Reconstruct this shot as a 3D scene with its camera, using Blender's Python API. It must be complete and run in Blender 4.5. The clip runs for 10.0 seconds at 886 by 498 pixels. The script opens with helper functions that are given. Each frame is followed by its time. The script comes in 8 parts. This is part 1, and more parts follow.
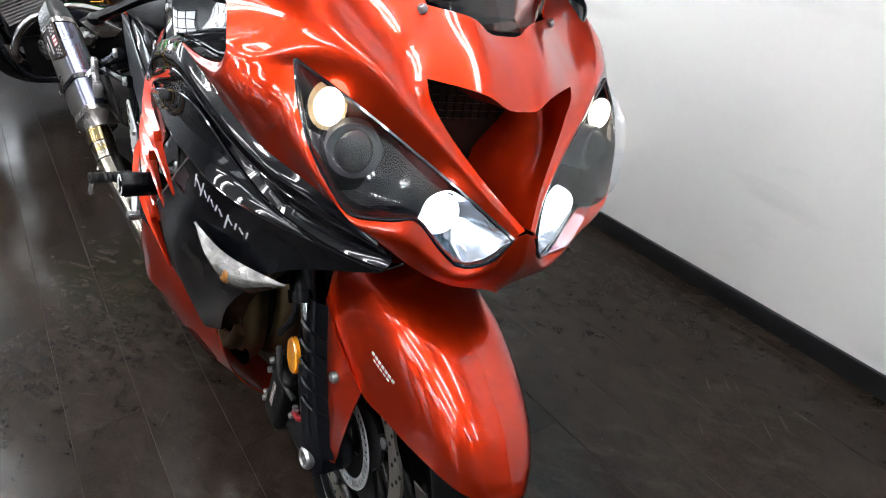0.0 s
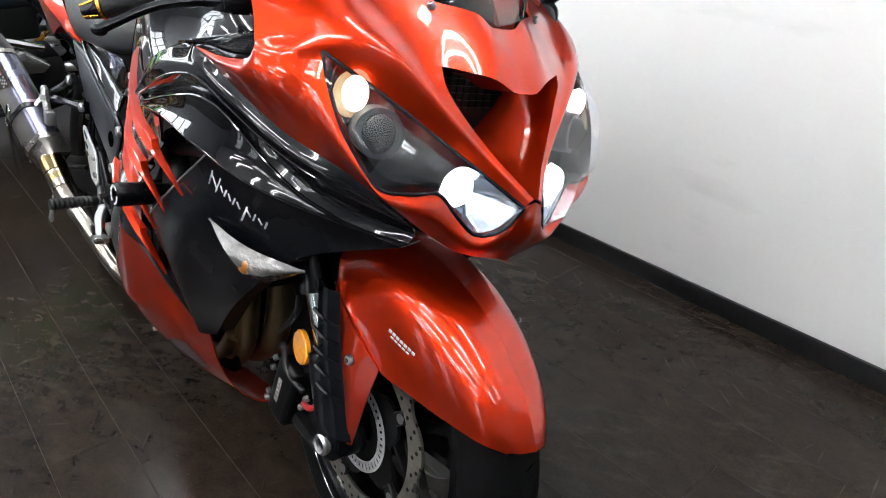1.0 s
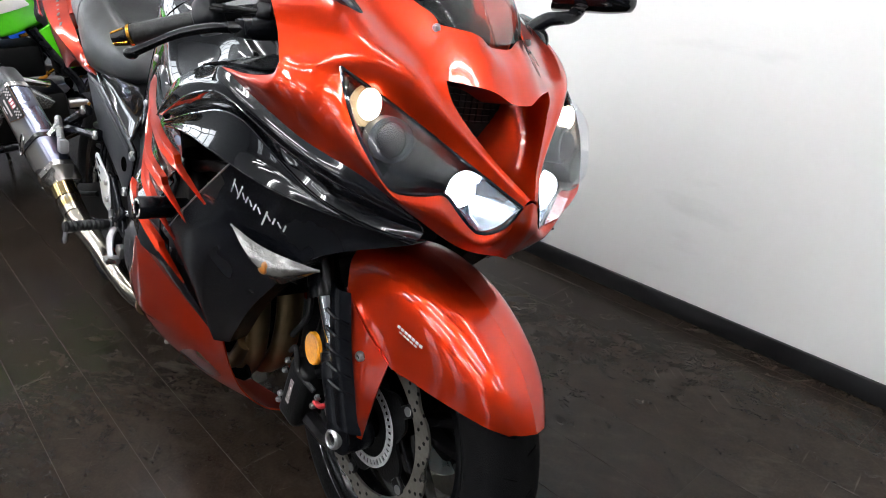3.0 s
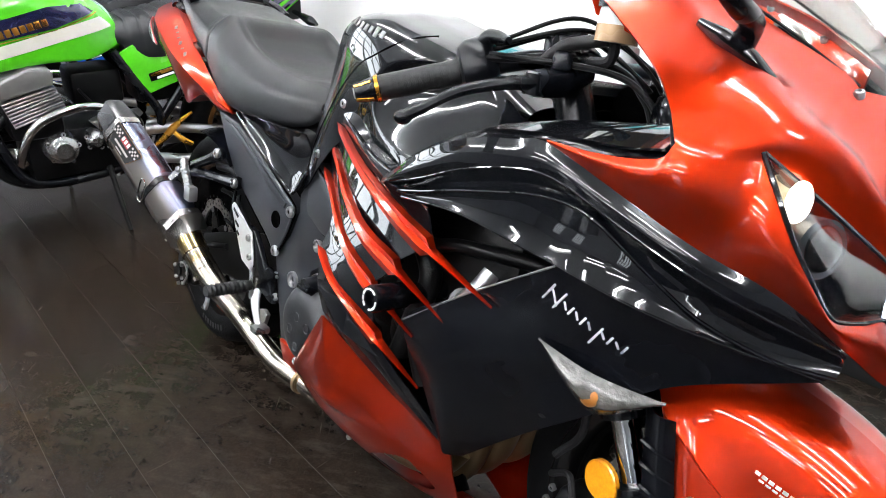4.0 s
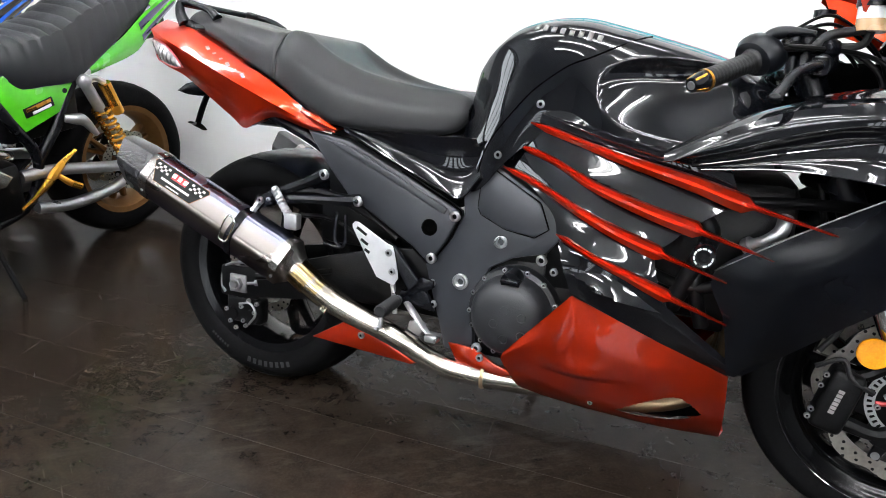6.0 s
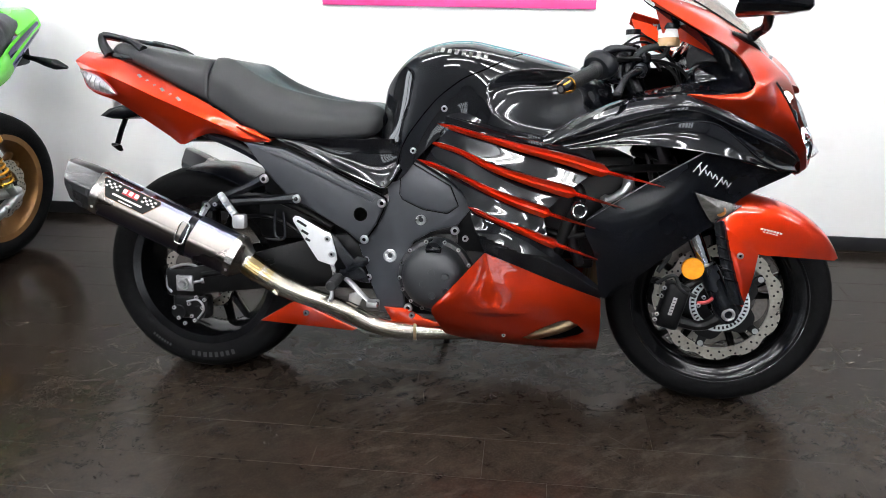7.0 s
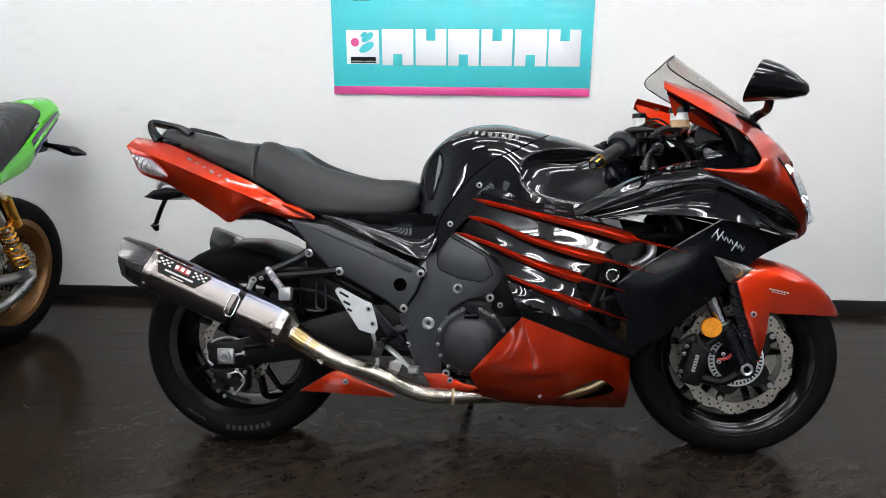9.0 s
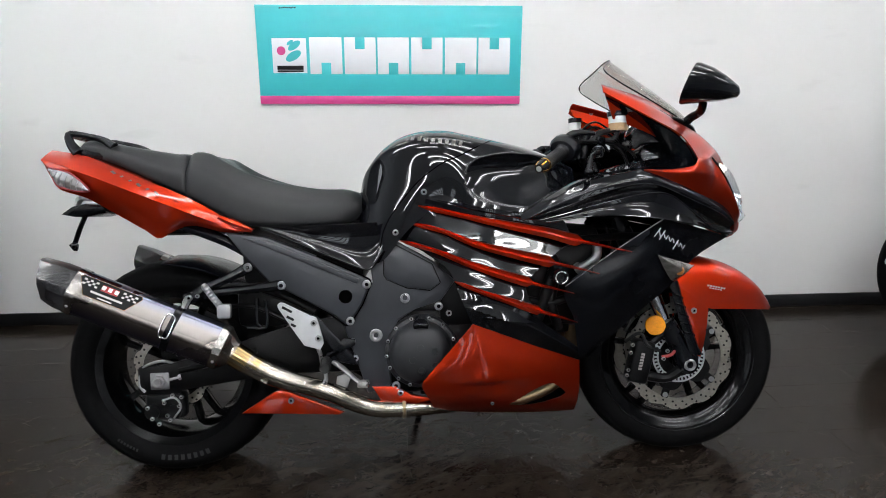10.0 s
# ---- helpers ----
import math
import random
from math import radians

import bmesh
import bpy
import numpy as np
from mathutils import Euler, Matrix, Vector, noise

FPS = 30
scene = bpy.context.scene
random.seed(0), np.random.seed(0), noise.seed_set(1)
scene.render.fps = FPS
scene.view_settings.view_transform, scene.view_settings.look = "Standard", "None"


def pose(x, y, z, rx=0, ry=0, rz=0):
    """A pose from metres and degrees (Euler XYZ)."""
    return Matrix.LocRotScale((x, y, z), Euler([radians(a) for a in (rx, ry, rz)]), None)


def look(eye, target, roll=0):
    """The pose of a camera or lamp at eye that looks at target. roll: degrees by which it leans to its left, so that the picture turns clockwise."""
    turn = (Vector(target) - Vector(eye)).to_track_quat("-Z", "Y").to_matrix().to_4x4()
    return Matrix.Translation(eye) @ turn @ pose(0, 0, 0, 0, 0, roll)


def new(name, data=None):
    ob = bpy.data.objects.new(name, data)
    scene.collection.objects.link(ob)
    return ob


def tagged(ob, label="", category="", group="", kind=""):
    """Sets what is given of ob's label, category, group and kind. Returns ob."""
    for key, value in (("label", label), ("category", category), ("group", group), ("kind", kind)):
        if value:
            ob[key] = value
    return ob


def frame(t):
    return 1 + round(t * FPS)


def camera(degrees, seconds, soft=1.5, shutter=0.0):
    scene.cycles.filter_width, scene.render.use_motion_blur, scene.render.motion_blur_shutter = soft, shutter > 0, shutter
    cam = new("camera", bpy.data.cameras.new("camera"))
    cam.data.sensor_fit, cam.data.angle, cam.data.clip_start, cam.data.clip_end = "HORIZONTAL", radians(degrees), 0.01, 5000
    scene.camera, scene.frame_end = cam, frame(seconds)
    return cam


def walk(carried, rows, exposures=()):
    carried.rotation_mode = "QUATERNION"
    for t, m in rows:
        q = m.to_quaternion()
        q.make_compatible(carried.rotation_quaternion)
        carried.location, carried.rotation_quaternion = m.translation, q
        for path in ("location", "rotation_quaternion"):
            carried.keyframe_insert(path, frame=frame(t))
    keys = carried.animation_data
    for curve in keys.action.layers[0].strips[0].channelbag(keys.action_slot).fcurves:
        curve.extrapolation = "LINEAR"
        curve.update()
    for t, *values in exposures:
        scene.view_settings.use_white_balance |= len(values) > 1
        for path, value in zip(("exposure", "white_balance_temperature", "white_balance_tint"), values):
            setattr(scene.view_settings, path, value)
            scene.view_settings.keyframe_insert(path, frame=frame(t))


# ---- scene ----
cam = camera(66.1, 10.0, soft=0.95)
PATH = [
    (0, (2.205, -0.215, 1.094), (0.721, 0.644, 0.064), -1.2),
    (0.5, (2.25, -0.289, 1.072), (0.801, 0.674, 0.086), -1.2),
    (1, (2.222, -0.366, 1.068), (0.828, 0.71, 0.121), -1.1),
    (1.5, (2.297, -0.382, 1.061), (0.919, 0.736, 0.137), -1.2),
    (2, (2.354, -0.403, 1.051), (0.967, 0.725, 0.154), -1.3),
    (2.2, (2.348, -0.417, 1.046), (0.955, 0.715, 0.163), -1.2),
    (3.3, (2.186, -0.478, 1.067), (0.768, 0.658, 0.232), -1.2),
    (3.5, (2.083, -0.517, 1.082), (0.663, 0.62, 0.25), -1.2),
    (4, (1.811, -0.608, 1.087), (0.385, 0.526, 0.264), -1.1),
    (4.2, (1.686, -0.624, 1.083), (0.260, 0.500, 0.247), -1.2),
    (4.5, (1.492, -0.644, 1.06), (0.065, 0.488, 0.235), -1.1),
    (4.8, (1.366, -0.677, 1.055), (-0.068, 0.442, 0.224), -1.3),
    (5, (1.286, -0.732, 1.053), (-0.136, 0.409, 0.231), -1.3),
    (5.2, (1.201, -0.809, 1.081), (-0.144, 0.418, 0.254), -1.2),
    (5.5, (1.133, -0.972, 1.107), (0.053, 0.498, 0.286), -0.7),
    (5.8, (1.127, -1.158, 1.113), (0.238, 0.431, 0.285), -0.9),
    (6, (1.114, -1.283, 1.116), (0.356, 0.376, 0.295), -0.8),
    (6.2, (1.101, -1.387, 1.136), (0.466, 0.322, 0.314), -0.8),
    (7.3, (0.989, -1.778, 1.2), (0.745, 0.045, 0.414), -0.9),
    (7.5, (0.997, -1.828, 1.195), (0.761, 0.007, 0.436), -1.0),
    (8, (0.98, -1.88, 1.209), (0.747, -0.024, 0.5), -1.0),
    (8.5, (0.932, -1.876, 1.205), (0.712, 0.007, 0.57), -0.9),
    (9, (0.81, -1.84, 1.205), (0.626, 0.065, 0.622), -0.8),
    (9.5, (0.747, -1.816, 1.201), (0.675, 0.104, 0.646), -0.8),
    (10, (0.735, -1.81, 1.183), (0.786, 0.112, 0.633), -0.9),
]
EXPOSURE = [(0, 0.16), (1.0, 0.22), (2.2, 0.16), (3.5, 0.28), (4.0, 0.64), (4.6, 0.78), (5.2, 0.70), (6.2, 0.46), (7.5, 0.44), (8.5, 0.0), (10, -0.40)]
walk(cam, [(t, look(*p)) for t, *p in PATH], EXPOSURE)

# ---- room measures ----
WALL_Y, WEST_X, EAST_X, SOUTH_Y, CEIL_Z = 1.2, -4.6, 6.4, -9.0, 2.75

# ---- world and light ----
world = bpy.data.worlds.new("world")
scene.world = world
world.use_nodes = True
sky = world.node_tree.nodes.new("ShaderNodeTexSky")
sky.sky_type, sky.sun_disc, sky.sun_elevation, sky.sun_rotation = "NISHITA", False, radians(40), radians(200)
world.node_tree.nodes["Background"].inputs[1].default_value = 0.12
world.node_tree.links.new(sky.outputs[0], world.node_tree.nodes["Background"].inputs[0])

TUBE_POWER, WINDOW_GLOW, WEST_GLOW, LOW_BEAM, SIDE_LIGHT = 46.0, 3.0, 5.0, 9.0, 6.0


# ---- materials ----
def mat(name, color, rough=0.5, metal=0.0, coat=0.0, vary=0.15, scale=30.0, bump=0.0, bump_scale=200.0, rvary=0.08,
        spec=0.5, color2=None, detail=4.0):
    """A surface with two scales of variation in colour and gloss, and fine relief."""
    m = bpy.data.materials.new(name)
    m.use_nodes = True
    nt = m.node_tree
    p = nt.nodes["Principled BSDF"]
    tc = nt.nodes.new("ShaderNodeTexCoord")
    n1 = nt.nodes.new("ShaderNodeTexNoise")
    n1.inputs["Scale"].default_value, n1.inputs["Detail"].default_value = scale, detail
    n2 = nt.nodes.new("ShaderNodeTexNoise")
    n2.inputs["Scale"].default_value, n2.inputs["Detail"].default_value = scale * 0.17, 3.0
    for n in (n1, n2):
        nt.links.new(tc.outputs["Object"], n.inputs["Vector"])
    add = nt.nodes.new("ShaderNodeMath")
    add.operation = "ADD"
    nt.links.new(n1.outputs[0], add.inputs[0])
    nt.links.new(n2.outputs[0], add.inputs[1])
    ramp = nt.nodes.new("ShaderNodeMapRange")
    ramp.inputs["From Min"].default_value, ramp.inputs["From Max"].default_value = 0.6, 1.4
    nt.links.new(add.outputs[0], ramp.inputs["Value"])
    mix = nt.nodes.new("ShaderNodeMix")
    mix.data_type = "RGBA"
    lo = tuple(c * (1 - vary) for c in color)
    hi = color2 or tuple(min(1, c * (1 + vary)) for c in color)
    mix.inputs["A"].default_value, mix.inputs["B"].default_value = (*lo, 1), (*hi, 1)
    nt.links.new(ramp.outputs[0], mix.inputs["Factor"])
    nt.links.new(mix.outputs["Result"], p.inputs["Base Color"])
    rr = nt.nodes.new("ShaderNodeMapRange")
    rr.inputs["From Min"].default_value, rr.inputs["From Max"].default_value = 0.3, 0.7
    rr.inputs["To Min"].default_value, rr.inputs["To Max"].default_value = max(0.01, rough - rvary), min(1, rough + rvary)
    nt.links.new(n2.outputs[0], rr.inputs["Value"])
    nt.links.new(rr.outputs[0], p.inputs["Roughness"])
    p.inputs["Metallic"].default_value = metal
    p.inputs["Coat Weight"].default_value, p.inputs["Coat Roughness"].default_value = coat, 0.02
    p.inputs["Specular IOR Level"].default_value = spec
    if bump:
        nb = nt.nodes.new("ShaderNodeTexNoise")
        nb.inputs["Scale"].default_value, nb.inputs["Detail"].default_value = bump_scale, 3.0
        nt.links.new(tc.outputs["Object"], nb.inputs["Vector"])
        b = nt.nodes.new("ShaderNodeBump")
        b.inputs["Strength"].default_value, b.inputs["Distance"].default_value = bump, 0.002
        nt.links.new(nb.outputs[0], b.inputs["Height"])
        nt.links.new(b.outputs[0], p.inputs["Normal"])
    return m


def glow(name, color, strength):
    m = bpy.data.materials.new(name)
    m.use_nodes = True
    p = m.node_tree.nodes["Principled BSDF"]
    p.inputs["Base Color"].default_value = (*color, 1)
    p.inputs["Emission Color"].default_value = (*color, 1)
    p.inputs["Emission Strength"].default_value = strength
    return m


def glass(name, color, rough=0.02, alpha=0.25):
    """Thin clear plastic: mostly see-through, with a sharp gloss."""
    m = bpy.data.materials.new(name)
    m.use_nodes = True
    nt = m.node_tree
    p = nt.nodes.new("ShaderNodeBsdfAnisotropic")
    p.inputs["Color"].default_value, p.inputs["Roughness"].default_value = (0.95, 0.95, 0.95, 1), rough
    tr = nt.nodes.new("ShaderNodeBsdfTransparent")
    tr.inputs[0].default_value = (*[1 - (1 - c) * 0.5 for c in color], 1)
    fr = nt.nodes.new("ShaderNodeLayerWeight")
    fr.inputs[0].default_value = 0.5
    pw = nt.nodes.new("ShaderNodeMath")
    pw.operation = "POWER"
    pw.inputs[1].default_value = 3.5
    mx = nt.nodes.new("ShaderNodeMath")
    mx.operation, mx.use_clamp = "ADD", True
    mx.inputs[1].default_value = alpha
    half = nt.nodes.new("ShaderNodeMath")
    half.operation = "MULTIPLY"
    half.inputs[1].default_value = 0.6
    nt.links.new(fr.outputs["Facing"], pw.inputs[0])
    nt.links.new(pw.outputs[0], half.inputs[0])
    nt.links.new(half.outputs[0], mx.inputs[0])
    ms = nt.nodes.new("ShaderNodeMixShader")
    nt.links.new(mx.outputs[0], ms.inputs[0])
    nt.links.new(tr.outputs[0], ms.inputs[1])
    nt.links.new(p.outputs[0], ms.inputs[2])
    nt.links.new(ms.outputs[0], nt.nodes["Material Output"].inputs[0])
    return m


M_RED = mat("candy_orange_paint", (0.48, 0.0240, 0.0021), 0.40, 0.93, 1.0, 0.035, 2600, rvary=0.02, spec=0.2, detail=2.0)
M_GLOSS = mat("gloss_black_paint", (0.0026, 0.0030, 0.0042), 0.30, 0.0, 1.0, 0.3, 60, rvary=0.015, spec=0.05)
M_SATIN = mat("satin_black_plastic", (0.0030, 0.0035, 0.0050), 0.24, 0.0, 0.0, 0.25, 40, 0.06, 900, spec=0.24)
M_FRAME = mat("satin_frame_paint", (0.021, 0.0235, 0.029), 0.42, 0.20, 0.0, 0.2, 30, 0.10, 700, spec=0.75)
M_CAST = mat("cast_engine_paint", (0.013, 0.0138, 0.016), 0.42, 0.25, 0.0, 0.3, 60, 0.22, 500, spec=0.6)
M_DARK = mat("dark_machinery", (0.0034, 0.0035, 0.0038), 0.38, 0.05, 0.0, 0.4, 50, 0.3, 300, spec=0.16)
M_RUBBER = mat("tyre_rubber", (0.0036, 0.0036, 0.0039), 0.58, 0.0, 0.0, 0.35, 70, 0.4, 600, rvary=0.12, spec=0.05)
M_GRIP = mat("grip_rubber", (0.0065, 0.0065, 0.0072), 0.50, 0.0, 0.0, 0.3, 90, 0.5, 900, spec=0.35)
M_VINYL = mat("seat_vinyl", (0.0056, 0.0060, 0.0070), 0.36, 0.0, 0.0, 0.2, 40, 0.25, 1100, rvary=0.08, spec=0.38)
M_CHROME = mat("polished_steel", (0.62, 0.62, 0.61), 0.16, 1.0, 0.0, 0.12, 30, rvary=0.05)
M_PIPE = mat("heat_tinted_steel", (0.36, 0.305, 0.225), 0.15, 1.0, 0.0, 0.25, 14, color2=(0.58, 0.54, 0.47), rvary=0.06)
M_STRAW = mat("straw_tinted_steel", (0.40, 0.29, 0.13), 0.15, 1.0, 0.0, 0.2, 20, rvary=0.05)
M_CONE = mat("brushed_steel", (0.34, 0.32, 0.30), 0.26, 1.0, 0.0, 0.2, 30, rvary=0.06)
M_HEADER = mat("browned_header_pipe", (0.26, 0.19, 0.11), 0.35, 0.9, 0.0, 0.4, 18)
M_ALLOY = mat("bare_alloy", (0.38, 0.385, 0.39), 0.34, 0.9, 0.0, 0.15, 60, 0.2, 500)
M_DISC = mat("brake_disc_steel", (0.36, 0.34, 0.30), 0.34, 0.95, 0.0, 0.25, 120, 0.3, 900)
M_RIM = mat("gloss_black_rim", (0.0024, 0.0025, 0.0028), 0.14, 0.0, 0.0, 0.3, 50, spec=0.30)
M_LIP = mat("polished_black_lip", (0.010, 0.0105, 0.012), 0.10, 0.3, 1.0, 0.2, 40, spec=0.5)
M_WHITE = mat("white_plastic", (0.78, 0.78, 0.76), 0.4, 0.0, 0.0, 0.05, 40)
M_GOLD = mat("gold_anodised", (0.62, 0.30, 0.04), 0.25, 0.9, 0.0, 0.15, 50)
M_AMBER = mat("amber_reflector", (0.85, 0.30, 0.01), 0.18, 0.0, 0.8, 0.25, 260)
M_SILVER_MARK = mat("chrome_lettering_bar", (0.72, 0.73, 0.74), 0.30, 0.35, 0.0, 0.1, 50)
M_GREEN = mat("lime_green_paint", (0.075, 0.50, 0.010), 0.22, 0.0, 1.0, 0.10, 60)
M_NAVY = mat("navy_stripe_paint", (0.012, 0.014, 0.05), 0.2, 0.0, 1.0, 0.1, 60)
M_CREAM = mat("cream_stripe_paint", (0.72, 0.70, 0.62), 0.2, 0.0, 1.0, 0.05, 60)
M_BLUE = mat("blue_paint", (0.01, 0.10, 0.55), 0.2, 0.0, 1.0, 0.1, 60)
M_BRONZE = mat("bronze_rim_paint", (0.20, 0.10, 0.035), 0.35, 0.7, 0.3, 0.2, 50)
M_REDMARK = mat("red_print", (0.30, 0.012, 0.015), 0.4, 0.0, 0.0, 0.1, 60)
M_TAILLENS = mat("ribbed_clear_lens", (0.42, 0.40, 0.40), 0.10, 0.3, 1.0, 0.3, 150, 0.5, 300)
M_MIRROR = mat("mirror_silver", (0.85, 0.86, 0.87), 0.02, 1.0, 0, 0.02, 10, rvary=0.005)
M_INDICATOR = mat("clear_indicator_lens", (0.11, 0.107, 0.10), 0.22, 0.2, 0.8, 0.6, 90, 0.6, 260)
M_BULB = mat("dim_amber_bulb", (0.32, 0.12, 0.02), 0.3)
# near-black without gloss: shade put into the colour of holes, grooves and gaps
M_VOID = mat("shade_black", (0.0012, 0.0012, 0.0012), 0.9, spec=0.0)
M_BOLT = mat("zinc_bolt_steel", (0.42, 0.42, 0.42), 0.30, 0.9, 0.0, 0.2, 80)
M_BRUSHED = mat("brushed_plate", (0.66, 0.67, 0.68), 0.38, 0.6, 0.0, 0.08, 60, 0.2, 500)
M_YELLOW = mat("yellow_plate_paint", (0.75, 0.45, 0.02), 0.4, 0, 0.2, 0.08, 40)
M_RIBBED = mat("ribbed_seat_vinyl", (0.007, 0.0075, 0.0095), 0.40, 0, 0, 0.2, 40, 0.3, 900)
M_POLISHED = mat("polished_alloy", (0.50, 0.50, 0.50), 0.26, 0.95, 0, 0.15, 40, 0.1, 500)
M_HEADGREY = mat("grey_engine_paint", (0.17, 0.165, 0.16), 0.42, 0.5, 0, 0.15, 40, 0.3, 600)
M_PALE = mat("pale_print", (0.55, 0.52, 0.50), 0.4, 0, 0.2, 0.05, 60)
M_FLUID = mat("amber_fluid", (0.42, 0.27, 0.14), 0.25, 0.0, 0.4, 0.1, 40)
M_MUTED = mat("muted_silver_print", (0.40, 0.36, 0.35), 0.4, 0.5, 0.3, 0.1, 60)
M_DULLMARK = mat("dull_silver_print", (0.20, 0.195, 0.19), 0.38, 0.6, 0.0, 0.1, 60)
M_SIDEWALL = mat("sidewall_print", (0.016, 0.016, 0.017), 0.6)
M_BOWL = mat("bright_reflector", (0.42, 0.46, 0.52), 0.16, 1.0, 0, 0.5, 45, 0.3, 60, color2=(0.85, 0.90, 0.97))
M_WARMBOWL = mat("warm_reflector", (0.70, 0.62, 0.48), 0.50, 1.0, 0, 0.2, 60, 0.2, 90)
M_LENS = glass("clear_lens", (0.95, 0.97, 1.0), 0.02, 0.03)
M_SMOKE = glass("smoked_screen", (0.62, 0.60, 0.56), 0.03, 0.03)
M_TUBE = glow("fluorescent_tube", (0.97, 0.98, 1.0), TUBE_POWER)
M_LOW = glow("low_beam_glow", (0.86, 0.93, 1.0), LOW_BEAM)
M_SIDE = glow("side_light_glow", (1.0, 0.88, 0.70), SIDE_LIGHT)
M_SKYGLOW = glow("daylight_backdrop", (0.90, 0.95, 1.0), WINDOW_GLOW)
M_WESTGLOW = glow("street_daylight", (0.90, 0.95, 1.0), WEST_GLOW)


def carbon():
    m = mat("carbon_fibre", (0.02, 0.021, 0.023), 0.3, 0.0, 0.25, 0.2, 50)
    nt = m.node_tree
    p = nt.nodes["Principled BSDF"]
    tc = nt.nodes["Texture Coordinate"]
    ck = nt.nodes.new("ShaderNodeTexChecker")
    ck.inputs["Scale"].default_value = 260
    ck.inputs["Color1"].default_value, ck.inputs["Color2"].default_value = (0.022, 0.022, 0.024, 1), (0.004, 0.004, 0.0045, 1)
    mp = nt.nodes.new("ShaderNodeMapping")
    mp.inputs["Rotation"].default_value = (0.5, 0.3, 0.78)
    nt.links.new(tc.outputs["Object"], mp.inputs[0])
    nt.links.new(mp.outputs[0], ck.inputs[0])
    nt.links.new(ck.outputs[0], p.inputs["Base Color"])
    return m


def heat_sleeve():
    """Titanium sleeve, bluing towards its ends and browner towards its middle."""
    m = mat("blued_titanium", (0.30, 0.29, 0.29), 0.28, 1.0, 0.0, 0.2, 25)
    nt = m.node_tree
    p = nt.nodes["Principled BSDF"]
    tc = nt.nodes["Texture Coordinate"]
    nz = nt.nodes.new("ShaderNodeTexNoise")
    nz.inputs["Scale"].default_value = 9
    nt.links.new(tc.outputs["Object"], nz.inputs["Vector"])
    dot = nt.nodes.new("ShaderNodeVectorMath")
    dot.operation = "DOT_PRODUCT"
    dot.inputs[1].default_value = (0.469, 0, 1.0)
    nt.links.new(tc.outputs["Object"], dot.inputs[0])
    ma = nt.nodes.new("ShaderNodeMath")
    ma.operation = "MULTIPLY_ADD"
    ma.inputs[1].default_value = 0.010
    nt.links.new(nz.outputs[0], ma.inputs[0])
    nt.links.new(dot.outputs["Value"], ma.inputs[2])
    mr = nt.nodes.new("ShaderNodeMapRange")
    mr.inputs["From Min"].default_value, mr.inputs["From Max"].default_value = 0.445, 0.580
    nt.links.new(ma.outputs[0], mr.inputs["Value"])
    cr = nt.nodes.new("ShaderNodeValToRGB")
    e = cr.color_ramp.elements
    e[0].position, e[0].color = 0.0, (0.085, 0.082, 0.12, 1)
    e[1].position, e[1].color = 1.0, (0.13, 0.155, 0.30, 1)
    for pos, col in ((0.30, (0.18, 0.16, 0.145)), (0.62, (0.24, 0.222, 0.206)), (0.84, (0.17, 0.188, 0.27))):
        el = e.new(pos)
        el.color = (*col, 1)
    nt.links.new(mr.outputs[0], cr.inputs[0])
    nt.links.new(cr.outputs[0], p.inputs["Base Color"])
    return m


M_CARBON, M_SLEEVE = carbon(), heat_sleeve()


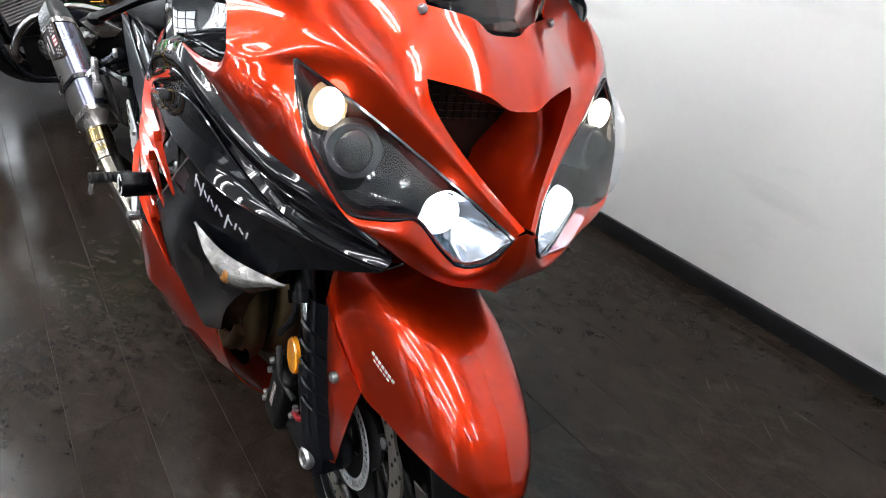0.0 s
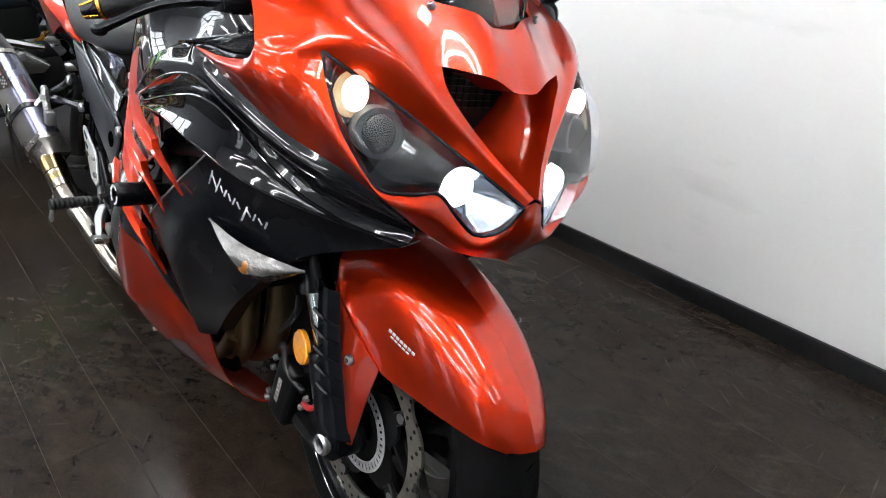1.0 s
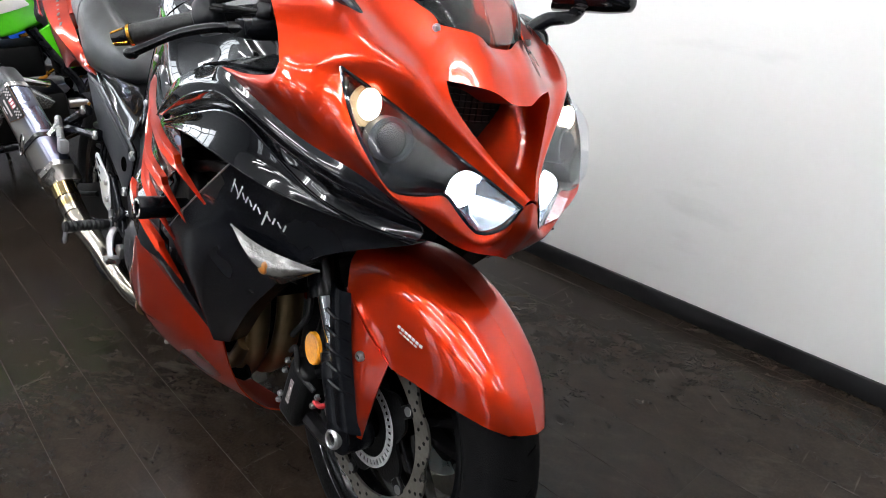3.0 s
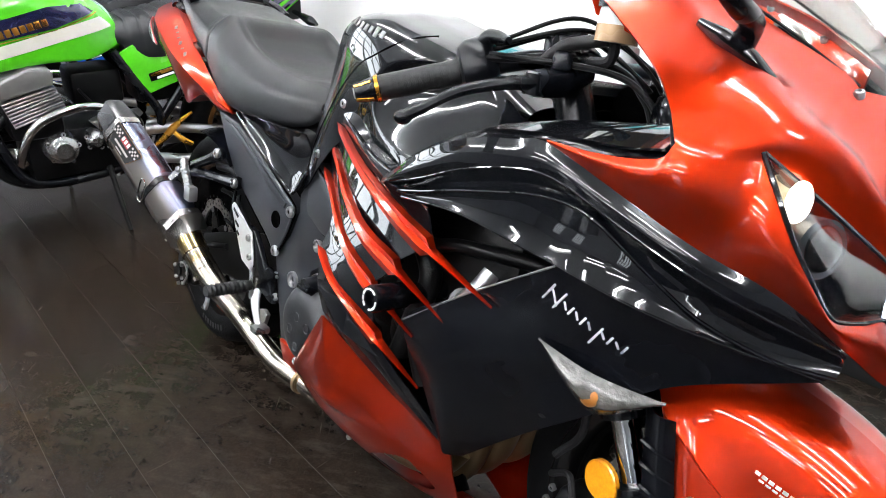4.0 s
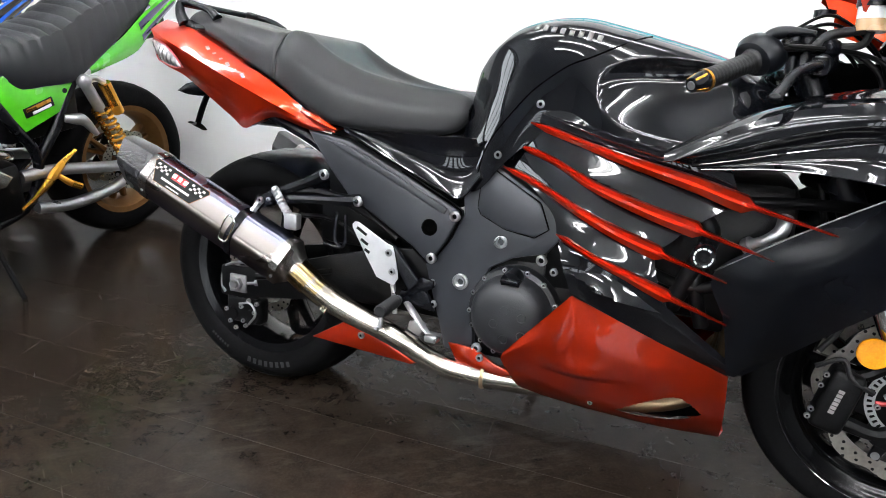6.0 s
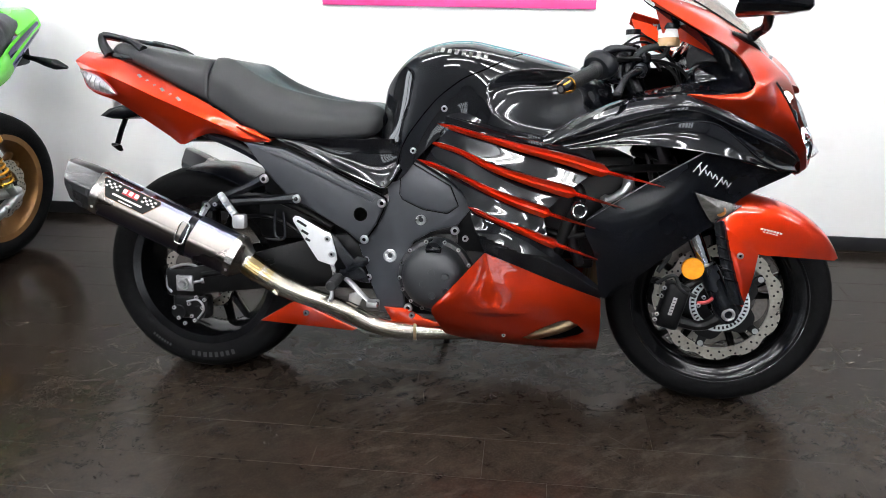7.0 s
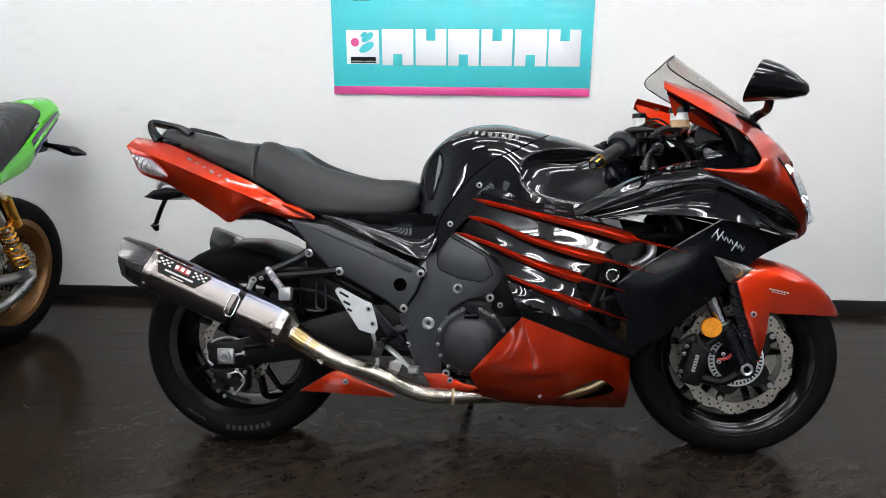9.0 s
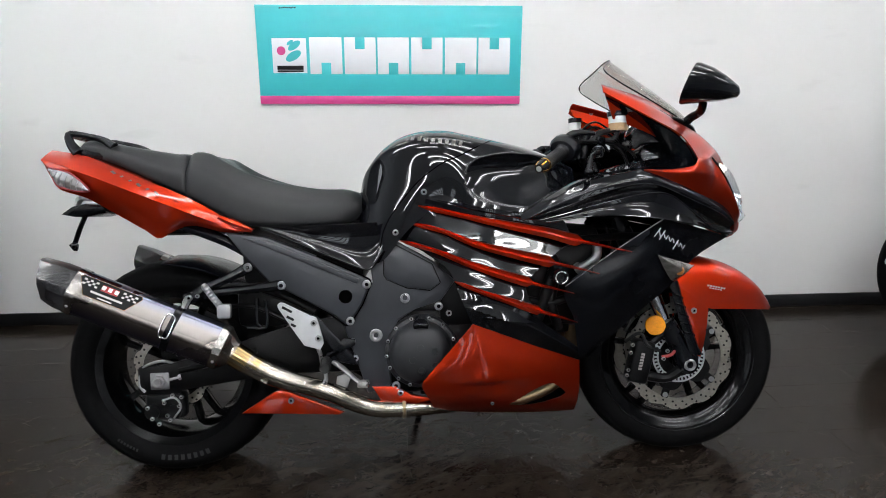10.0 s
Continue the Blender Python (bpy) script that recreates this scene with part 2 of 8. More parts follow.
def floor_material():
    """Dark brown vinyl planks, half-gloss: cloudy mottling, worn haze, pale scuffs in all directions and specks."""
    m = mat("dark_plank_vinyl", (0.02, 0.017, 0.014), 0.30, 0.0, 0.0, 0.3, 30, rvary=0.10, spec=0.15)
    nt = m.node_tree
    p = nt.nodes["Principled BSDF"]
    pos = nt.nodes.new("ShaderNodeNewGeometry").outputs["Position"]
    oi = nt.nodes.new("ShaderNodeObjectInfo")

    def mapped(scale, turn=0.0, shift=0.0):
        n = nt.nodes.new("ShaderNodeMapping")
        n.vector_type = "TEXTURE"
        n.inputs["Rotation"].default_value = (0, 0, turn)
        n.inputs["Scale"].default_value = (1 / scale[0], 1 / scale[1], 1)
        n.inputs["Location"].default_value = (shift, shift * 0.7, 0)
        nt.links.new(pos, n.inputs[0])
        return n.outputs[0]

    def noise(vec_out, scale, detail=3.0, rough=0.5, warp=0.0):
        n = nt.nodes.new("ShaderNodeTexNoise")
        n.inputs["Scale"].default_value, n.inputs["Detail"].default_value = scale, detail
        n.inputs["Roughness"].default_value, n.inputs["Distortion"].default_value = rough, warp
        nt.links.new(vec_out, n.inputs["Vector"])
        return n.outputs[0]

    def ramp(val, lo, hi, top=1.0, low=0.0):
        r = nt.nodes.new("ShaderNodeMapRange")
        r.inputs["From Min"].default_value, r.inputs["From Max"].default_value = lo, hi
        r.inputs["To Min"].default_value, r.inputs["To Max"].default_value = low, top
        nt.links.new(val, r.inputs["Value"])
        return r.outputs[0]

    def math2(op, a, b):
        n = nt.nodes.new("ShaderNodeMath")
        n.operation = op
        for k, v in enumerate((a, b)):
            if isinstance(v, float):
                n.inputs[k].default_value = v
            else:
                nt.links.new(v, n.inputs[k])
        return n.outputs[0]

    def blend(fac, a, b):
        n = nt.nodes.new("ShaderNodeMix")
        n.data_type = "RGBA"
        nt.links.new(fac, n.inputs["Factor"])
        for sock, v in ((n.inputs["A"], a), (n.inputs["B"], b)):
            if isinstance(v, tuple):
                sock.default_value = (*v, 1)
            else:
                nt.links.new(v, sock)
        return n.outputs["Result"]

    # cloudy stone-like print, drawn out a little along the plank
    cloud = noise(mapped((0.75, 1.0)), 24.0, 8.0, 0.66, 0.5)
    col = blend(ramp(cloud, 0.26, 0.76), (0.0058, 0.0039, 0.0028), (0.0240, 0.0166, 0.0118))
    fine = noise(pos, 150.0, 4.0, 0.6)
    col = blend(ramp(fine, 0.45, 0.75, 0.45), col, (0.030, 0.026, 0.022))
    hsv = nt.nodes.new("ShaderNodeHueSaturation")
    nt.links.new(ramp(oi.outputs["Random"], 0.0, 1.0, 1.12, 0.90), hsv.inputs["Value"])
    nt.links.new(col, hsv.inputs["Color"])
    # short straight pale scuffs in six directions, kept to patches
    wear = None
    for turn, shift, along, thin in ((0.95, 0.0, 5.0, 0.16), (-0.55, 7.0, 7.0, 0.13), (0.2, 13.0, 4.0, 0.16), (1.7, 21.0, 6.0, 0.13), (2.5, 33.0, 9.0, 0.16), (1.3, 45.0, 14.0, 0.2)):
        v = mapped((1.0, 16.0), turn, shift)
        line = ramp(noise(v, along, 1.0, 0.4), 0.70, 0.70 + thin)
        mask = ramp(noise(mapped((1.0, 1.0), 0.0, shift + 3.0), 2.6, 3.0), 0.56, 0.70, 0.45)
        both = math2("MULTIPLY", line, mask)
        wear = both if wear is None else math2("MAXIMUM", wear, both)
    specks = ramp(noise(pos, 90.0, 2.0), 0.745, 0.77, 0.6)
    wear = math2("MAXIMUM", wear, math2("MULTIPLY", specks, ramp(noise(pos, 4.0), 0.48, 0.6)))
    smear = math2("MULTIPLY", ramp(noise(mapped((1.0, 3.0), 0.6), 9.0, 6.0, 0.65), 0.50, 0.80), ramp(noise(pos, 2.2, 3.0), 0.42, 0.62, 0.16))
    nt.links.new(blend(math2("MAXIMUM", wear, smear), hsv.outputs[0], (0.19, 0.178, 0.162)), p.inputs["Base Color"])
    nt.links.new(ramp(noise(pos, 5.0, 6.0, 0.6), 0.3, 0.7, 0.26, 0.15), p.inputs["Roughness"])
    b = nt.nodes.new("ShaderNodeBump")
    b.inputs["Strength"].default_value, b.inputs["Distance"].default_value = 0.014, 0.001
    nt.links.new(cloud, b.inputs["Height"])
    nt.links.new(b.outputs[0], p.inputs["Normal"])
    return m


def wall_material():
    """White painted board, a little uneven, with faint grey smudges."""
    m = mat("white_wall_paint", (0.80, 0.80, 0.785), 0.55, 0.0, 0.0, 0.02, 9, 0.08, 160)
    nt = m.node_tree
    p = nt.nodes["Principled BSDF"]
    geo = nt.nodes.new("ShaderNodeNewGeometry")
    mp = nt.nodes.new("ShaderNodeMapping")
    mp.inputs["Scale"].default_value = (1.6, 1.0, 6.0)
    nt.links.new(geo.outputs["Position"], mp.inputs[0])
    n = nt.nodes.new("ShaderNodeTexNoise")
    n.inputs["Scale"].default_value, n.inputs["Detail"].default_value = 1.6, 6.0
    nt.links.new(mp.outputs[0], n.inputs["Vector"])
    mr = nt.nodes.new("ShaderNodeMapRange")
    mr.inputs["From Min"].default_value, mr.inputs["From Max"].default_value = 0.62, 0.85
    mr.inputs["To Max"].default_value = 0.35
    nt.links.new(n.outputs[0], mr.inputs["Value"])
    mx = nt.nodes.new("ShaderNodeMix")
    mx.data_type = "RGBA"
    mx.inputs["A"].default_value, mx.inputs["B"].default_value = (0.80, 0.80, 0.785, 1), (0.42, 0.41, 0.40, 1)
    nt.links.new(mr.outputs[0], mx.inputs["Factor"])
    nt.links.new(mx.outputs["Result"], p.inputs["Base Color"])
    return m


M_FLOOR, M_WALL = floor_material(), wall_material()
M_JOINT = mat("floor_joint", (0.042, 0.038, 0.034), 0.7, vary=0.5, scale=3.0, spec=0.1)
M_BASE = mat("black_baseboard", (0.010, 0.010, 0.011), 0.4, 0, 0, 0.3, 20)
M_CEIL = mat("ceiling_board", (0.60, 0.61, 0.63), 0.8, 0, 0, 0.04, 20, 0.2, 90)
# for the unseen walls: grey chosen for fill light and reflections in black paint
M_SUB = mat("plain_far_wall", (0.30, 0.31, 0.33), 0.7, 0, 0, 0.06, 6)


# ---- shaping tools ----
def curve(pts, n):
    """n + 1 points, evenly spaced by length, on a smooth line through pts."""
    pts = [Vector(p) for p in pts]
    if len(pts) == 2:
        return [pts[0].lerp(pts[1], i / n) for i in range(n + 1)]
    ext = [pts[0] * 2 - pts[1]] + pts + [pts[-1] * 2 - pts[-2]]
    fine = []
    for k in range(len(pts) - 1):
        p0, p1, p2, p3 = ext[k:k + 4]
        for j in range(12):
            u = j / 12
            fine.append(0.5 * (2 * p1 + (p2 - p0) * u + (2 * p0 - 5 * p1 + 4 * p2 - p3) * u * u + (3 * p1 - p0 - 3 * p2 + p3) * u ** 3))
    fine.append(pts[-1])
    acc = [0.0]
    for a, b in zip(fine, fine[1:]):
        acc.append(acc[-1] + (b - a).length)
    out, k = [], 0
    for i in range(n + 1):
        s = acc[-1] * i / n
        while k < len(fine) - 2 and acc[k + 1] < s:
            k += 1
        d = acc[k + 1] - acc[k]
        out.append(fine[k].lerp(fine[k + 1], (s - acc[k]) / d if d else 0))
    return out


def skin(bm, grid, thick=0.003, out=(0, -1, 0)):
    """A sheet of given thickness on a grid of points; out tells its outer side."""
    nu, nv = len(grid), len(grid[0])
    nrm = [[None] * nv for _ in range(nu)]
    total = Vector()
    for i in range(nu):
        for j in range(nv):
            du = grid[min(i + 1, nu - 1)][j] - grid[max(i - 1, 0)][j]
            dv = grid[i][min(j + 1, nv - 1)] - grid[i][max(j - 1, 0)]
            n = du.cross(dv)
            nrm[i][j] = n.normalized() if n.length > 1e-12 else Vector()
            total += n
    s = 1 if total.dot(Vector(out)) > 0 else -1
    top = [[bm.verts.new(grid[i][j]) for j in range(nv)] for i in range(nu)]
    bot = [[bm.verts.new(grid[i][j] - nrm[i][j] * s * thick) for j in range(nv)] for i in range(nu)]
    new_top = []

    def quad(a, b, c, d):
        q = (a, b, c, d) if s > 0 else (d, c, b, a)
        return bm.faces.new(q)

    for i in range(nu - 1):
        for j in range(nv - 1):
            new_top.append(quad(top[i][j], top[i + 1][j], top[i + 1][j + 1], top[i][j + 1]))
            quad(bot[i][j + 1], bot[i + 1][j + 1], bot[i + 1][j], bot[i][j])
    for i in range(nu - 1):
        quad(top[i + 1][0], top[i][0], bot[i][0], bot[i + 1][0])
        quad(top[i][-1], top[i + 1][-1], bot[i + 1][-1], bot[i][-1])
    for j in range(nv - 1):
        quad(top[0][j], top[0][j + 1], bot[0][j + 1], bot[0][j])
        quad(top[-1][j + 1], top[-1][j], bot[-1][j], bot[-1][j + 1])
    return new_top


def grid_of(rails, nu, nv):
    rows = [curve(r, nu) for r in rails]
    return [curve([r[i] for r in rows], nv) for i in range(nu + 1)]


def patch(bm, rails, nu=24, nv=8, thick=0.003, out=(0, -1, 0)):
    return skin(bm, grid_of(rails, nu, nv), thick, out)


def mirror(bm):
    """Adds the other side of a part that is alike left and right."""
    geo = bmesh.ops.duplicate(bm, geom=bm.verts[:] + bm.edges[:] + bm.faces[:])["geom"]
    vs = [g for g in geo if isinstance(g, bmesh.types.BMVert)]
    for v in vs:
        v.co.y = -v.co.y
    bmesh.ops.reverse_faces(bm, faces=[g for g in geo if isinstance(g, bmesh.types.BMFace)])
    return bm


def inside(poly, x, z):
    hit = False
    for (x1, z1), (x2, z2) in zip(poly, poly[1:] + poly[:1]):
        if (z1 > z) != (z2 > z) and x < (x2 - x1) * (z - z1) / (z2 - z1) + x1:
            hit = not hit
    return hit


def frame_axes(d):
    d = Vector(d).normalized()
    up = Vector((0, 0, 1)) if abs(d.z) < 0.9 else Vector((1, 0, 0))
    a = d.cross(up).normalized()
    return a, a.cross(d).normalized(), d


def loft(bm, rings, closed=True, caps=True):
    """Joins rings of points, all with the same count, into a skin."""
    rows = [[bm.verts.new(p) for p in r] for r in rings]
    n = len(rows[0])
    for a, b in zip(rows, rows[1:]):
        for k in range(n if closed else n - 1):
            bm.faces.new((a[k], a[(k + 1) % n], b[(k + 1) % n], b[k]))
    if caps:
        bm.faces.new(rows[0][::-1])
        bm.faces.new(rows[-1])
    return rows


def tube(bm, pts, r, seg=12, n=None, flat=1.0):
    """A round bar along a smooth line; r is one radius or a list along it."""
    line = curve(pts, n or max(1, (len(pts) - 1) * 6))
    rs = r if isinstance(r, (list, tuple)) else [r, r]
    rings, a0 = [], None
    for i, p in enumerate(line):
        d = line[min(i + 1, len(line) - 1)] - line[max(i - 1, 0)]
        if a0 is None:
            a, b, d = frame_axes(d)
        else:
            d.normalize()
            b = d.cross(a0).normalized() * -1
            b = a0.cross(d).normalized()
            a = d.cross(b).normalized()
        a0 = a
        u = i / (len(line) - 1) * (len(rs) - 1)
        k = min(int(u), len(rs) - 2)
        rad = rs[k] + (rs[k + 1] - rs[k]) * (u - k)
        rings.append([p + (a * math.cos(q) + b * math.sin(q) * flat) * rad for q in (2 * math.pi * s / seg for s in range(seg))])
    loft(bm, rings)
    bmesh.ops.recalc_face_normals(bm, faces=bm.faces[:])
    return bm


def cyl(bm, p0, p1, r0, r1=None, seg=20):
    return tube(bm, [p0, p1], [r0, r0 if r1 is None else r1], seg, 1)


def lathe(bm, prof, seg=64, c=(0, 0, 0), close=False):
    """Turns (radius, y) pairs about the y axis through c."""
    c = Vector(c)
    rings = []
    for s in range(seg):
        q = 2 * math.pi * s / seg
        rings.append([c + Vector((r * math.cos(q), y, r * math.sin(q))) for r, y in prof])
    rows = [[bm.verts.new(p) for p in r] for r in rings]
    m = len(prof)
    for s in range(seg):
        a, b = rows[s], rows[(s + 1) % seg]
        for k in range(m if close else m - 1):
            bm.faces.new((a[k], b[k], b[(k + 1) % m], a[(k + 1) % m]))
    bmesh.ops.recalc_face_normals(bm, faces=bm.faces[:])
    return bm


def plate(bm, outline, y0, y1, bevel=0.003, seg=2):
    """A slab cut to an outline in x and z, between two y."""
    lo, hi = min(y0, y1), max(y0, y1)
    va = [bm.verts.new((x, lo, z)) for x, z in outline]
    vb = [bm.verts.new((x, hi, z)) for x, z in outline]
    n = len(outline)
    fs = [bm.faces.new(va), bm.faces.new(vb[::-1])]
    fs += [bm.faces.new((va[k], vb[k], vb[(k + 1) % n], va[(k + 1) % n])) for k in range(n)]
    bmesh.ops.recalc_face_normals(bm, faces=fs)
    if bevel:
        es = list({e for f in fs[:2] for e in f.edges})
        bmesh.ops.bevel(bm, geom=es, offset=bevel, segments=seg, affect="EDGES", profile=0.5)
    return bm


def box(bm, lo, hi, bevel=0.0, seg=2, m=None):
    geo = bmesh.ops.create_cube(bm, size=1)
    lo, hi = Vector(lo), Vector(hi)
    for v in geo["verts"]:
        v.co = Vector([lo[i] + (v.co[i] + 0.5) * (hi[i] - lo[i]) for i in range(3)])
    if bevel:
        es = list({e for v in geo["verts"] for e in v.link_edges})
        res = bmesh.ops.bevel(bm, geom=es, offset=bevel, segments=seg, affect="EDGES", profile=0.5)
    if m is not None:
        vs = {v for v in geo["verts"] if v.is_valid}
        if bevel:
            vs |= set(res["verts"])
        bmesh.ops.transform(bm, matrix=m, verts=list(vs))
    return bm


def blob(bm, c, r, s=(1, 1, 1), u=16, v=10):
    geo = bmesh.ops.create_uvsphere(bm, u_segments=u, v_segments=v, radius=r)
    for q in geo["verts"]:
        q.co = Vector((q.co.x * s[0], q.co.y * s[1], q.co.z * s[2])) + Vector(c)
    return bm


def finish(name, bm, material, angle=38):
    me = bpy.data.meshes.new(name)
    bm.to_mesh(me)
    bm.free()
    me.materials.append(material)
    for p in me.polygons:
        p.use_smooth = True
    me.set_sharp_from_angle(angle=radians(angle))
    return me


FLARE = [0.0, 0.0, 0.0]


def flare(x, y, z):
    """How far a side panel stands out from the mirror plane, growing with height and towards the tail."""
    k = min(1.0, abs(y) / 0.06)
    return math.copysign((FLARE[0] + FLARE[1] * x + FLARE[2] * z) * k, y)


def settle(x, y, z):
    if y > 0.03 and x > 1.4 and z > 0.64:
        y += 0.018 * min(1.0, (y - 0.03) / 0.10) * min(1.0, (x - 1.4) / 0.1)
    return Vector((x, y + flare(x, y, z), z - 0.0104 + 0.0053 * x + 0.0087 * abs(y)))


def part(name, bm, material, parent, label="", angle=38, plain=False):
    if FLARE[0] and not plain:
        for v in bm.verts:
            v.co = settle(*v.co)
    ob = new(name, finish(name, bm, material, angle))
    ob.parent = parent
    if label:
        tagged(ob, label)
    return ob


def sides(name, bm, material, parent, label="", angle=38):
    """The right-hand part as built, and its mirror image on the left as a part of its own."""
    other = bm.copy()
    for v in other.verts:
        v.co.y = -v.co.y
    bmesh.ops.reverse_faces(other, faces=other.faces[:])
    ob = part(name, bm, material, parent, label, angle)
    part(name, other, material, parent, label, angle)
    return ob


def spot(ob, x, z):
    """Where the right-hand skin of a part lies at x and z, and which way it faces."""
    best = None
    vs = ob.data.vertices
    for p in ob.data.polygons:
        c = p.center
        if abs(c.x - x) > 0.06 or abs(c.z - z) > 0.06 or abs(p.normal.y) < 0.05:
            continue
        if inside([(vs[i].co.x, vs[i].co.z) for i in p.vertices], x, z):
            n = p.normal
            y = c.y - (n.x * (x - c.x) + n.z * (z - c.z)) / n.y
            if best is None or y < best[0].y:
                best = (Vector((x, y, z)), n if n.y < 0 else -n)
    return best


def mark_row(ob, name, bars, material, label="", thick=0.0016):
    """Plain bars lying on a part's right-hand skin: each is x, z, width, height and slant."""
    for x, z, w, h, slant in bars:
        hit = spot(ob, x, z)
        if not hit:
            continue
        o, n = hit
        ax = Vector((1, 0, 0)) - n * n.x
        ax.normalize()
        rot = Matrix((ax, -n, ax.cross(-n))).transposed().to_4x4()
        bm = B()
        box(bm, (-w / 2, -thick, -h / 2), (w / 2, 0.0015, h / 2), 0.0007, 1, m=Matrix.Translation(o) @ rot @ pose(0, 0, 0, 0, slant, 0))
        part(name, bm, material, ob, label, plain=True)


def thing(name, label, category, m=None, group=""):
    ob = new(name)
    ob.empty_display_size = 0.1
    if m is not None:
        ob.matrix_world = m
    return tagged(ob, label, category, group)


def solid(name, bm, material, label="", category="", kind="", angle=38):
    ob = new(name, finish(name, bm, material, angle))
    return tagged(ob, label, category, "", kind)


def B():
    return bmesh.new()


def bolt_mesh(r, h, name="bolt_head"):
    """A button-head screw with a socket, its face towards -y."""
    bm = B()
    lathe(bm, [(0.0001, -h * 0.45), (r * 0.45, -h * 0.45), (r * 0.5, -h), (r * 0.8, -h * 0.9), (r, -h * 0.4), (r, 0.004)], 16)
    me = finish(name, bm, M_BOLT)
    me.materials.append(M_VOID)
    # socket floor coloured near-black for the shade inside it
    for p in me.polygons:
        if math.hypot(p.center.x, p.center.z) < r * 0.45:
            p.material_index = 1
    return me


BOLT_L, BOLT_M, BOLT_S = bolt_mesh(0.012, 0.006), bolt_mesh(0.0085, 0.005), bolt_mesh(0.0055, 0.004)


def bolt(parent, x, y, z, me=None):
    ob = new("bolt", me or BOLT_M)
    ob.parent = parent
    ob.location = settle(x, y, z) if FLARE[0] else (x, y, z)
    if y > 0:
        ob.rotation_euler = (0, 0, math.pi)
    return ob


# ---- room ----
def build_room():
    t = 0.15
    bm = B()
    box(bm, (WEST_X - t, WALL_Y, 0), (EAST_X + t, WALL_Y + t, CEIL_Z))
    solid("wall_north", bm, M_WALL, "white painted showroom wall with faint smudges", "wall", "structure")
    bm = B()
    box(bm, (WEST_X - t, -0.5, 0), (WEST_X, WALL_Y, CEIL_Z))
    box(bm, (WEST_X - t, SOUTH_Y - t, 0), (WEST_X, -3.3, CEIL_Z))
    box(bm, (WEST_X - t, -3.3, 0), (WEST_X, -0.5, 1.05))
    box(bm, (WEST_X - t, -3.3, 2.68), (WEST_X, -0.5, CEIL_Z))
    solid("wall_west", bm, M_SUB, "plain grey showroom wall, out of view", "wall", "structure")
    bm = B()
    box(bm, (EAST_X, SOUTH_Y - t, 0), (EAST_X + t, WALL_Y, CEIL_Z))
    solid("wall_east", bm, M_SUB, "plain grey showroom wall, out of view", "wall", "structure")
    # south wall, out of view: piers, sill and lintel round a row of windows
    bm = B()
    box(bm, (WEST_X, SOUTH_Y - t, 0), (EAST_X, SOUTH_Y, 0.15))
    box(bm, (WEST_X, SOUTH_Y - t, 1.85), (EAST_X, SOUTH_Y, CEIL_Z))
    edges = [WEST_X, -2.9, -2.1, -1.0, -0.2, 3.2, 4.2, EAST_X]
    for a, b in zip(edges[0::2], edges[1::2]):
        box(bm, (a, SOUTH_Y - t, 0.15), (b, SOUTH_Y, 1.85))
    solid("wall_south", bm, M_SUB, "plain grey wall with three window openings, out of view", "wall", "structure")
    for k, (a, b) in enumerate(zip(edges[1::2][:3], edges[2::2][:3])):
        win = thing("window_%d" % (k + 1), "dark-framed window of many small panes", "window", pose((a + b) / 2, SOUTH_Y - 0.08, 0.15))
        win["kind"] = "structure"
        w = (b - a) / 2
        for j in range(6):
            x = -w + 2 * w * j / 5
            bm = B()
            box(bm, (x - 0.02, -0.03, 0), (x + 0.02, 0.03, 1.7), 0.004)
            part("mullion", bm, M_SATIN, win)
        for j in range(5):
            z = 1.7 * j / 4
            bm = B()
            box(bm, (-w, -0.025, z - 0.02), (w, 0.025, z + 0.02), 0.004)
            part("glazing_bar", bm, M_SATIN, win)
    bm = B()
    box(bm, (WEST_X, SOUTH_Y - 0.9, 0), (EAST_X, SOUTH_Y - 0.88, 3.2))
    solid("backdrop", bm, M_SKYGLOW, "bright overcast daylight outside the windows", "sky", "structure")
    win = thing("window_4", "high dark-framed shop window of many panes", "window", pose(WEST_X - 0.08, -1.9, 1.05))
    win["kind"] = "structure"
    for j in range(5):
        bm = B()
        box(bm, (-0.03, -1.38 + 0.69 * j - 0.03, 0), (0.03, -1.38 + 0.69 * j + 0.03, 1.63), 0.004)
        part("mullion", bm, M_SATIN, win)
    for z in (0.03, 0.55, 1.08, 1.60):
        bm = B()
        box(bm, (-0.025, -1.4, z - 0.03), (0.025, 1.4, z + 0.03), 0.004)
        part("glazing_bar", bm, M_SATIN, win)
    bm = B()
    box(bm, (WEST_X - 0.9, SOUTH_Y, 0), (WEST_X - 0.88, 1.3, 3.2))
    solid("backdrop_west", bm, M_WESTGLOW, "bright daylight outside the shop front", "sky", "structure")
    bm = B()
    box(bm, (WEST_X - t, SOUTH_Y - t, CEIL_Z), (EAST_X + t, WALL_Y + t, CEIL_Z + t))
    solid("ceiling", bm, M_CEIL, "plain white showroom ceiling", "ceiling", "structure")
    bm = B()
    box(bm, (WEST_X, WALL_Y - 0.010, 0.0), (EAST_X, WALL_Y - 0.0003, 0.06), 0.002)
    solid("baseboard", bm, M_BASE, "low black baseboard along the white wall", "baseboard", "structure")


def tube_light(m):
    lamp = thing("ceiling_light", "bare twin fluorescent tubes on a white ceiling batten", "ceiling light", m, "ceiling tube lights")
    bm = B()
    box(bm, (-0.62, -0.05, -0.05), (0.62, 0.05, 0.0), 0.006)
    part("batten", bm, M_WHITE, lamp)
    for y in (-0.055, 0.055):
        bm = B()
        cyl(bm, (-0.59, y, -0.075), (0.59, y, -0.075), 0.016, seg=12)
        part("tube", bm, M_TUBE, lamp, "glowing fluorescent tube")
    return lamp


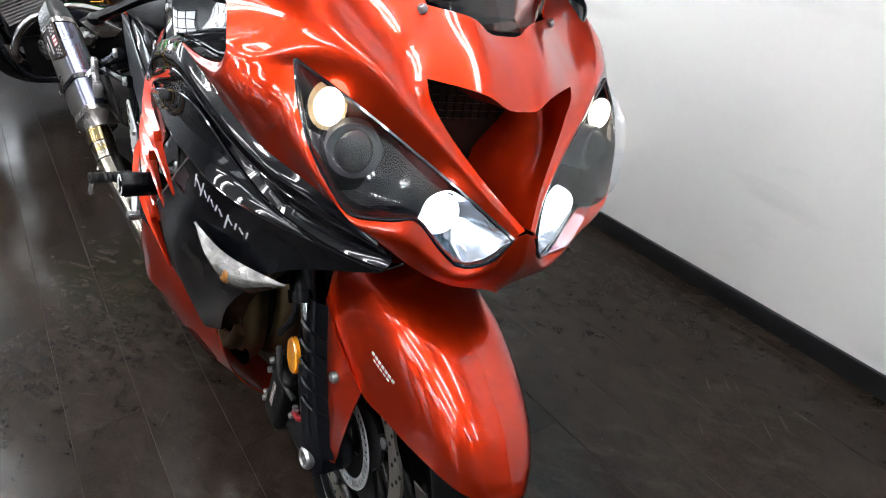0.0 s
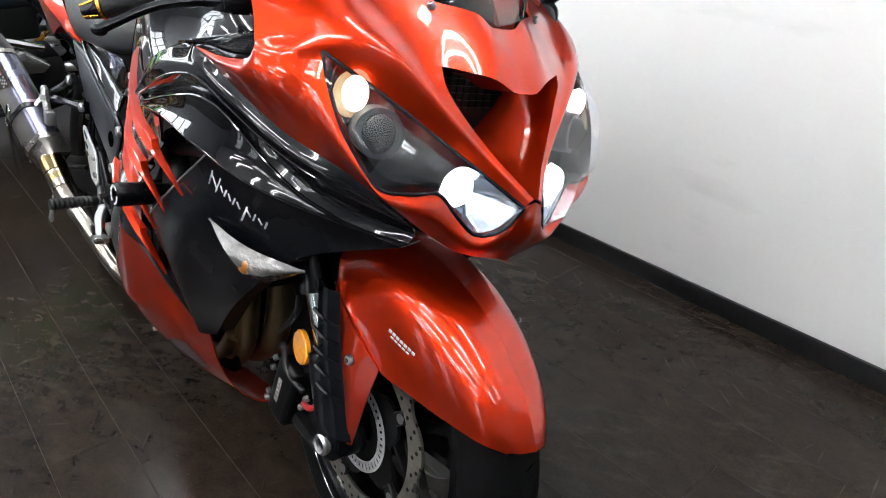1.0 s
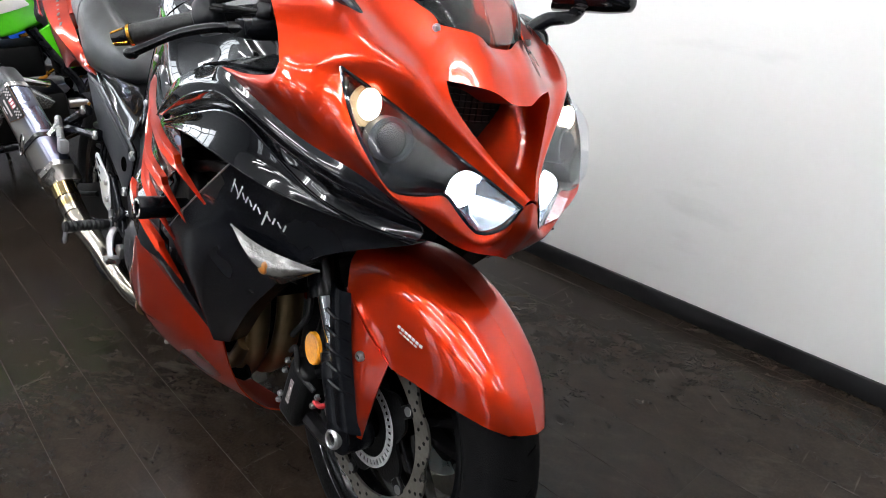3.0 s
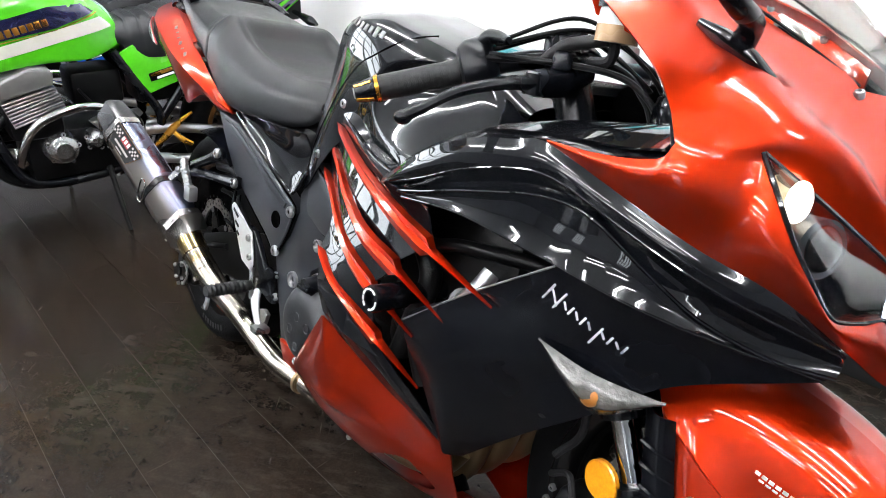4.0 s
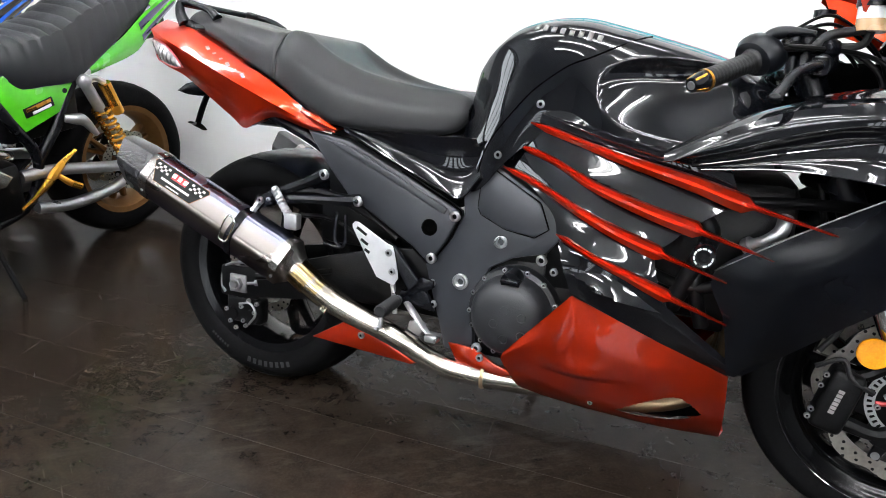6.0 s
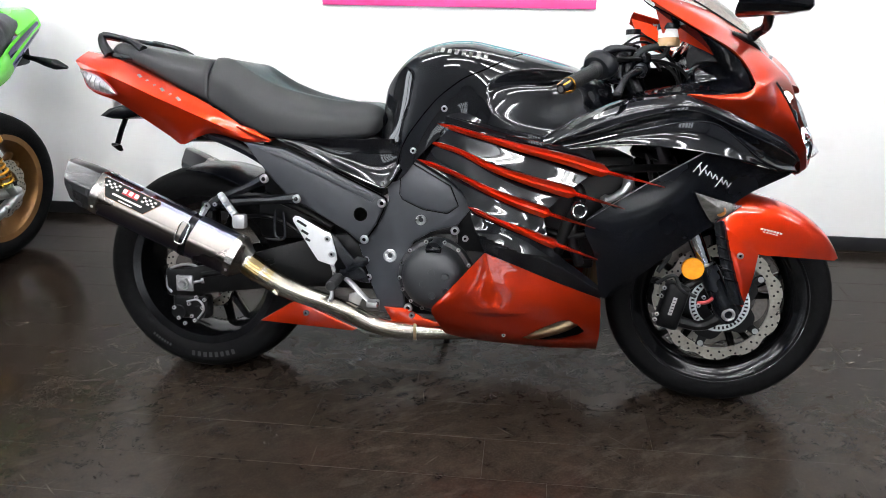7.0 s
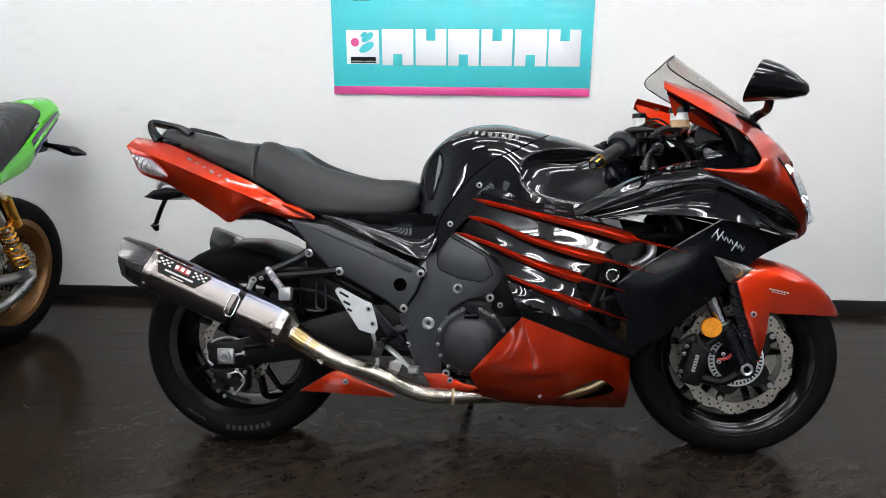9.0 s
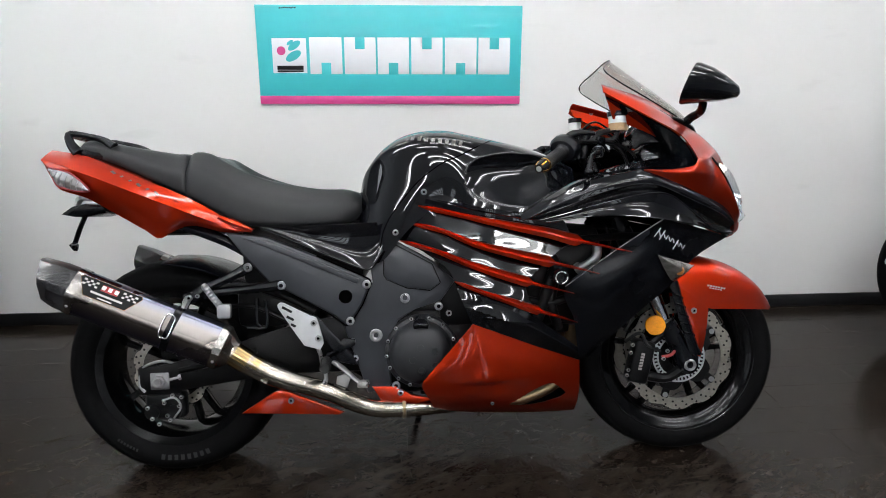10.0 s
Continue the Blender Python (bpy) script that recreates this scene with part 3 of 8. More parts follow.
# planks run a little askew to the wall
PLANK_W, PLANK_L = 0.151, 0.92
PLANKS = Matrix.Translation((0.30, -0.1045, 0)) @ Matrix.Rotation(0.032, 4, "Z")


def trimmed(poly, axis, limit, keep_less):
    """The part of a flat polygon on one side of a wall line."""
    out = []
    for p, q in zip(poly, poly[1:] + poly[:1]):
        a, b = p[axis] - limit, q[axis] - limit
        if keep_less:
            a, b = -a, -b
        if a >= 0:
            out.append(p)
        if (a >= 0) != (b >= 0):
            out.append(p.lerp(q, a / (a - b)))
    return out


def build_floor():
    bm = B()
    box(bm, (WEST_X, SOUTH_Y, -0.12), (EAST_X, WALL_Y, -0.0009))
    floor = solid("floor", bm, M_JOINT, "dark brown plank floor, half-gloss and scuffed", "floor", "structure")
    bm = B()
    g = 0.0006
    box(bm, (0.0004, g, -0.003), (PLANK_L - 0.0004, PLANK_W - g, 0.0), 0.0005, 1)
    me = finish("plank", bm, M_FLOOR)
    rest = B()
    for r in range(-64, 13):
        y = r * PLANK_W
        off = {0: -0.115, -1: 0.085, -2: -0.35}.get(r, (r * 0.37) % PLANK_L)
        for k in range(-8, 9):
            x = off + k * PLANK_L
            poly = [PLANKS @ Vector(c) for c in ((x + g, y + g, 0), (x + PLANK_L - g, y + g, 0), (x + PLANK_L - g, y + PLANK_W - g, 0), (x + g, y + PLANK_W - g, 0))]
            whole = all(WEST_X < c.x < EAST_X and SOUTH_Y < c.y < WALL_Y for c in poly)
            if whole and -2.4 < poly[0].x < 3.0 and poly[0].y > -1.6:
                ob = new("plank", me)
                ob.parent = floor
                ob.matrix_basis = PLANKS @ Matrix.Translation((x, y, 0))
                continue
            for axis, limit, less in ((0, WEST_X, False), (0, EAST_X, True), (1, SOUTH_Y, False), (1, WALL_Y, True)):
                poly = trimmed(poly, axis, limit, less) if len(poly) > 2 else []
            if len(poly) > 2:
                rest.faces.new([rest.verts.new(c) for c in poly])
    far = part("far_planks", rest, M_FLOOR, floor)
    far["kind"] = "stuff"


def build_sign():
    """A painted board, hung a little askew: turquoise over a pink band, with white blocks for its lettering."""
    w, h = 1.112, 0.402
    sign = thing("wall_sign", "turquoise wall sign with pink band and white block lettering", "sign",
                 pose(0.044, WALL_Y - 0.011, 0.990, 0, 1.0, 0))
    teal = mat("turquoise_print", (0.045, 0.50, 0.54), 0.55, 0, 0.2, 0.06, 6)
    pink = mat("pink_print", (0.62, 0.06, 0.24), 0.35, 0, 0.2, 0.06, 10)
    bm = B()
    box(bm, (0, 0, 0), (w, 0.010, h), 0.0015)
    part("board", bm, teal, sign)
    bm = B()
    box(bm, (0.0, -0.0012, 0.0), (w, 0.004, 0.034), 0.0005)
    part("pink_band", bm, pink, sign, "pink band along the lower edge")
    white = mat("white_print", (0.82, 0.83, 0.86), 0.35, 0, 0.2, 0.03, 20)
    bm = B()
    box(bm, (0.062, -0.0012, 0.128), (0.205, 0.004, 0.270), 0.0005)
    mark = part("emblem_panel", bm, white, sign, "white emblem panel")
    bm = B()
    cyl(bm, (0.10, -0.0022, 0.219), (0.10, 0.0, 0.219), 0.018, seg=24)
    part("emblem_dot", bm, pink, mark)
    for x, z, a, b, q in ((0.155, 0.240, 0.030, 0.014, 35), (0.150, 0.198, 0.036, 0.017, 30), (0.138, 0.252, 0.016, 0.007, 35)):
        bm = B()
        cyl(bm, (0, -0.0022, 0), (0, 0, 0), 1.0, seg=24)
        bmesh.ops.transform(bm, matrix=pose(x, 0, z, 0, -q, 0) @ Matrix.Diagonal((a, 1, b, 1)), verts=bm.verts[:])
        part("emblem_leaf", bm, teal, mark)
    for z, hh in ((0.150, 0.017), (0.136, 0.006)):
        bm = B()
        box(bm, (0.08, -0.0022, z - hh / 2), (0.19, 0, z + hh / 2))
        part("emblem_bar", bm, M_SATIN, mark)
    # one plain block for each large character, with one turquoise slot
    for k, (x0, x1) in enumerate(((0.218, 0.354), (0.364, 0.496), (0.504, 0.636), (0.646, 0.778), (0.788, 0.922), (0.930, 1.064))):
        bm = B()
        box(bm, (x0, -0.0012, 0.124), (x1, 0.004, 0.274), 0.0005)
        bmesh.ops.bevel(bm, geom=[e for e in bm.edges if abs(e.verts[0].co.y - e.verts[1].co.y) > 0.003], offset=0.016, segments=4, affect="EDGES")
        blk = part("letter_block", bm, white, sign, "plain white block")
        z0 = (0.124, 0.228)[k % 2]
        bm = B()
        box(bm, ((x0 + x1) / 2 - 0.020, -0.0022, z0 - 0.001), ((x0 + x1) / 2 + 0.020, 0, z0 + 0.047), 0.0004)
        part("slot", bm, teal, blk)
    bm = B()
    for k in range(9):
        x, z = 0.10 + 0.008 * k, h - 0.012 - 0.004 * random.random()
        box(bm, (x, -0.0006, z), (x + 0.006, 0.001, z + 0.005))
    part("chipped_edge", bm, M_DARK, sign)
    return sign


build_room()
for lx, ly in ((-1.0, 0.15), (0.75, 0.15), (2.5, 0.15), (-1.0, -1.35), (0.75, -1.35), (2.5, -1.35), (-1.9, -1.35), (-0.4, -2.3), (1.1, -2.3), (2.6, -2.3), (4.3, -1.35), (4.3, 0.15),
               (-1.6, -3.9), (0.6, -3.9), (2.8, -3.9), (-0.6, -6.2), (1.6, -6.2), (3.4, -6.2), (-0.5, -5.0), (1.6, -5.0)):
    tube_light(pose(lx, ly, CEIL_Z))
build_sign()


# ---- wheels ----
def ring_petal(bm, r_out, r_in, y0, y1, waves, depth, seg=120):
    """A flat ring with a wavy outer rim."""
    rows = []
    for s in range(seg):
        q = 2 * math.pi * s / seg
        ro = r_out - depth * (0.5 + 0.5 * math.cos(waves * q)) ** 2
        c, n = math.cos(q), math.sin(q)
        rows.append([bm.verts.new(p) for p in ((ro * c, y0, ro * n), (ro * c, y1, ro * n), (r_in * c, y1, r_in * n), (r_in * c, y0, r_in * n))])
    for s in range(seg):
        a, b = rows[s], rows[(s + 1) % seg]
        for k in range(4):
            bm.faces.new((a[k], b[k], b[(k + 1) % 4], a[(k + 1) % 4]))
    bmesh.ops.recalc_face_normals(bm, faces=bm.faces[:])


def wheel(bike, name, x, z, radius, width, rim_r, rim_m, spokes=5, split=True, disc_r=0.155, disc_in=0.115, disc_y=(-0.075, 0.075), turn=0.0):
    """Cast wheel about its own axle: rim with spokes, and on it the tyre and the brake discs."""
    hw, h = width / 2, radius - rim_r
    bm = B()
    lip = hw * 0.86
    lathe(bm, [(rim_r + 0.006, -lip), (rim_r + 0.012, -lip + 0.004), (rim_r - 0.006, -lip + 0.012), (rim_r - 0.026, -lip * 0.45), (rim_r - 0.028, 0),
               (rim_r - 0.026, lip * 0.45), (rim_r - 0.006, lip - 0.012), (rim_r + 0.012, lip - 0.004), (rim_r + 0.006, lip),
               (rim_r - 0.018, lip - 0.006), (rim_r - 0.040, lip * 0.4), (rim_r - 0.042, 0), (rim_r - 0.040, -lip * 0.4), (rim_r - 0.018, -lip + 0.006)], 72, close=True)
    rim = part(name, bm, rim_m, bike, "", 40)
    rim.location = (x, 0, z)
    for s in (-1, 1):
        bm = B()
        lathe(bm, [(rim_r + 0.006, s * lip), (rim_r + 0.010, s * (lip + 0.0035)), (rim_r + 0.0145, s * (lip + 0.003)), (rim_r + 0.016, s * (lip - 0.002))], 96)
        part("rim_lip", bm, M_LIP, rim, "shiny rolled rim edge")
    bm = B()
    lathe(bm, [(0.014, -0.052), (0.040, -0.050), (0.046, -0.02), (0.046, 0.02), (0.040, 0.050), (0.014, 0.052)], 28)
    part("hub", bm, rim_m, rim)
    for k in range(spokes):
        for d in ((-0.16, 0.16) if split else (0.0,)):
            q = 2 * math.pi * k / spokes + turn
            c0, c1 = q + d * 0.25, q + d
            p0 = Vector((0.038 * math.cos(c0), 0, 0.038 * math.sin(c0)))
            p1 = Vector(((rim_r - 0.03) * math.cos(c1), 0, (rim_r - 0.03) * math.sin(c1)))
            bm = B()
            along = (p1 - p0).normalized()
            side = along.cross(Vector((0, 1, 0)))
            rings = []
            for u in (0, 0.25, 0.6, 1.0):
                wd, th = 0.014 - 0.0075 * u, 0.026 - 0.013 * u
                if u == 1.0:
                    wd = 0.010
                p = p0.lerp(p1, u)
                rings.append([p + side * a * wd + Vector((0, b * th, 0)) for a, b in
                              ((-1, -0.5), (-0.6, -1), (0.6, -1), (1, -0.5), (1, 0.5), (0.6, 1), (-0.6, 1), (-1, 0.5))])
            loft(bm, rings)
            bmesh.ops.recalc_face_normals(bm, faces=bm.faces[:])
            part("spoke", bm, rim_m, rim)
    bm = B()
    prof = [(rim_r - 0.002, -hw * 0.80), (rim_r + 0.012, -hw * 0.93), (rim_r + h * 0.32, -hw * 0.995), (rim_r + h * 0.55, -hw), (rim_r + h * 0.72, -hw * 0.94),
            (rim_r + h * 0.86, -hw * 0.76), (rim_r + h * 0.955, -hw * 0.45), (radius, -hw * 0.12)]
    prof += [(r, -y) for r, y in prof[::-1]]
    lathe(bm, prof, 96)
    part("tyre", bm, M_RUBBER, rim, "black road tyre with worn sheen")
    # raised sidewall bars for the lettering
    bm = B()
    for a0, n, wid in () if name != "rear_wheel" else ((-1.72, 8, 0.030), (-2.25, 7, 0.016)):
        for k in range(n):
            q = a0 + k * (wid * 0.62) / radius * 1.2
            rr = rim_r + h * 0.40
            m = Matrix.Rotation(-q, 4, "Y") @ Matrix.Translation((rr, -hw * 0.998, 0))
            box(bm, (-wid * 0.25, -0.0004, -wid * 0.17), (wid * 0.25, 0.003, wid * 0.17), 0, m=m)
    if bm.verts:
        part("sidewall_lettering", bm, M_SIDEWALL, rim, "faint raised bars of lettering")["kind"] = "stuff"
    # tread grooves: slanted cuts shown as sunk dark strips
    bm = B()
    for k in range(30):
        for s in (-1, 1):
            q0 = 2 * math.pi * (k + 0.25 * s) / 30
            pts = []
            for u in (0.25, 0.5, 0.75):
                yy = s * hw * (0.18 + 0.6 * (u - 0.25) / 0.5)
                rr = radius - h * (0.0 if abs(yy) < hw * 0.2 else 0.19 * ((abs(yy) / hw - 0.12) / 0.64) ** 2)
                q = q0 + 0.10 * u
                pts.append(((rr - 0.0012) * math.cos(q), yy, (rr - 0.0012) * math.sin(q)))
            tube(bm, pts, [0.0016, 0.0022, 0.0016], 5, 4)
    part("tread_grooves", bm, M_VOID, rim)["kind"] = "stuff"
    for dy in disc_y:
        bm = B()
        ring_petal(bm, disc_r, disc_in, dy - 0.0025, dy + 0.0025, 10, 0.009)
        part("brake_disc", bm, M_DISC, rim, "drilled wave-edged steel brake disc")
        s = -1 if dy < 0 else 1
        bm = B()
        for k in range(30):
            for j, rr in enumerate((disc_in + 0.011, disc_in + 0.022, disc_in + 0.032)):
                q = 2 * math.pi * (k + 0.33 * j) / 30
                c = Vector((rr * math.cos(q), dy + s * 0.0024, rr * math.sin(q)))
                cyl(bm, c, c + Vector((0, s * 0.0007, 0)), 0.0034, seg=6)
        part("disc_drilling", bm, M_DARK, rim)["kind"] = "stuff"
        bm = B()
        ring_petal(bm, disc_in - 0.022, 0.030, dy - 0.003, dy + 0.003, 5, 0.03, 60)
        part("disc_carrier", bm, M_DARK, rim)
        for k in range(5):
            q = 2 * math.pi * k / 5 + math.pi / 5
            c = Vector(((disc_in - 0.006) * math.cos(q), dy - 0.006, (disc_in - 0.006) * math.sin(q)))
            bm = B()
            box(bm, (disc_in - 0.026, dy - 0.0045, -0.011), (disc_in + 0.003, dy + 0.0045, 0.011), 0.002, 1, m=Matrix.Rotation(-q, 4, "Y"))
            part("carrier_arm", bm, M_DARK, rim)
            bm = B()
            cyl(bm, c, c + Vector((0, 0.012, 0)), 0.0080, 0.0080, seg=14)
            part("disc_bobbin", bm, M_ALLOY, rim)
        if name == "front_wheel":
            bm = B()
            for r0, r1 in ((0.078, 0.0735), (0.0645, 0.060)):
                ring_petal(bm, r0, r1, dy + s * 0.010 - 0.001, dy + s * 0.010 + 0.001, 1, 0.0, 60)
            for k in range(40):
                box(bm, (0.0640, dy + s * 0.010 - 0.001, -0.0026), (0.0740, dy + s * 0.010 + 0.001, 0.0026), m=Matrix.Rotation(2 * math.pi * k / 40, 4, "Y"))
            part("sensor_ring", bm, M_BRUSHED, rim, "toothed silver sensor ring")
    return rim


# ---- the orange and black sport motorcycle ----
BIKE = Matrix.Translation((0.003, 0.018, 0.003)) @ pose(0, 0, 0, 0, 0, 0.6) @ pose(0, 0, 0, -12.5, 0, 0)
bike = thing("motorcycle", "orange and black sport motorcycle leaning on its side stand, headlights lit", "motorcycle", BIKE)

RF, RR, WB = 0.298, 0.311, 1.480
front_wheel = wheel(bike, "front_wheel", WB, RF, RF, 0.120, 0.222, M_RIM, 5, True, 0.163, 0.129, (-0.062, 0.062), 0.25)
rear_wheel = wheel(bike, "rear_wheel", 0.0, RR, RR, 0.190, 0.222, M_RIM, 5, True, 0.115, 0.088, (-0.085,), 0.1)

FLARE[:] = 0.049, -0.025, -0.0088

# the bars are turned a little to the right
STEER = Matrix.Translation((1.40, 0, 0.50)) @ Matrix.Rotation(radians(-2.5), 4, (-0.432, 0, 0.902)) @ Matrix.Translation((-1.40, 0, -0.50))
front_wheel.matrix_basis = STEER @ front_wheel.matrix_basis

# upper cowl: shared lines of the right half (y < 0)
HL_TOP, HL_IN, CORNER, TIP, BEAK = (1.514, -0.213, 0.873), (1.682, -0.016, 0.727), (1.582, -0.095, 0.876), (1.632, 0, 0.857), (1.686, 0, 0.734)
HL_UP = [HL_TOP, (1.558, -0.150, 0.832), (1.623, -0.066, 0.770), HL_IN]
HL_OUT = [HL_TOP, (1.536, -0.216, 0.842), (1.562, -0.211, 0.800), (1.585, -0.195, 0.762), (1.602, -0.176, 0.734), (1.618, -0.137, 0.731),
          (1.627, -0.108, 0.733), (1.640, -0.082, 0.704), (1.652, -0.058, 0.684), (1.672, -0.034, 0.697), HL_IN]
V_EDGE = [CORNER, (1.601, -0.083, 0.838), (1.640, -0.045, 0.785), (1.684, -0.004, 0.738)]
RED_LOW = [(1.306, -0.270, 0.840), (1.40, -0.258, 0.806), (1.48, -0.234, 0.772), (1.555, -0.192, 0.742), (1.608, -0.140, 0.700), (1.640, -0.075, 0.660), (1.654, 0, 0.645)]
SCREEN_EDGE = [(1.225, -0.165, 1.085), (1.36, -0.150, 1.042), (1.46, -0.118, 0.990), (1.528, -0.074, 0.949)]
U_EDGE = [(1.219, -0.203, 1.058), (1.307, -0.230, 1.001), (1.398, -0.255, 0.943), (1.434, -0.261, 0.905), (1.454, -0.266, 0.868), (1.440, -0.267, 0.850), (1.380, -0.270, 0.842), (1.306, -0.272, 0.843)]


def keyed(pts, n=6):
    """n steps between each pair of neighbours on a smooth line through pts."""
    pts = [Vector(p) for p in pts]
    ext = [pts[0] * 2 - pts[1]] + pts + [pts[-1] * 2 - pts[-2]]
    out = []
    for k in range(len(pts) - 1):
        p0, p1, p2, p3 = ext[k:k + 4]
        for j in range(n):
            u = j / n
            out.append(0.5 * (2 * p1 + (p2 - p0) * u + (2 * p0 - 5 * p1 + 4 * p2 - p3) * u * u + (3 * p1 - p0 - 3 * p2 + p3) * u ** 3))
    return out + [pts[-1]]


def sheet(bm, grid, out):
    """A single-layer skin on a grid of points, facing out."""
    vs = [[bm.verts.new(p) for p in r] for r in grid]
    total = Vector()
    for a, b in zip(grid, grid[1:]):
        for k in range(len(a) - 1):
            total += (b[k] - a[k]).cross(a[k + 1] - a[k])
    flip = total.dot(Vector(out)) < 0
    for a, b in zip(vs, vs[1:]):
        for k in range(len(a) - 1):
            q = (a[k], b[k], b[k + 1], a[k + 1])
            bm.faces.new(q[::-1] if flip else q)


def upper_cowl():
    bm = B()
    bridge = keyed([U_EDGE[4], (1.486, -0.249, 0.868), HL_TOP], 3)
    outer = keyed(U_EDGE[:5]) + bridge[1:] + keyed(HL_UP)[1:]
    inner = keyed(SCREEN_EDGE[:3] + [(1.500, -0.096, 0.969), (1.532, -0.078, 0.945), CORNER] + V_EDGE[1:])
    ridge = keyed([(1.221, -0.190, 1.074), (1.332, -0.200, 1.024), (1.430, -0.198, 0.972), (1.478, -0.197, 0.943), (1.516, -0.192, 0.913), (1.560, -0.156, 0.884),
                   (1.590, -0.120, 0.845), (1.637, -0.058, 0.782), (1.684, -0.011, 0.734)])
    groove = keyed([(1.223, -0.177, 1.081), (1.345, -0.174, 1.034), (1.446, -0.162, 0.976), (1.490, -0.147, 0.945), (1.530, -0.126, 0.911), (1.570, -0.120, 0.877),
                    (1.596, -0.101, 0.840), (1.6385, -0.051, 0.783), (1.684, -0.0075, 0.736)])
    rows = [curve([a, m, g, b], 14) for a, m, g, b in zip(outer, ridge, groove, inner)]
    sheet(bm, rows, (0.3, -1, 0.5))
    # cheek outside the headlight
    rail_top = keyed([U_EDGE[7], U_EDGE[6], U_EDGE[5], U_EDGE[4]], 4) + bridge[1:] + curve(HL_OUT, 26)[1:]
    n = len(rail_top) - 1
    rail_low = curve(RED_LOW, n)
    rows = []
    for i, (a, b) in enumerate(zip(rail_low, rail_top)):
        u = i / n
        m = (a + b) / 2 + Vector((0.009, -0.012 * (1 - 0.3 * u), 0.002)) * min(1, 0.2 + 4 * u)
        rows.append(curve([a, m, b], 10))
    sheet(bm, rows, (0.5, -1, 0))
    # hood over the intake
    a = inner[24:31]
    b = keyed([(1.572, 0, 0.926), (1.605, 0, 0.898), TIP], 3)
    rows = []
    for p, q in zip(a, b):
        m = p.lerp(q, 0.5) + Vector((0.012, 0, 0.005))
        rows.append(curve([p, m, q + Vector((0.001, -0.020, 0.0015)), q], 12))
    sheet(bm, rows, (1, 0, 1))
    # duct walls behind the intake edge, and under the hood
    skirt = [Vector((max(1.522, p.x - 0.11), min(-0.001, p.y + 0.030), p.z - 0.014)) for p in inner[30:]]
    sheet(bm, [[a.lerp(b, k / 4) for k in range(5)] for a, b in zip(inner[30:], skirt)], (0.5, 1, 0.5))
    under = [Vector((p.x - 0.060, p.y, p.z - 0.006)) for p in rows[-1]]
    sheet(bm, [[a, b] for a, b in zip(rows[-1], under)], (0, 0, -1))
    # inner face below the screen
    sheet(bm, grid_of([[(1.222, -0.188, 1.070), (1.36, -0.170, 1.026), (1.46, -0.128, 0.978)], [(1.255, -0.165, 0.990), (1.36, -0.150, 0.950), (1.46, -0.112, 0.905)]], 14, 4), (-1, 0, 0))
    # closing strip at the beak
    sheet(bm, grid_of([[HL_IN, (1.676, -0.030, 0.690), (1.660, -0.045, 0.668)], [BEAK, (1.684, 0, 0.690), (1.655, 0, 0.645)]], 10, 4), (1, 0, 0))
    mirror(bm)
    bmesh.ops.remove_doubles(bm, verts=bm.verts[:], dist=0.0006)
    bmesh.ops.solidify(bm, geom=bm.faces[:], thickness=0.0025)
    return part("upper_cowl", bm, M_RED, bike, "glossy metallic orange nose cowl", 60)


cowl = upper_cowl()

# intake grille
bm = B()
plate(bm, [(-0.070, 0.68), (0.070, 0.68), (0.100, 0.80), (0.100, 0.92), (-0.100, 0.92), (-0.100, 0.80)], 0, 0.002, 0)
for k in range(15):
    y = -0.084 + 0.012 * k
    box(bm, (y - 0.001, -0.003, 0.81), (y + 0.001, 0.0, 0.90))
for k in range(10):
    z = 0.812 + 0.0095 * k
    box(bm, (-0.085, -0.003, z - 0.001), (0.085, 0.0, z + 0.001))
bmesh.ops.transform(bm, matrix=pose(1.520, 0, 0.004, 0, 0, 90), verts=bm.verts[:])
part("intake_mesh", bm, M_DARK, cowl, "black wire mesh in the air intake")


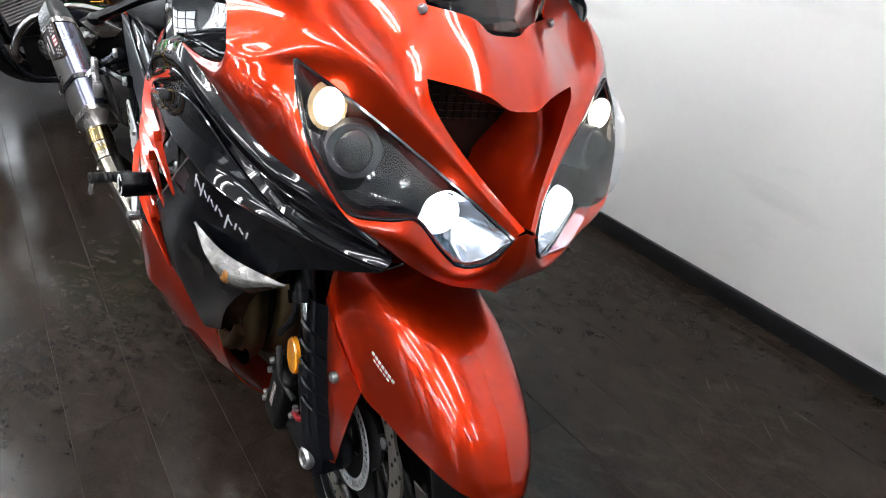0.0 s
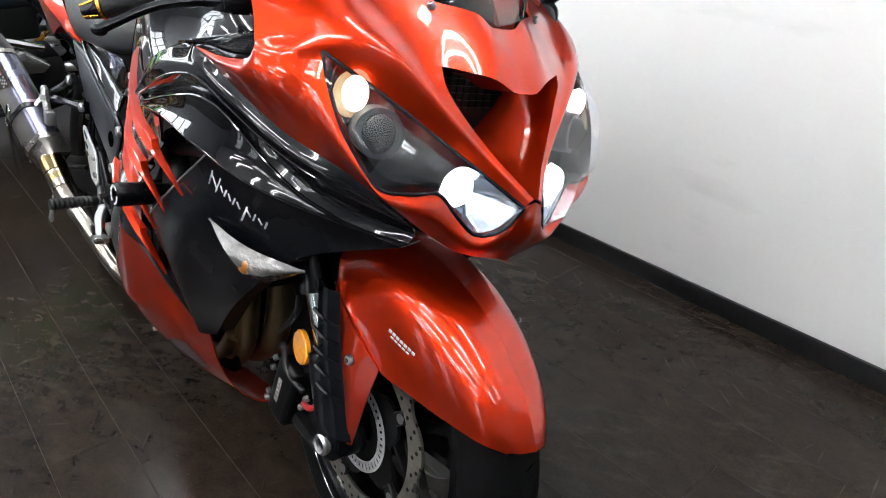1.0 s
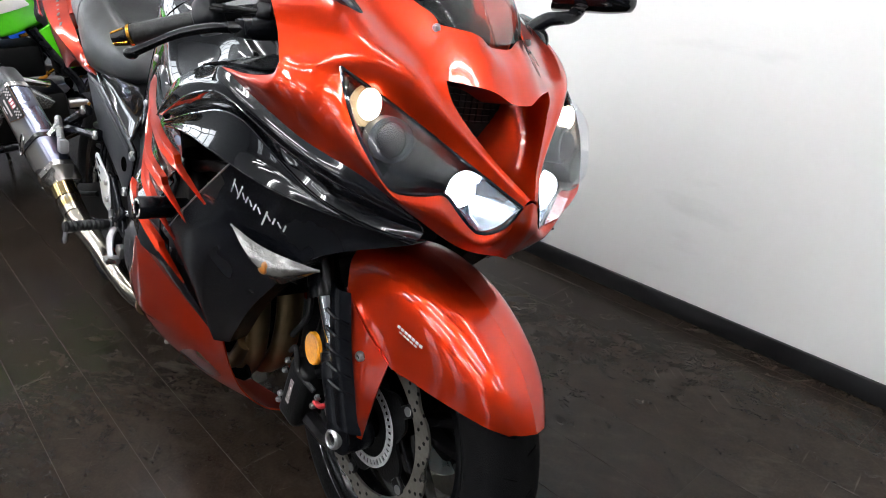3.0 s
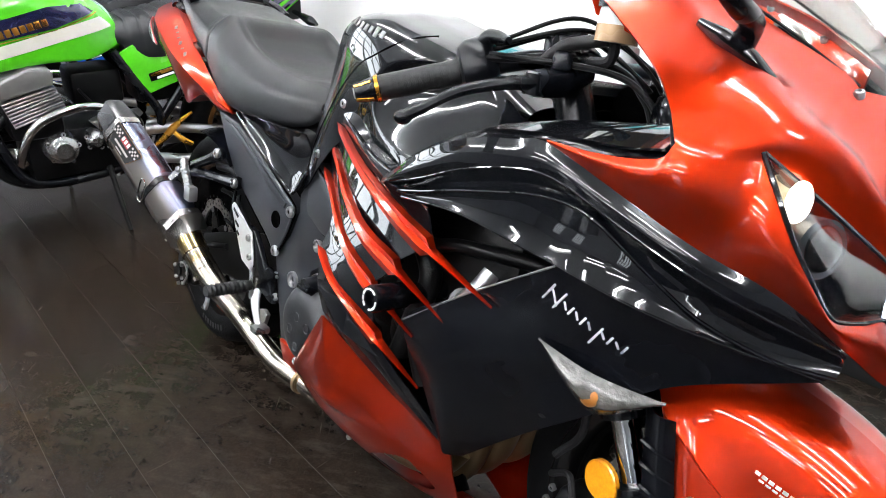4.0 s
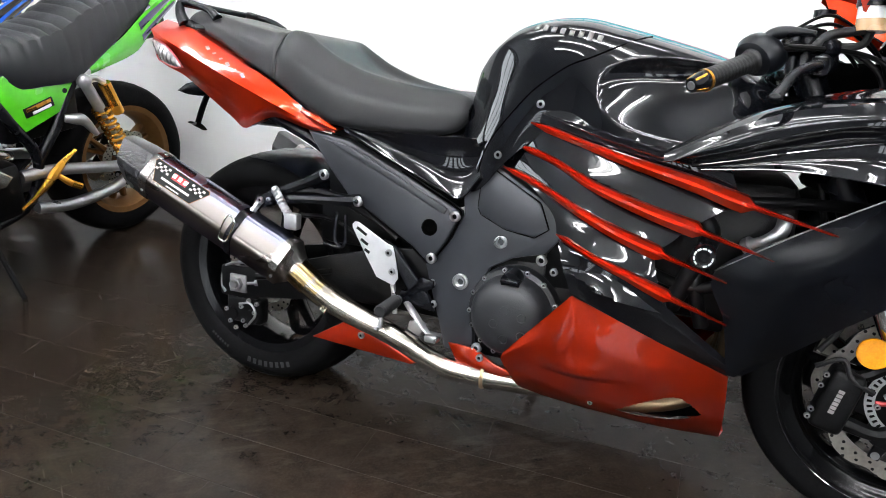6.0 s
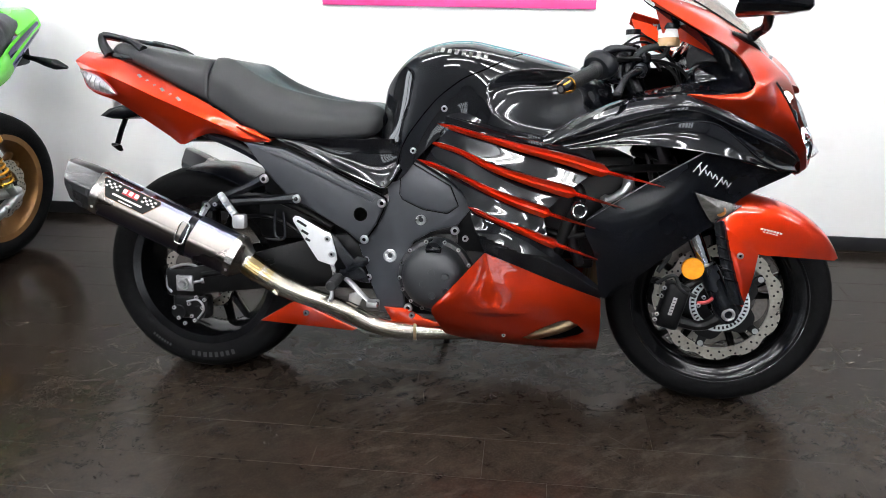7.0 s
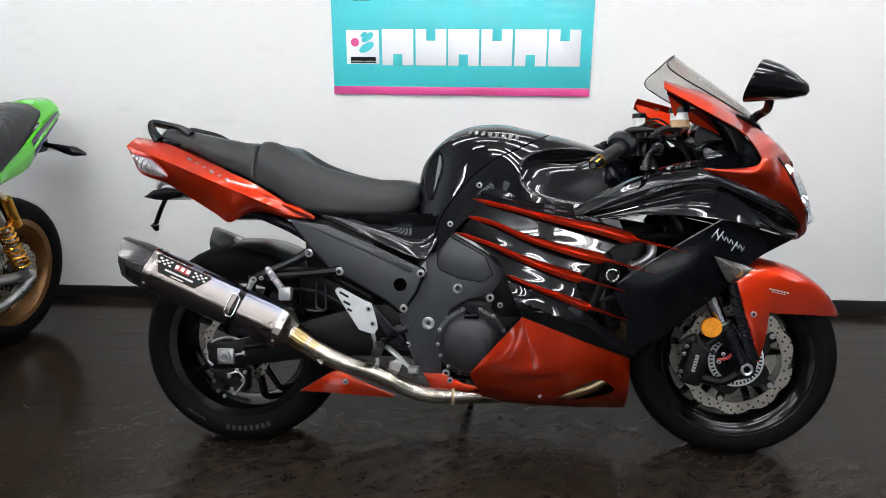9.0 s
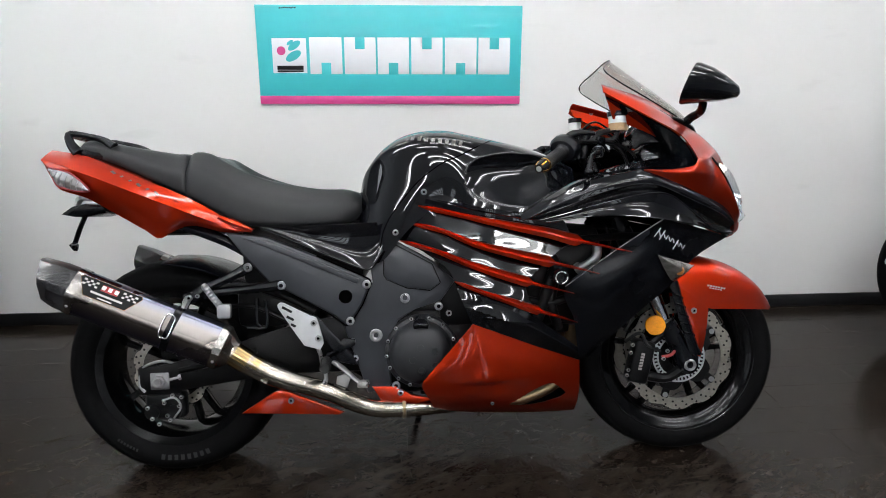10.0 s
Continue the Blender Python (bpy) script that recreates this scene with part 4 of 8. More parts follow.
def headlight(s):
    """One headlight unit; s is -1 for the right, 1 for the left."""
    f = lambda p: Vector((p[0], p[1] * (-s), p[2]))
    bm = B()
    up = curve(HL_UP, 26)
    out = curve(HL_OUT, 26)
    back = Vector((-0.055, 0.016, -0.004))
    grid = []
    for a, b in zip(up, out):
        grid.append([a, a + back * 0.8, (a + b) / 2 + back, b + back * 0.8, b])
    skin(bm, [[f(p) for p in r] for r in grid], 0.002, (1, s * 0.3, 0))
    house = part("headlight", bm, M_GLOSS, bike, "lit twin headlight behind a clear lens")
    bm = B()
    grid = []
    for a, b in zip(up, out):
        k = min(1.0, (a - b).length / 0.05)
        m1 = a.lerp(b, 0.35) + Vector((0.016, -0.012, 0)) * k
        m2 = a.lerp(b, 0.70) + Vector((0.018, -0.022, 0)) * k
        grid.append([f(p + Vector((0.0006, -0.0006, 0))) for p in curve([a, m1, m2, b], 10)])
    skin(bm, grid, 0.0015, (1, s * 0.3, 0))
    ob = part("clear_lens", bm, M_LENS, house, "clear plastic headlight lens")
    ob.visible_shadow = False
    bm = B()
    tube(bm, [f(p) for p in HL_OUT], 0.0028, 6, 60)
    tube(bm, [f(p) for p in HL_UP], 0.0028, 6, 30)
    part("lens_seal", bm, M_GLOSS, house)
    # high-beam projector
    c = f((1.568, -0.162, 0.792))
    d = Vector((0.90, s * 0.38, 0.06)).normalized()
    bm = B()
    cyl(bm, c - d * 0.03, c + d * 0.004, 0.030, seg=28)
    part("projector_ring", bm, M_FRAME, house)
    bm = B()
    blob(bm, c + d * 0.001, 0.0245, (0.75, 0.9, 1))
    part("projector_lens", bm, M_GLOSS, house, "dark unlit projector lens")
    # low-beam bowl and lamp
    c = f((1.640, -0.070, 0.722))
    bm = B()
    grid = []
    rim_pts = [(1.627, -0.104, 0.733), (1.641, -0.080, 0.703), (1.652, -0.057, 0.687), (1.670, -0.036, 0.699), (1.678, -0.020, 0.726), (1.655, -0.040, 0.747), (1.632, -0.070, 0.765), (1.624, -0.092, 0.755), (1.627, -0.104, 0.733)]
    ring = [f(p) for p in curve(rim_pts, 36)]
    cc = f((1.605, -0.050, 0.728))
    for p in ring:
        grid.append([p + Vector((-0.004, 0, 0)), p.lerp(cc, 0.35) + Vector((-0.012, 0, 0)), p.lerp(cc, 0.75), p.lerp(cc, 0.97)])
    skin(bm, grid, 0.001, (0, 0, 0.01))
    part("reflector_bowl", bm, M_BOWL, house, "bright faceted reflector bowl")
    bm = B()
    blob(bm, f((1.625, -0.078, 0.738)), 0.0235, (0.55, 1, 1))
    part("low_beam_lamp", bm, M_LOW, house, "glowing white low-beam lamp")
    bm = B()
    blob(bm, f((1.547, -0.186, 0.833)), 0.0180, (0.6, 0.95, 1.15))
    part("side_light_lamp", bm, M_SIDE, house, "glowing warm side light")
    # ribbed dish behind the side light
    bm = B()
    rows = []
    for k in range(49):
        q = 2 * math.pi * k / 48
        w = 1.0 + 0.035 * (k % 2)
        rows.append([Vector((math.cos(q) * r * w, y, math.sin(q) * r * 1.3 * w)) for r, y in ((0.0205, 0.004), (0.0185, 0.010), (0.014, 0.016), (0.008, 0.020), (0.003, 0.021))])
    sheet(bm, rows, Vector((0, -1, 0)))
    bmesh.ops.transform(bm, matrix=Matrix.Translation(f((1.527, -0.178, 0.828))) @ (-d).to_track_quat("Y", "Z").to_matrix().to_4x4(), verts=bm.verts[:])
    part("side_light_bowl", bm, M_WARMBOWL, house, "ribbed amber-tinted side-light reflector", 20)
    return house


headlight(-1)
headlight(1)


# black side panels under the orange
def black_cowl():
    bm = B()
    b0 = [(0.985, -0.243, 0.720), (1.024, -0.250, 0.748), (1.10, -0.262, 0.791), (1.176, -0.266, 0.821), (1.252, -0.268, 0.834)] + RED_LOW[:5]
    c1 = [(1.020, -0.250, 0.728), (1.10, -0.266, 0.752), (1.17, -0.273, 0.778), (1.230, -0.276, 0.795), (1.297, -0.277, 0.806), (1.345, -0.274, 0.800), (1.389, -0.266, 0.783),
          (1.468, -0.243, 0.750), (1.534, -0.209, 0.724), (1.612, -0.134, 0.690)]
    c2 = [(1.034, -0.250, 0.718), (1.10, -0.258, 0.733), (1.164, -0.264, 0.750), (1.24, -0.270, 0.767), (1.30, -0.273, 0.779), (1.350, -0.272, 0.781), (1.388, -0.265, 0.770), (1.45, -0.241, 0.728),
          (1.50, -0.212, 0.694), (1.56, -0.168, 0.670), (1.610, -0.130, 0.664)]
    b2 = [(1.050, -0.254, 0.713), (1.187, -0.272, 0.726), (1.323, -0.278, 0.717), (1.46, -0.248, 0.692), (1.597, -0.128, 0.656)]
    mid = [p.lerp(q, 0.5) + Vector((0, -0.0045, 0)) for p, q in zip(curve(b0, 10), curve(c1, 10))]
    patch(bm, [b0, mid, c1], 50, 8, 0.003)
    # hollow channel under the shoulder
    mid = [p.lerp(q, 0.55) + Vector((-0.002, 0.013 * min(1.0, 3.0 * (p - q).length / 0.04), 0)) for p, q in zip(curve(c1, 10), curve(c2, 10))]
    patch(bm, [c1, mid, c2], 50, 7, 0.003)
    mid = [p.lerp(q, 0.5) + Vector((0, 0.004, 0)) for p, q in zip(curve(c2, 10), curve(b2, 10))]
    patch(bm, [c2, mid, b2], 50, 6, 0.003)
    # rounded lips of the creases
    tube(bm, [Vector(p) + Vector((0, 0.0012, 0)) for p in c2], 0.0024, 8, 60)
    tube(bm, [Vector(p) + Vector((0, 0.0012, 0)) for p in c1], 0.0020, 8, 60)
    tube(bm, [Vector(p) + Vector((0, 0.0012, 0)) for p in b2], 0.0018, 8, 50)
    # rolled shoulder running in over the tank
    roll = [(0.99, -0.225, 0.742), (1.06, -0.226, 0.785), (1.15, -0.228, 0.826), (1.25, -0.230, 0.850), (1.36, -0.236, 0.852), (1.445, -0.250, 0.853)]
    deck = [(1.04, -0.150, 0.760), (1.12, -0.140, 0.800), (1.20, -0.140, 0.830), (1.30, -0.150, 0.845), (1.40, -0.170, 0.850), (1.46, -0.200, 0.862)]
    patch(bm, [b0[:5] + [(1.306, -0.268, 0.842), (1.38, -0.267, 0.842), (1.445, -0.263, 0.853)], roll, deck], 36, 10, 0.003, (0, -0.5, 1))
    return sides("side_cowl", bm, M_GLOSS, bike, "gloss black side cowl with sharp creases", 30)


black_cowl()


def lower_side():
    bm = B()
    rear = [(1.356, -0.274, 0.712), (1.225, -0.264, 0.630), (1.098, -0.255, 0.542), (1.126, -0.226, 0.446), (1.146, -0.184, 0.334)]
    front = [(1.598, -0.127, 0.655), (1.475, -0.190, 0.603), (1.405, -0.212, 0.538), (1.30, -0.200, 0.448), (1.176, -0.166, 0.332)]
    mid = [p.lerp(q, 0.45) + Vector((0, -0.026 * math.sin(math.pi * (0.25 + 0.6 * i / 10)), 0)) for i, (p, q) in enumerate(zip(curve(rear, 10), curve(front, 10)))]
    patch(bm, [rear, mid, front], 30, 14, 0.003)
    # returned front edge
    patch(bm, [front, [(p.x - 0.02, p.y + 0.045, p.z - 0.004) for p in curve(front, 8)]], 24, 3, 0.002, (0.5, 0, -1))
    # thin pale tube draws the bright line along the rear edge
    edge = B()
    tube(edge, [Vector(p) + Vector((-0.001, -0.001, 0)) for p in rear[:3]], 0.0014, 8, 24)
    sides("panel_edge", edge, M_HEADGREY, bike, "thin pale line along the panel edge")
    return sides("lower_side_panel", bm, M_SATIN, bike, "satin black side panel with a silver script mark", 40)


side_panel = lower_side()


def scoop_panel():
    bm = B()
    a = [(0.712, -0.146, 0.792), (0.668, -0.130, 0.730), (0.660, -0.128, 0.676), (0.725, -0.150, 0.640), (0.790, -0.188, 0.592), (0.812, -0.214, 0.545), (0.846, -0.226, 0.470)]
    b = [(1.100, -0.246, 0.712), (1.112, -0.246, 0.665), (1.055, -0.240, 0.615), (1.020, -0.236, 0.580), (0.995, -0.234, 0.550), (1.010, -0.230, 0.490), (1.035, -0.222, 0.440)]
    rows = []
    for p, q in zip(curve(a, 90), curve(b, 90)):
        m = p.lerp(q, 0.5) + Vector((0, -0.014, 0))
        rows.append(curve([p, m, q], 30))
    # each band between two fins leans outwards towards its foot
    for row in rows:
        for p in row:
            zs = [z - (p.x - x) * k for x, z, k in ((0.714, 0.767, 0.247), (0.688, 0.720, 0.293), (0.660, 0.673, 0.326), (0.806, 0.562, 0.366))]
            for hi, lo in zip(zs, zs[1:] + [zs[-1] - 0.06]):
                if lo < p.z <= hi:
                    u = (hi - p.z) / (hi - lo)
                    p.y += 0.006 - 0.016 * u * (1.25 - 0.25 * u) * min(1.0, (p.x - 0.66) / 0.12)
    skin(bm, rows, 0.003)
    # upper blend towards the tank
    patch(bm, [[(0.712, -0.146, 0.792), (0.80, -0.178, 0.768), (0.905, -0.214, 0.742), (1.0, -0.240, 0.724), (1.10, -0.248, 0.712)],
               [(0.760, -0.140, 0.850), (0.84, -0.165, 0.775), (0.920, -0.190, 0.752), (1.0, -0.215, 0.742), (1.06, -0.225, 0.752)]], 24, 5, 0.003)
    sides("scoop_panel", bm, M_GLOSS, bike, "gloss black ribbed side panel")
    bm = B()
    top = [(0.812, -0.220, 0.540), (0.90, -0.238, 0.512), (1.0, -0.236, 0.472), (1.06, -0.222, 0.430), (1.150, -0.190, 0.360)]
    low = [(0.848, -0.226, 0.452), (0.91, -0.220, 0.424), (1.0, -0.205, 0.386), (1.07, -0.188, 0.356), (1.150, -0.168, 0.326)]
    mid = [p.lerp(q, 0.45) + Vector((0, -0.008, 0)) for p, q in zip(curve(top, 6), curve(low, 6))]
    patch(bm, [top, mid, low], 24, 8, 0.003)
    sides("lower_strip", bm, M_GLOSS, bike, "gloss black strip above the belly pan")


scoop_panel()


def strake(path, w_mid, cut):
    """A long orange fin: thick blade up to the cut, then a thin tapering point."""
    bm = B()
    line = curve(path, 40)
    rings = []
    for i, p in enumerate(line):
        u = i / 40
        d = (line[min(i + 1, 40)] - line[max(i - 1, 0)]).normalized()
        up = Vector((0, 0, 1)) - d * d.z
        up.normalize()
        if u < cut:
            v = u / cut
            h = 0.002 + 0.95 * w_mid * (0.42 + 0.58 * max(0, (v - 0.30) / 0.70)) * min(1, v / 0.10)
            dep = 0.009 * min(1, v / 0.1)
        else:
            v = (u - cut) / (1 - cut)
            h = (0.0105 if v > 0.05 else w_mid) * (1 - 0.8 * v) + 0.0005
            dep = 0.008 * (1 - v) + 0.002
        rings.append([p + up * h * 0.5 + Vector((0, dep, 0)), p + up * h * 0.42 + Vector((0, -dep * 0.2, 0)), p + up * h * 0.08 + Vector((0, 0.002, 0)),
                      p - up * h * 0.1 + Vector((0, -dep * 0.55, 0)), p - up * h * 0.5 + Vector((0, -dep * 0.1, 0)), p - up * h * 0.5 + Vector((0, dep, 0))])
    loft(bm, rings)
    bmesh.ops.recalc_face_normals(bm, faces=bm.faces[:])
    return part("strake", bm, M_RED, bike, "slim orange fin across the side panel", 30)


STRAKES = [
    ([(0.714, -0.152, 0.767), (0.80, -0.187, 0.745), (0.916, -0.228, 0.716), (1.05, -0.262, 0.686), (1.126, -0.266, 0.664), (1.272, -0.272, 0.629)], 0.032, 0.74),
    ([(0.688, -0.140, 0.720), (0.775, -0.180, 0.698), (0.865, -0.216, 0.660), (0.965, -0.250, 0.632), (1.063, -0.258, 0.607), (1.187, -0.264, 0.574)], 0.030, 0.74),
    ([(0.660, -0.136, 0.673), (0.758, -0.176, 0.643), (0.847, -0.214, 0.607), (0.925, -0.240, 0.580), (1.010, -0.250, 0.554), (1.120, -0.256, 0.523)], 0.028, 0.74),
    ([(0.806, -0.224, 0.562), (0.887, -0.246, 0.530), (0.950, -0.250, 0.508), (1.012, -0.248, 0.484), (1.132, -0.240, 0.443)], 0.024, 0.66),
]
for path, wd, cut in STRAKES:
    strake(path, wd, cut)
    strake([(x, -y, z) for x, y, z in path], wd, cut)


VENT = [(0.952, 0.206), (0.972, 0.222), (1.000, 0.240), (1.035, 0.258), (1.062, 0.267), (1.078, 0.264), (1.098, 0.250), (1.118, 0.229), (1.10, 0.216), (1.06, 0.206), (1.02, 0.201), (0.98, 0.201)]


def belly():
    bm = B()
    r0 = [(0.716, -0.190, 0.290), (0.760, -0.204, 0.341), (0.800, -0.216, 0.387), (0.842, -0.227, 0.436), (0.852, -0.229, 0.446), (0.866, -0.227, 0.441), (0.95, -0.214, 0.407), (1.05, -0.194, 0.366), (1.152, -0.168, 0.324)]
    r1 = [(0.712, -0.186, 0.272), (0.78, -0.212, 0.312), (0.862, -0.224, 0.335), (0.955, -0.210, 0.315), (1.055, -0.188, 0.290), (1.156, -0.150, 0.262)]
    r2 = [(0.730, -0.168, 0.235), (0.80, -0.186, 0.238), (0.870, -0.190, 0.236), (0.955, -0.180, 0.226), (1.050, -0.162, 0.218), (1.158, -0.120, 0.205)]
    r3 = [(0.745, -0.130, 0.196), (0.80, -0.130, 0.188), (0.870, -0.130, 0.182), (0.955, -0.124, 0.176), (1.050, -0.108, 0.168), (1.158, -0.070, 0.158)]
    r4 = [(0.750, -0.060, 0.172), (0.80, -0.055, 0.162), (0.870, -0.050, 0.155), (0.955, -0.045, 0.148), (1.050, -0.030, 0.140), (1.168, -0.001, 0.130)]
    faces = patch(bm, [r0, r1, r2, r3, r4], 150, 100, 0.003, (0, -1, -0.3))
    # bulge low on the flank
    for v in bm.verts:
        dx, dz = (v.co.x - 0.882) / 0.058, v.co.z - 0.288
        dz /= 0.030 if dz > 0 else 0.009
        if v.co.y < -0.12:
            v.co.y -= 0.009 * math.exp(-dx * dx - dz * dz)
    gone = [f for f in faces if inside(VENT, f.calc_center_median().x, f.calc_center_median().z)]
    bmesh.ops.delete(bm, geom=gone, context="FACES")
    back = [f for f in bm.faces if f.calc_center_median().y < -0.10 and f not in set(faces) and inside(VENT, f.calc_center_median().x, f.calc_center_median().z)]
    bmesh.ops.delete(bm, geom=back, context="FACES")
    mirror(bm)
    pan = part("belly_pan", bm, M_RED, bike, "glossy orange belly pan with a curved vent", 40)
    for s in (-1, 1):
        # added near-black plate behind the opening stands in for the shade inside
        bm = B()
        c = (1.04, 0.23)
        plate(bm, [(c[0] + 1.35 * (x - c[0]), c[1] + 1.5 * (z - c[1])) for x, z in VENT], s * 0.096, s * 0.102, 0.001, 1)
        part("vent_hollow", bm, M_VOID, pan)
        bm = B()
        tube(bm, [(0.94, s * 0.106, 0.196), (1.02, s * 0.110, 0.214), (1.09, s * 0.110, 0.246), (1.13, s * 0.108, 0.30)], 0.017, 10, 16)
        part("vent_pipe", bm, M_HEADER, pan, "browned header behind the vent")
    return pan


belly_pan = belly()
for name, pts, y in (("tail_fin", [(0.209, 0.205), (0.300, 0.262), (0.318, 0.268), (0.334, 0.264), (0.493, 0.196), (0.480, 0.189)], -0.126),
                     ("belly_tail", [(0.574, 0.269), (0.637, 0.268), (0.684, 0.242), (0.750, 0.226), (0.70, 0.216), (0.597, 0.229)], -0.146)):
    bm = B()
    plate(bm, pts, y, y + 0.012, 0.004, 2)
    ob = part(name, bm, M_RED, bike, "small orange lower fin")
bolt(bike, 0.347, -0.128, 0.236, BOLT_M)
bolt(bike, 0.652, -0.148, 0.250, BOLT_M)
q = spot(belly_pan, 0.905, 0.212)[0]
bolt_at = new("bolt", BOLT_S)
bolt_at.parent, bolt_at.location = bike, q


# ---- tank, seats, tail ----
def tank():
    #       x     top    half-width  shoulder z  foot y  foot z
    secs = [(0.548, 0.815, 0.044, 0.800, 0.100, 0.690), (0.562, 0.872, 0.060, 0.838, 0.122, 0.640), (0.592, 0.917, 0.084, 0.876, 0.138, 0.612),
            (0.625, 0.948, 0.106, 0.902, 0.145, 0.630), (0.667, 0.972, 0.127, 0.919, 0.147, 0.682), (0.726, 0.986, 0.148, 0.928, 0.149, 0.735),
            (0.793, 0.987, 0.160, 0.926, 0.158, 0.760), (0.859, 0.974, 0.164, 0.915, 0.178, 0.745), (0.948, 0.953, 0.164, 0.895, 0.198, 0.740),
            (1.027, 0.932, 0.158, 0.872, 0.208, 0.745), (1.095, 0.908, 0.150, 0.850, 0.205, 0.765), (1.150, 0.880, 0.140, 0.828, 0.190, 0.785)]
    key = [[Vector((x, 0, t)), Vector((x, -w * 0.52, t - 0.010)), Vector((x, -w * 0.88, t - (t - s) * 0.45)), Vector((x, -w * 1.02, s)),
            Vector((x, -(w * 1.02 + fy) / 2 - 0.004, (s + fz) / 2)), Vector((x, -fy, fz))] for x, t, w, s, fy, fz in secs]
    cols = [curve([k[j] for k in key], 150) for j in range(6)]
    grid = [curve([c[i] for c in cols], 90) for i in range(151)]
    # knee hollow at the side: an oval with a rolled rim behind and above, open towards the front
    for row in grid:
        for p in row:
            dx, dz = p.x - 1.015, p.z - (0.832 - 0.06 * (p.x - 0.95))
            rho = ((abs(dx) / (0.172 if dx < 0 else 0.34)) ** 2.5 + (abs(dz) / 0.073) ** 2.5) ** 0.4
            if p.y > -0.06 or rho >= 1:
                continue
            f = max(0.0, min(1.0, (1.15 - p.x) / 0.16))
            p.y += 0.046 * (1 - rho ** 1.9) * f * f * (3 - 2 * f) * (0.30 + 0.70 * min(1.0, (dz + 0.073) / 0.135))
    bm = B()
    skin(bm, grid, 0.003, (0, -1, 0.6))
    mirror(bm)
    bmesh.ops.remove_doubles(bm, verts=bm.verts[:], dist=0.0003)
    t = part("fuel_tank", bm, M_GLOSS, bike, "gloss black fuel tank with hollowed sides", 60)
    # seam between tank and its side cover
    bm = B()
    pts = [(0.922, 0.938), (0.905, 0.930), (0.868, 0.913), (0.826, 0.893), (0.785, 0.877), (0.748, 0.853), (0.713, 0.825), (0.683, 0.792), (0.655, 0.757), (0.633, 0.726), (0.616, 0.690), (0.606, 0.640)]
    hits = [h[0] for h in (spot(t, x, z) for x, z in pts) if h]
    tube(bm, [h + Vector((0, 0.0008, 0)) for h in hits], 0.0020, 6, 110)
    part("seam", bm, M_VOID, t, plain=True)
    # row of raised bars for the lettering on the tank
    mark_row(t, "chrome_bar", [(0.704 + 0.0185 * k, 0.947 - 0.0028 * k, 0.0100, 0.0125 if k not in (0, 6) else 0.018, 12) for k in range(8)], M_DULLMARK, "raised dull silver bar", 0.002)
    # inner side bag of the cover behind the seat front
    bm = B()
    top = [(0.262, -0.132, 0.728), (0.330, -0.139, 0.724), (0.435, -0.143, 0.722), (0.515, -0.145, 0.722), (0.560, -0.146, 0.724), (0.600, -0.148, 0.724)]
    low = [(0.285, -0.142, 0.716), (0.330, -0.148, 0.698), (0.434, -0.150, 0.651), (0.540, -0.150, 0.606), (0.578, -0.150, 0.598), (0.616, -0.148, 0.645)]
    pairs = list(zip(curve(top, 8), curve(low, 8)))
    hollow = [[p.lerp(q, u) + Vector((0, d * min(1.0, (p - q).length / 0.07), 0)) for p, q in pairs] for u, d in ((0.30, 0.010), (0.65, 0.013), (0.90, 0.005))]
    patch(bm, [top] + hollow + [low], 36, 18, 0.003)
    tube(bm, [Vector(p) + Vector((0, 0.001, 0.001)) for p in low], 0.0034, 8, 50)
    sides("side_cover", bm, M_GLOSS, bike, "gloss black side cover below the seat")
    for x, z in ((0.731, 0.799), (0.650, 0.690)):
        hit = spot(t, x, z)
        b = bolt(bike, x, -0.15, z, BOLT_M)
        if hit:
            b.location = hit[0] + Vector((0, 0.001, 0))


tank()


def seat(name, secs, label, material):
    """x, top, bottom, half-width, sag of the middle."""
    key = []
    for x, t, b, w, sag in secs:
        key.append([Vector((x, 0, t - sag)), Vector((x, -w * 0.40, t - sag * 0.95)), Vector((x, -w * 0.58, t - (t - b) * 0.022)), Vector((x, -w * 0.66, t - (t - b) * 0.035)), Vector((x, -w * 0.82, t - (t - b) * 0.19)), Vector((x, -w * 0.98, t - (t - b) * 0.45)), Vector((x, -w, b + 0.01)), Vector((x, -w * 0.93, b))])
    cols = [curve([k[j] for k in key], 60) for j in range(8)]
    grid = [curve([c[i] for c in cols], 30) for i in range(61)]
    bm = B()
    skin(bm, grid, 0.012, (0, -1, 1))
    mirror(bm)
    bmesh.ops.remove_doubles(bm, verts=bm.verts[:], dist=0.0004)
    ob = part(name, bm, material, bike, label, 60)
    return ob


pillion = seat("pillion_seat", [(-0.222, 0.958, 0.940, 0.060, 0), (-0.205, 0.974, 0.928, 0.085, 0), (-0.160, 0.974, 0.918, 0.100, 0), (-0.098, 0.960, 0.898, 0.112, 0), (-0.026, 0.945, 0.862, 0.124, 0),
                      (0.047, 0.932, 0.828, 0.132, 0), (0.080, 0.929, 0.814, 0.136, 0), (0.092, 0.905, 0.810, 0.130, 0)], "black vinyl pillion seat", M_VINYL)
rider = seat("rider_seat", [(0.086, 0.905, 0.812, 0.131, 0), (0.098, 0.934, 0.806, 0.139, 0), (0.142, 0.931, 0.782, 0.146, 0.008), (0.186, 0.906, 0.756, 0.151, 0.020), (0.240, 0.876, 0.730, 0.152, 0.022),
                    (0.320, 0.848, 0.720, 0.148, 0.017), (0.430, 0.826, 0.718, 0.136, 0.008), (0.500, 0.822, 0.722, 0.122, 0), (0.540, 0.812, 0.735, 0.104, 0), (0.556, 0.800, 0.756, 0.088, 0)],
     "black vinyl rider seat with a dished top", M_VINYL)


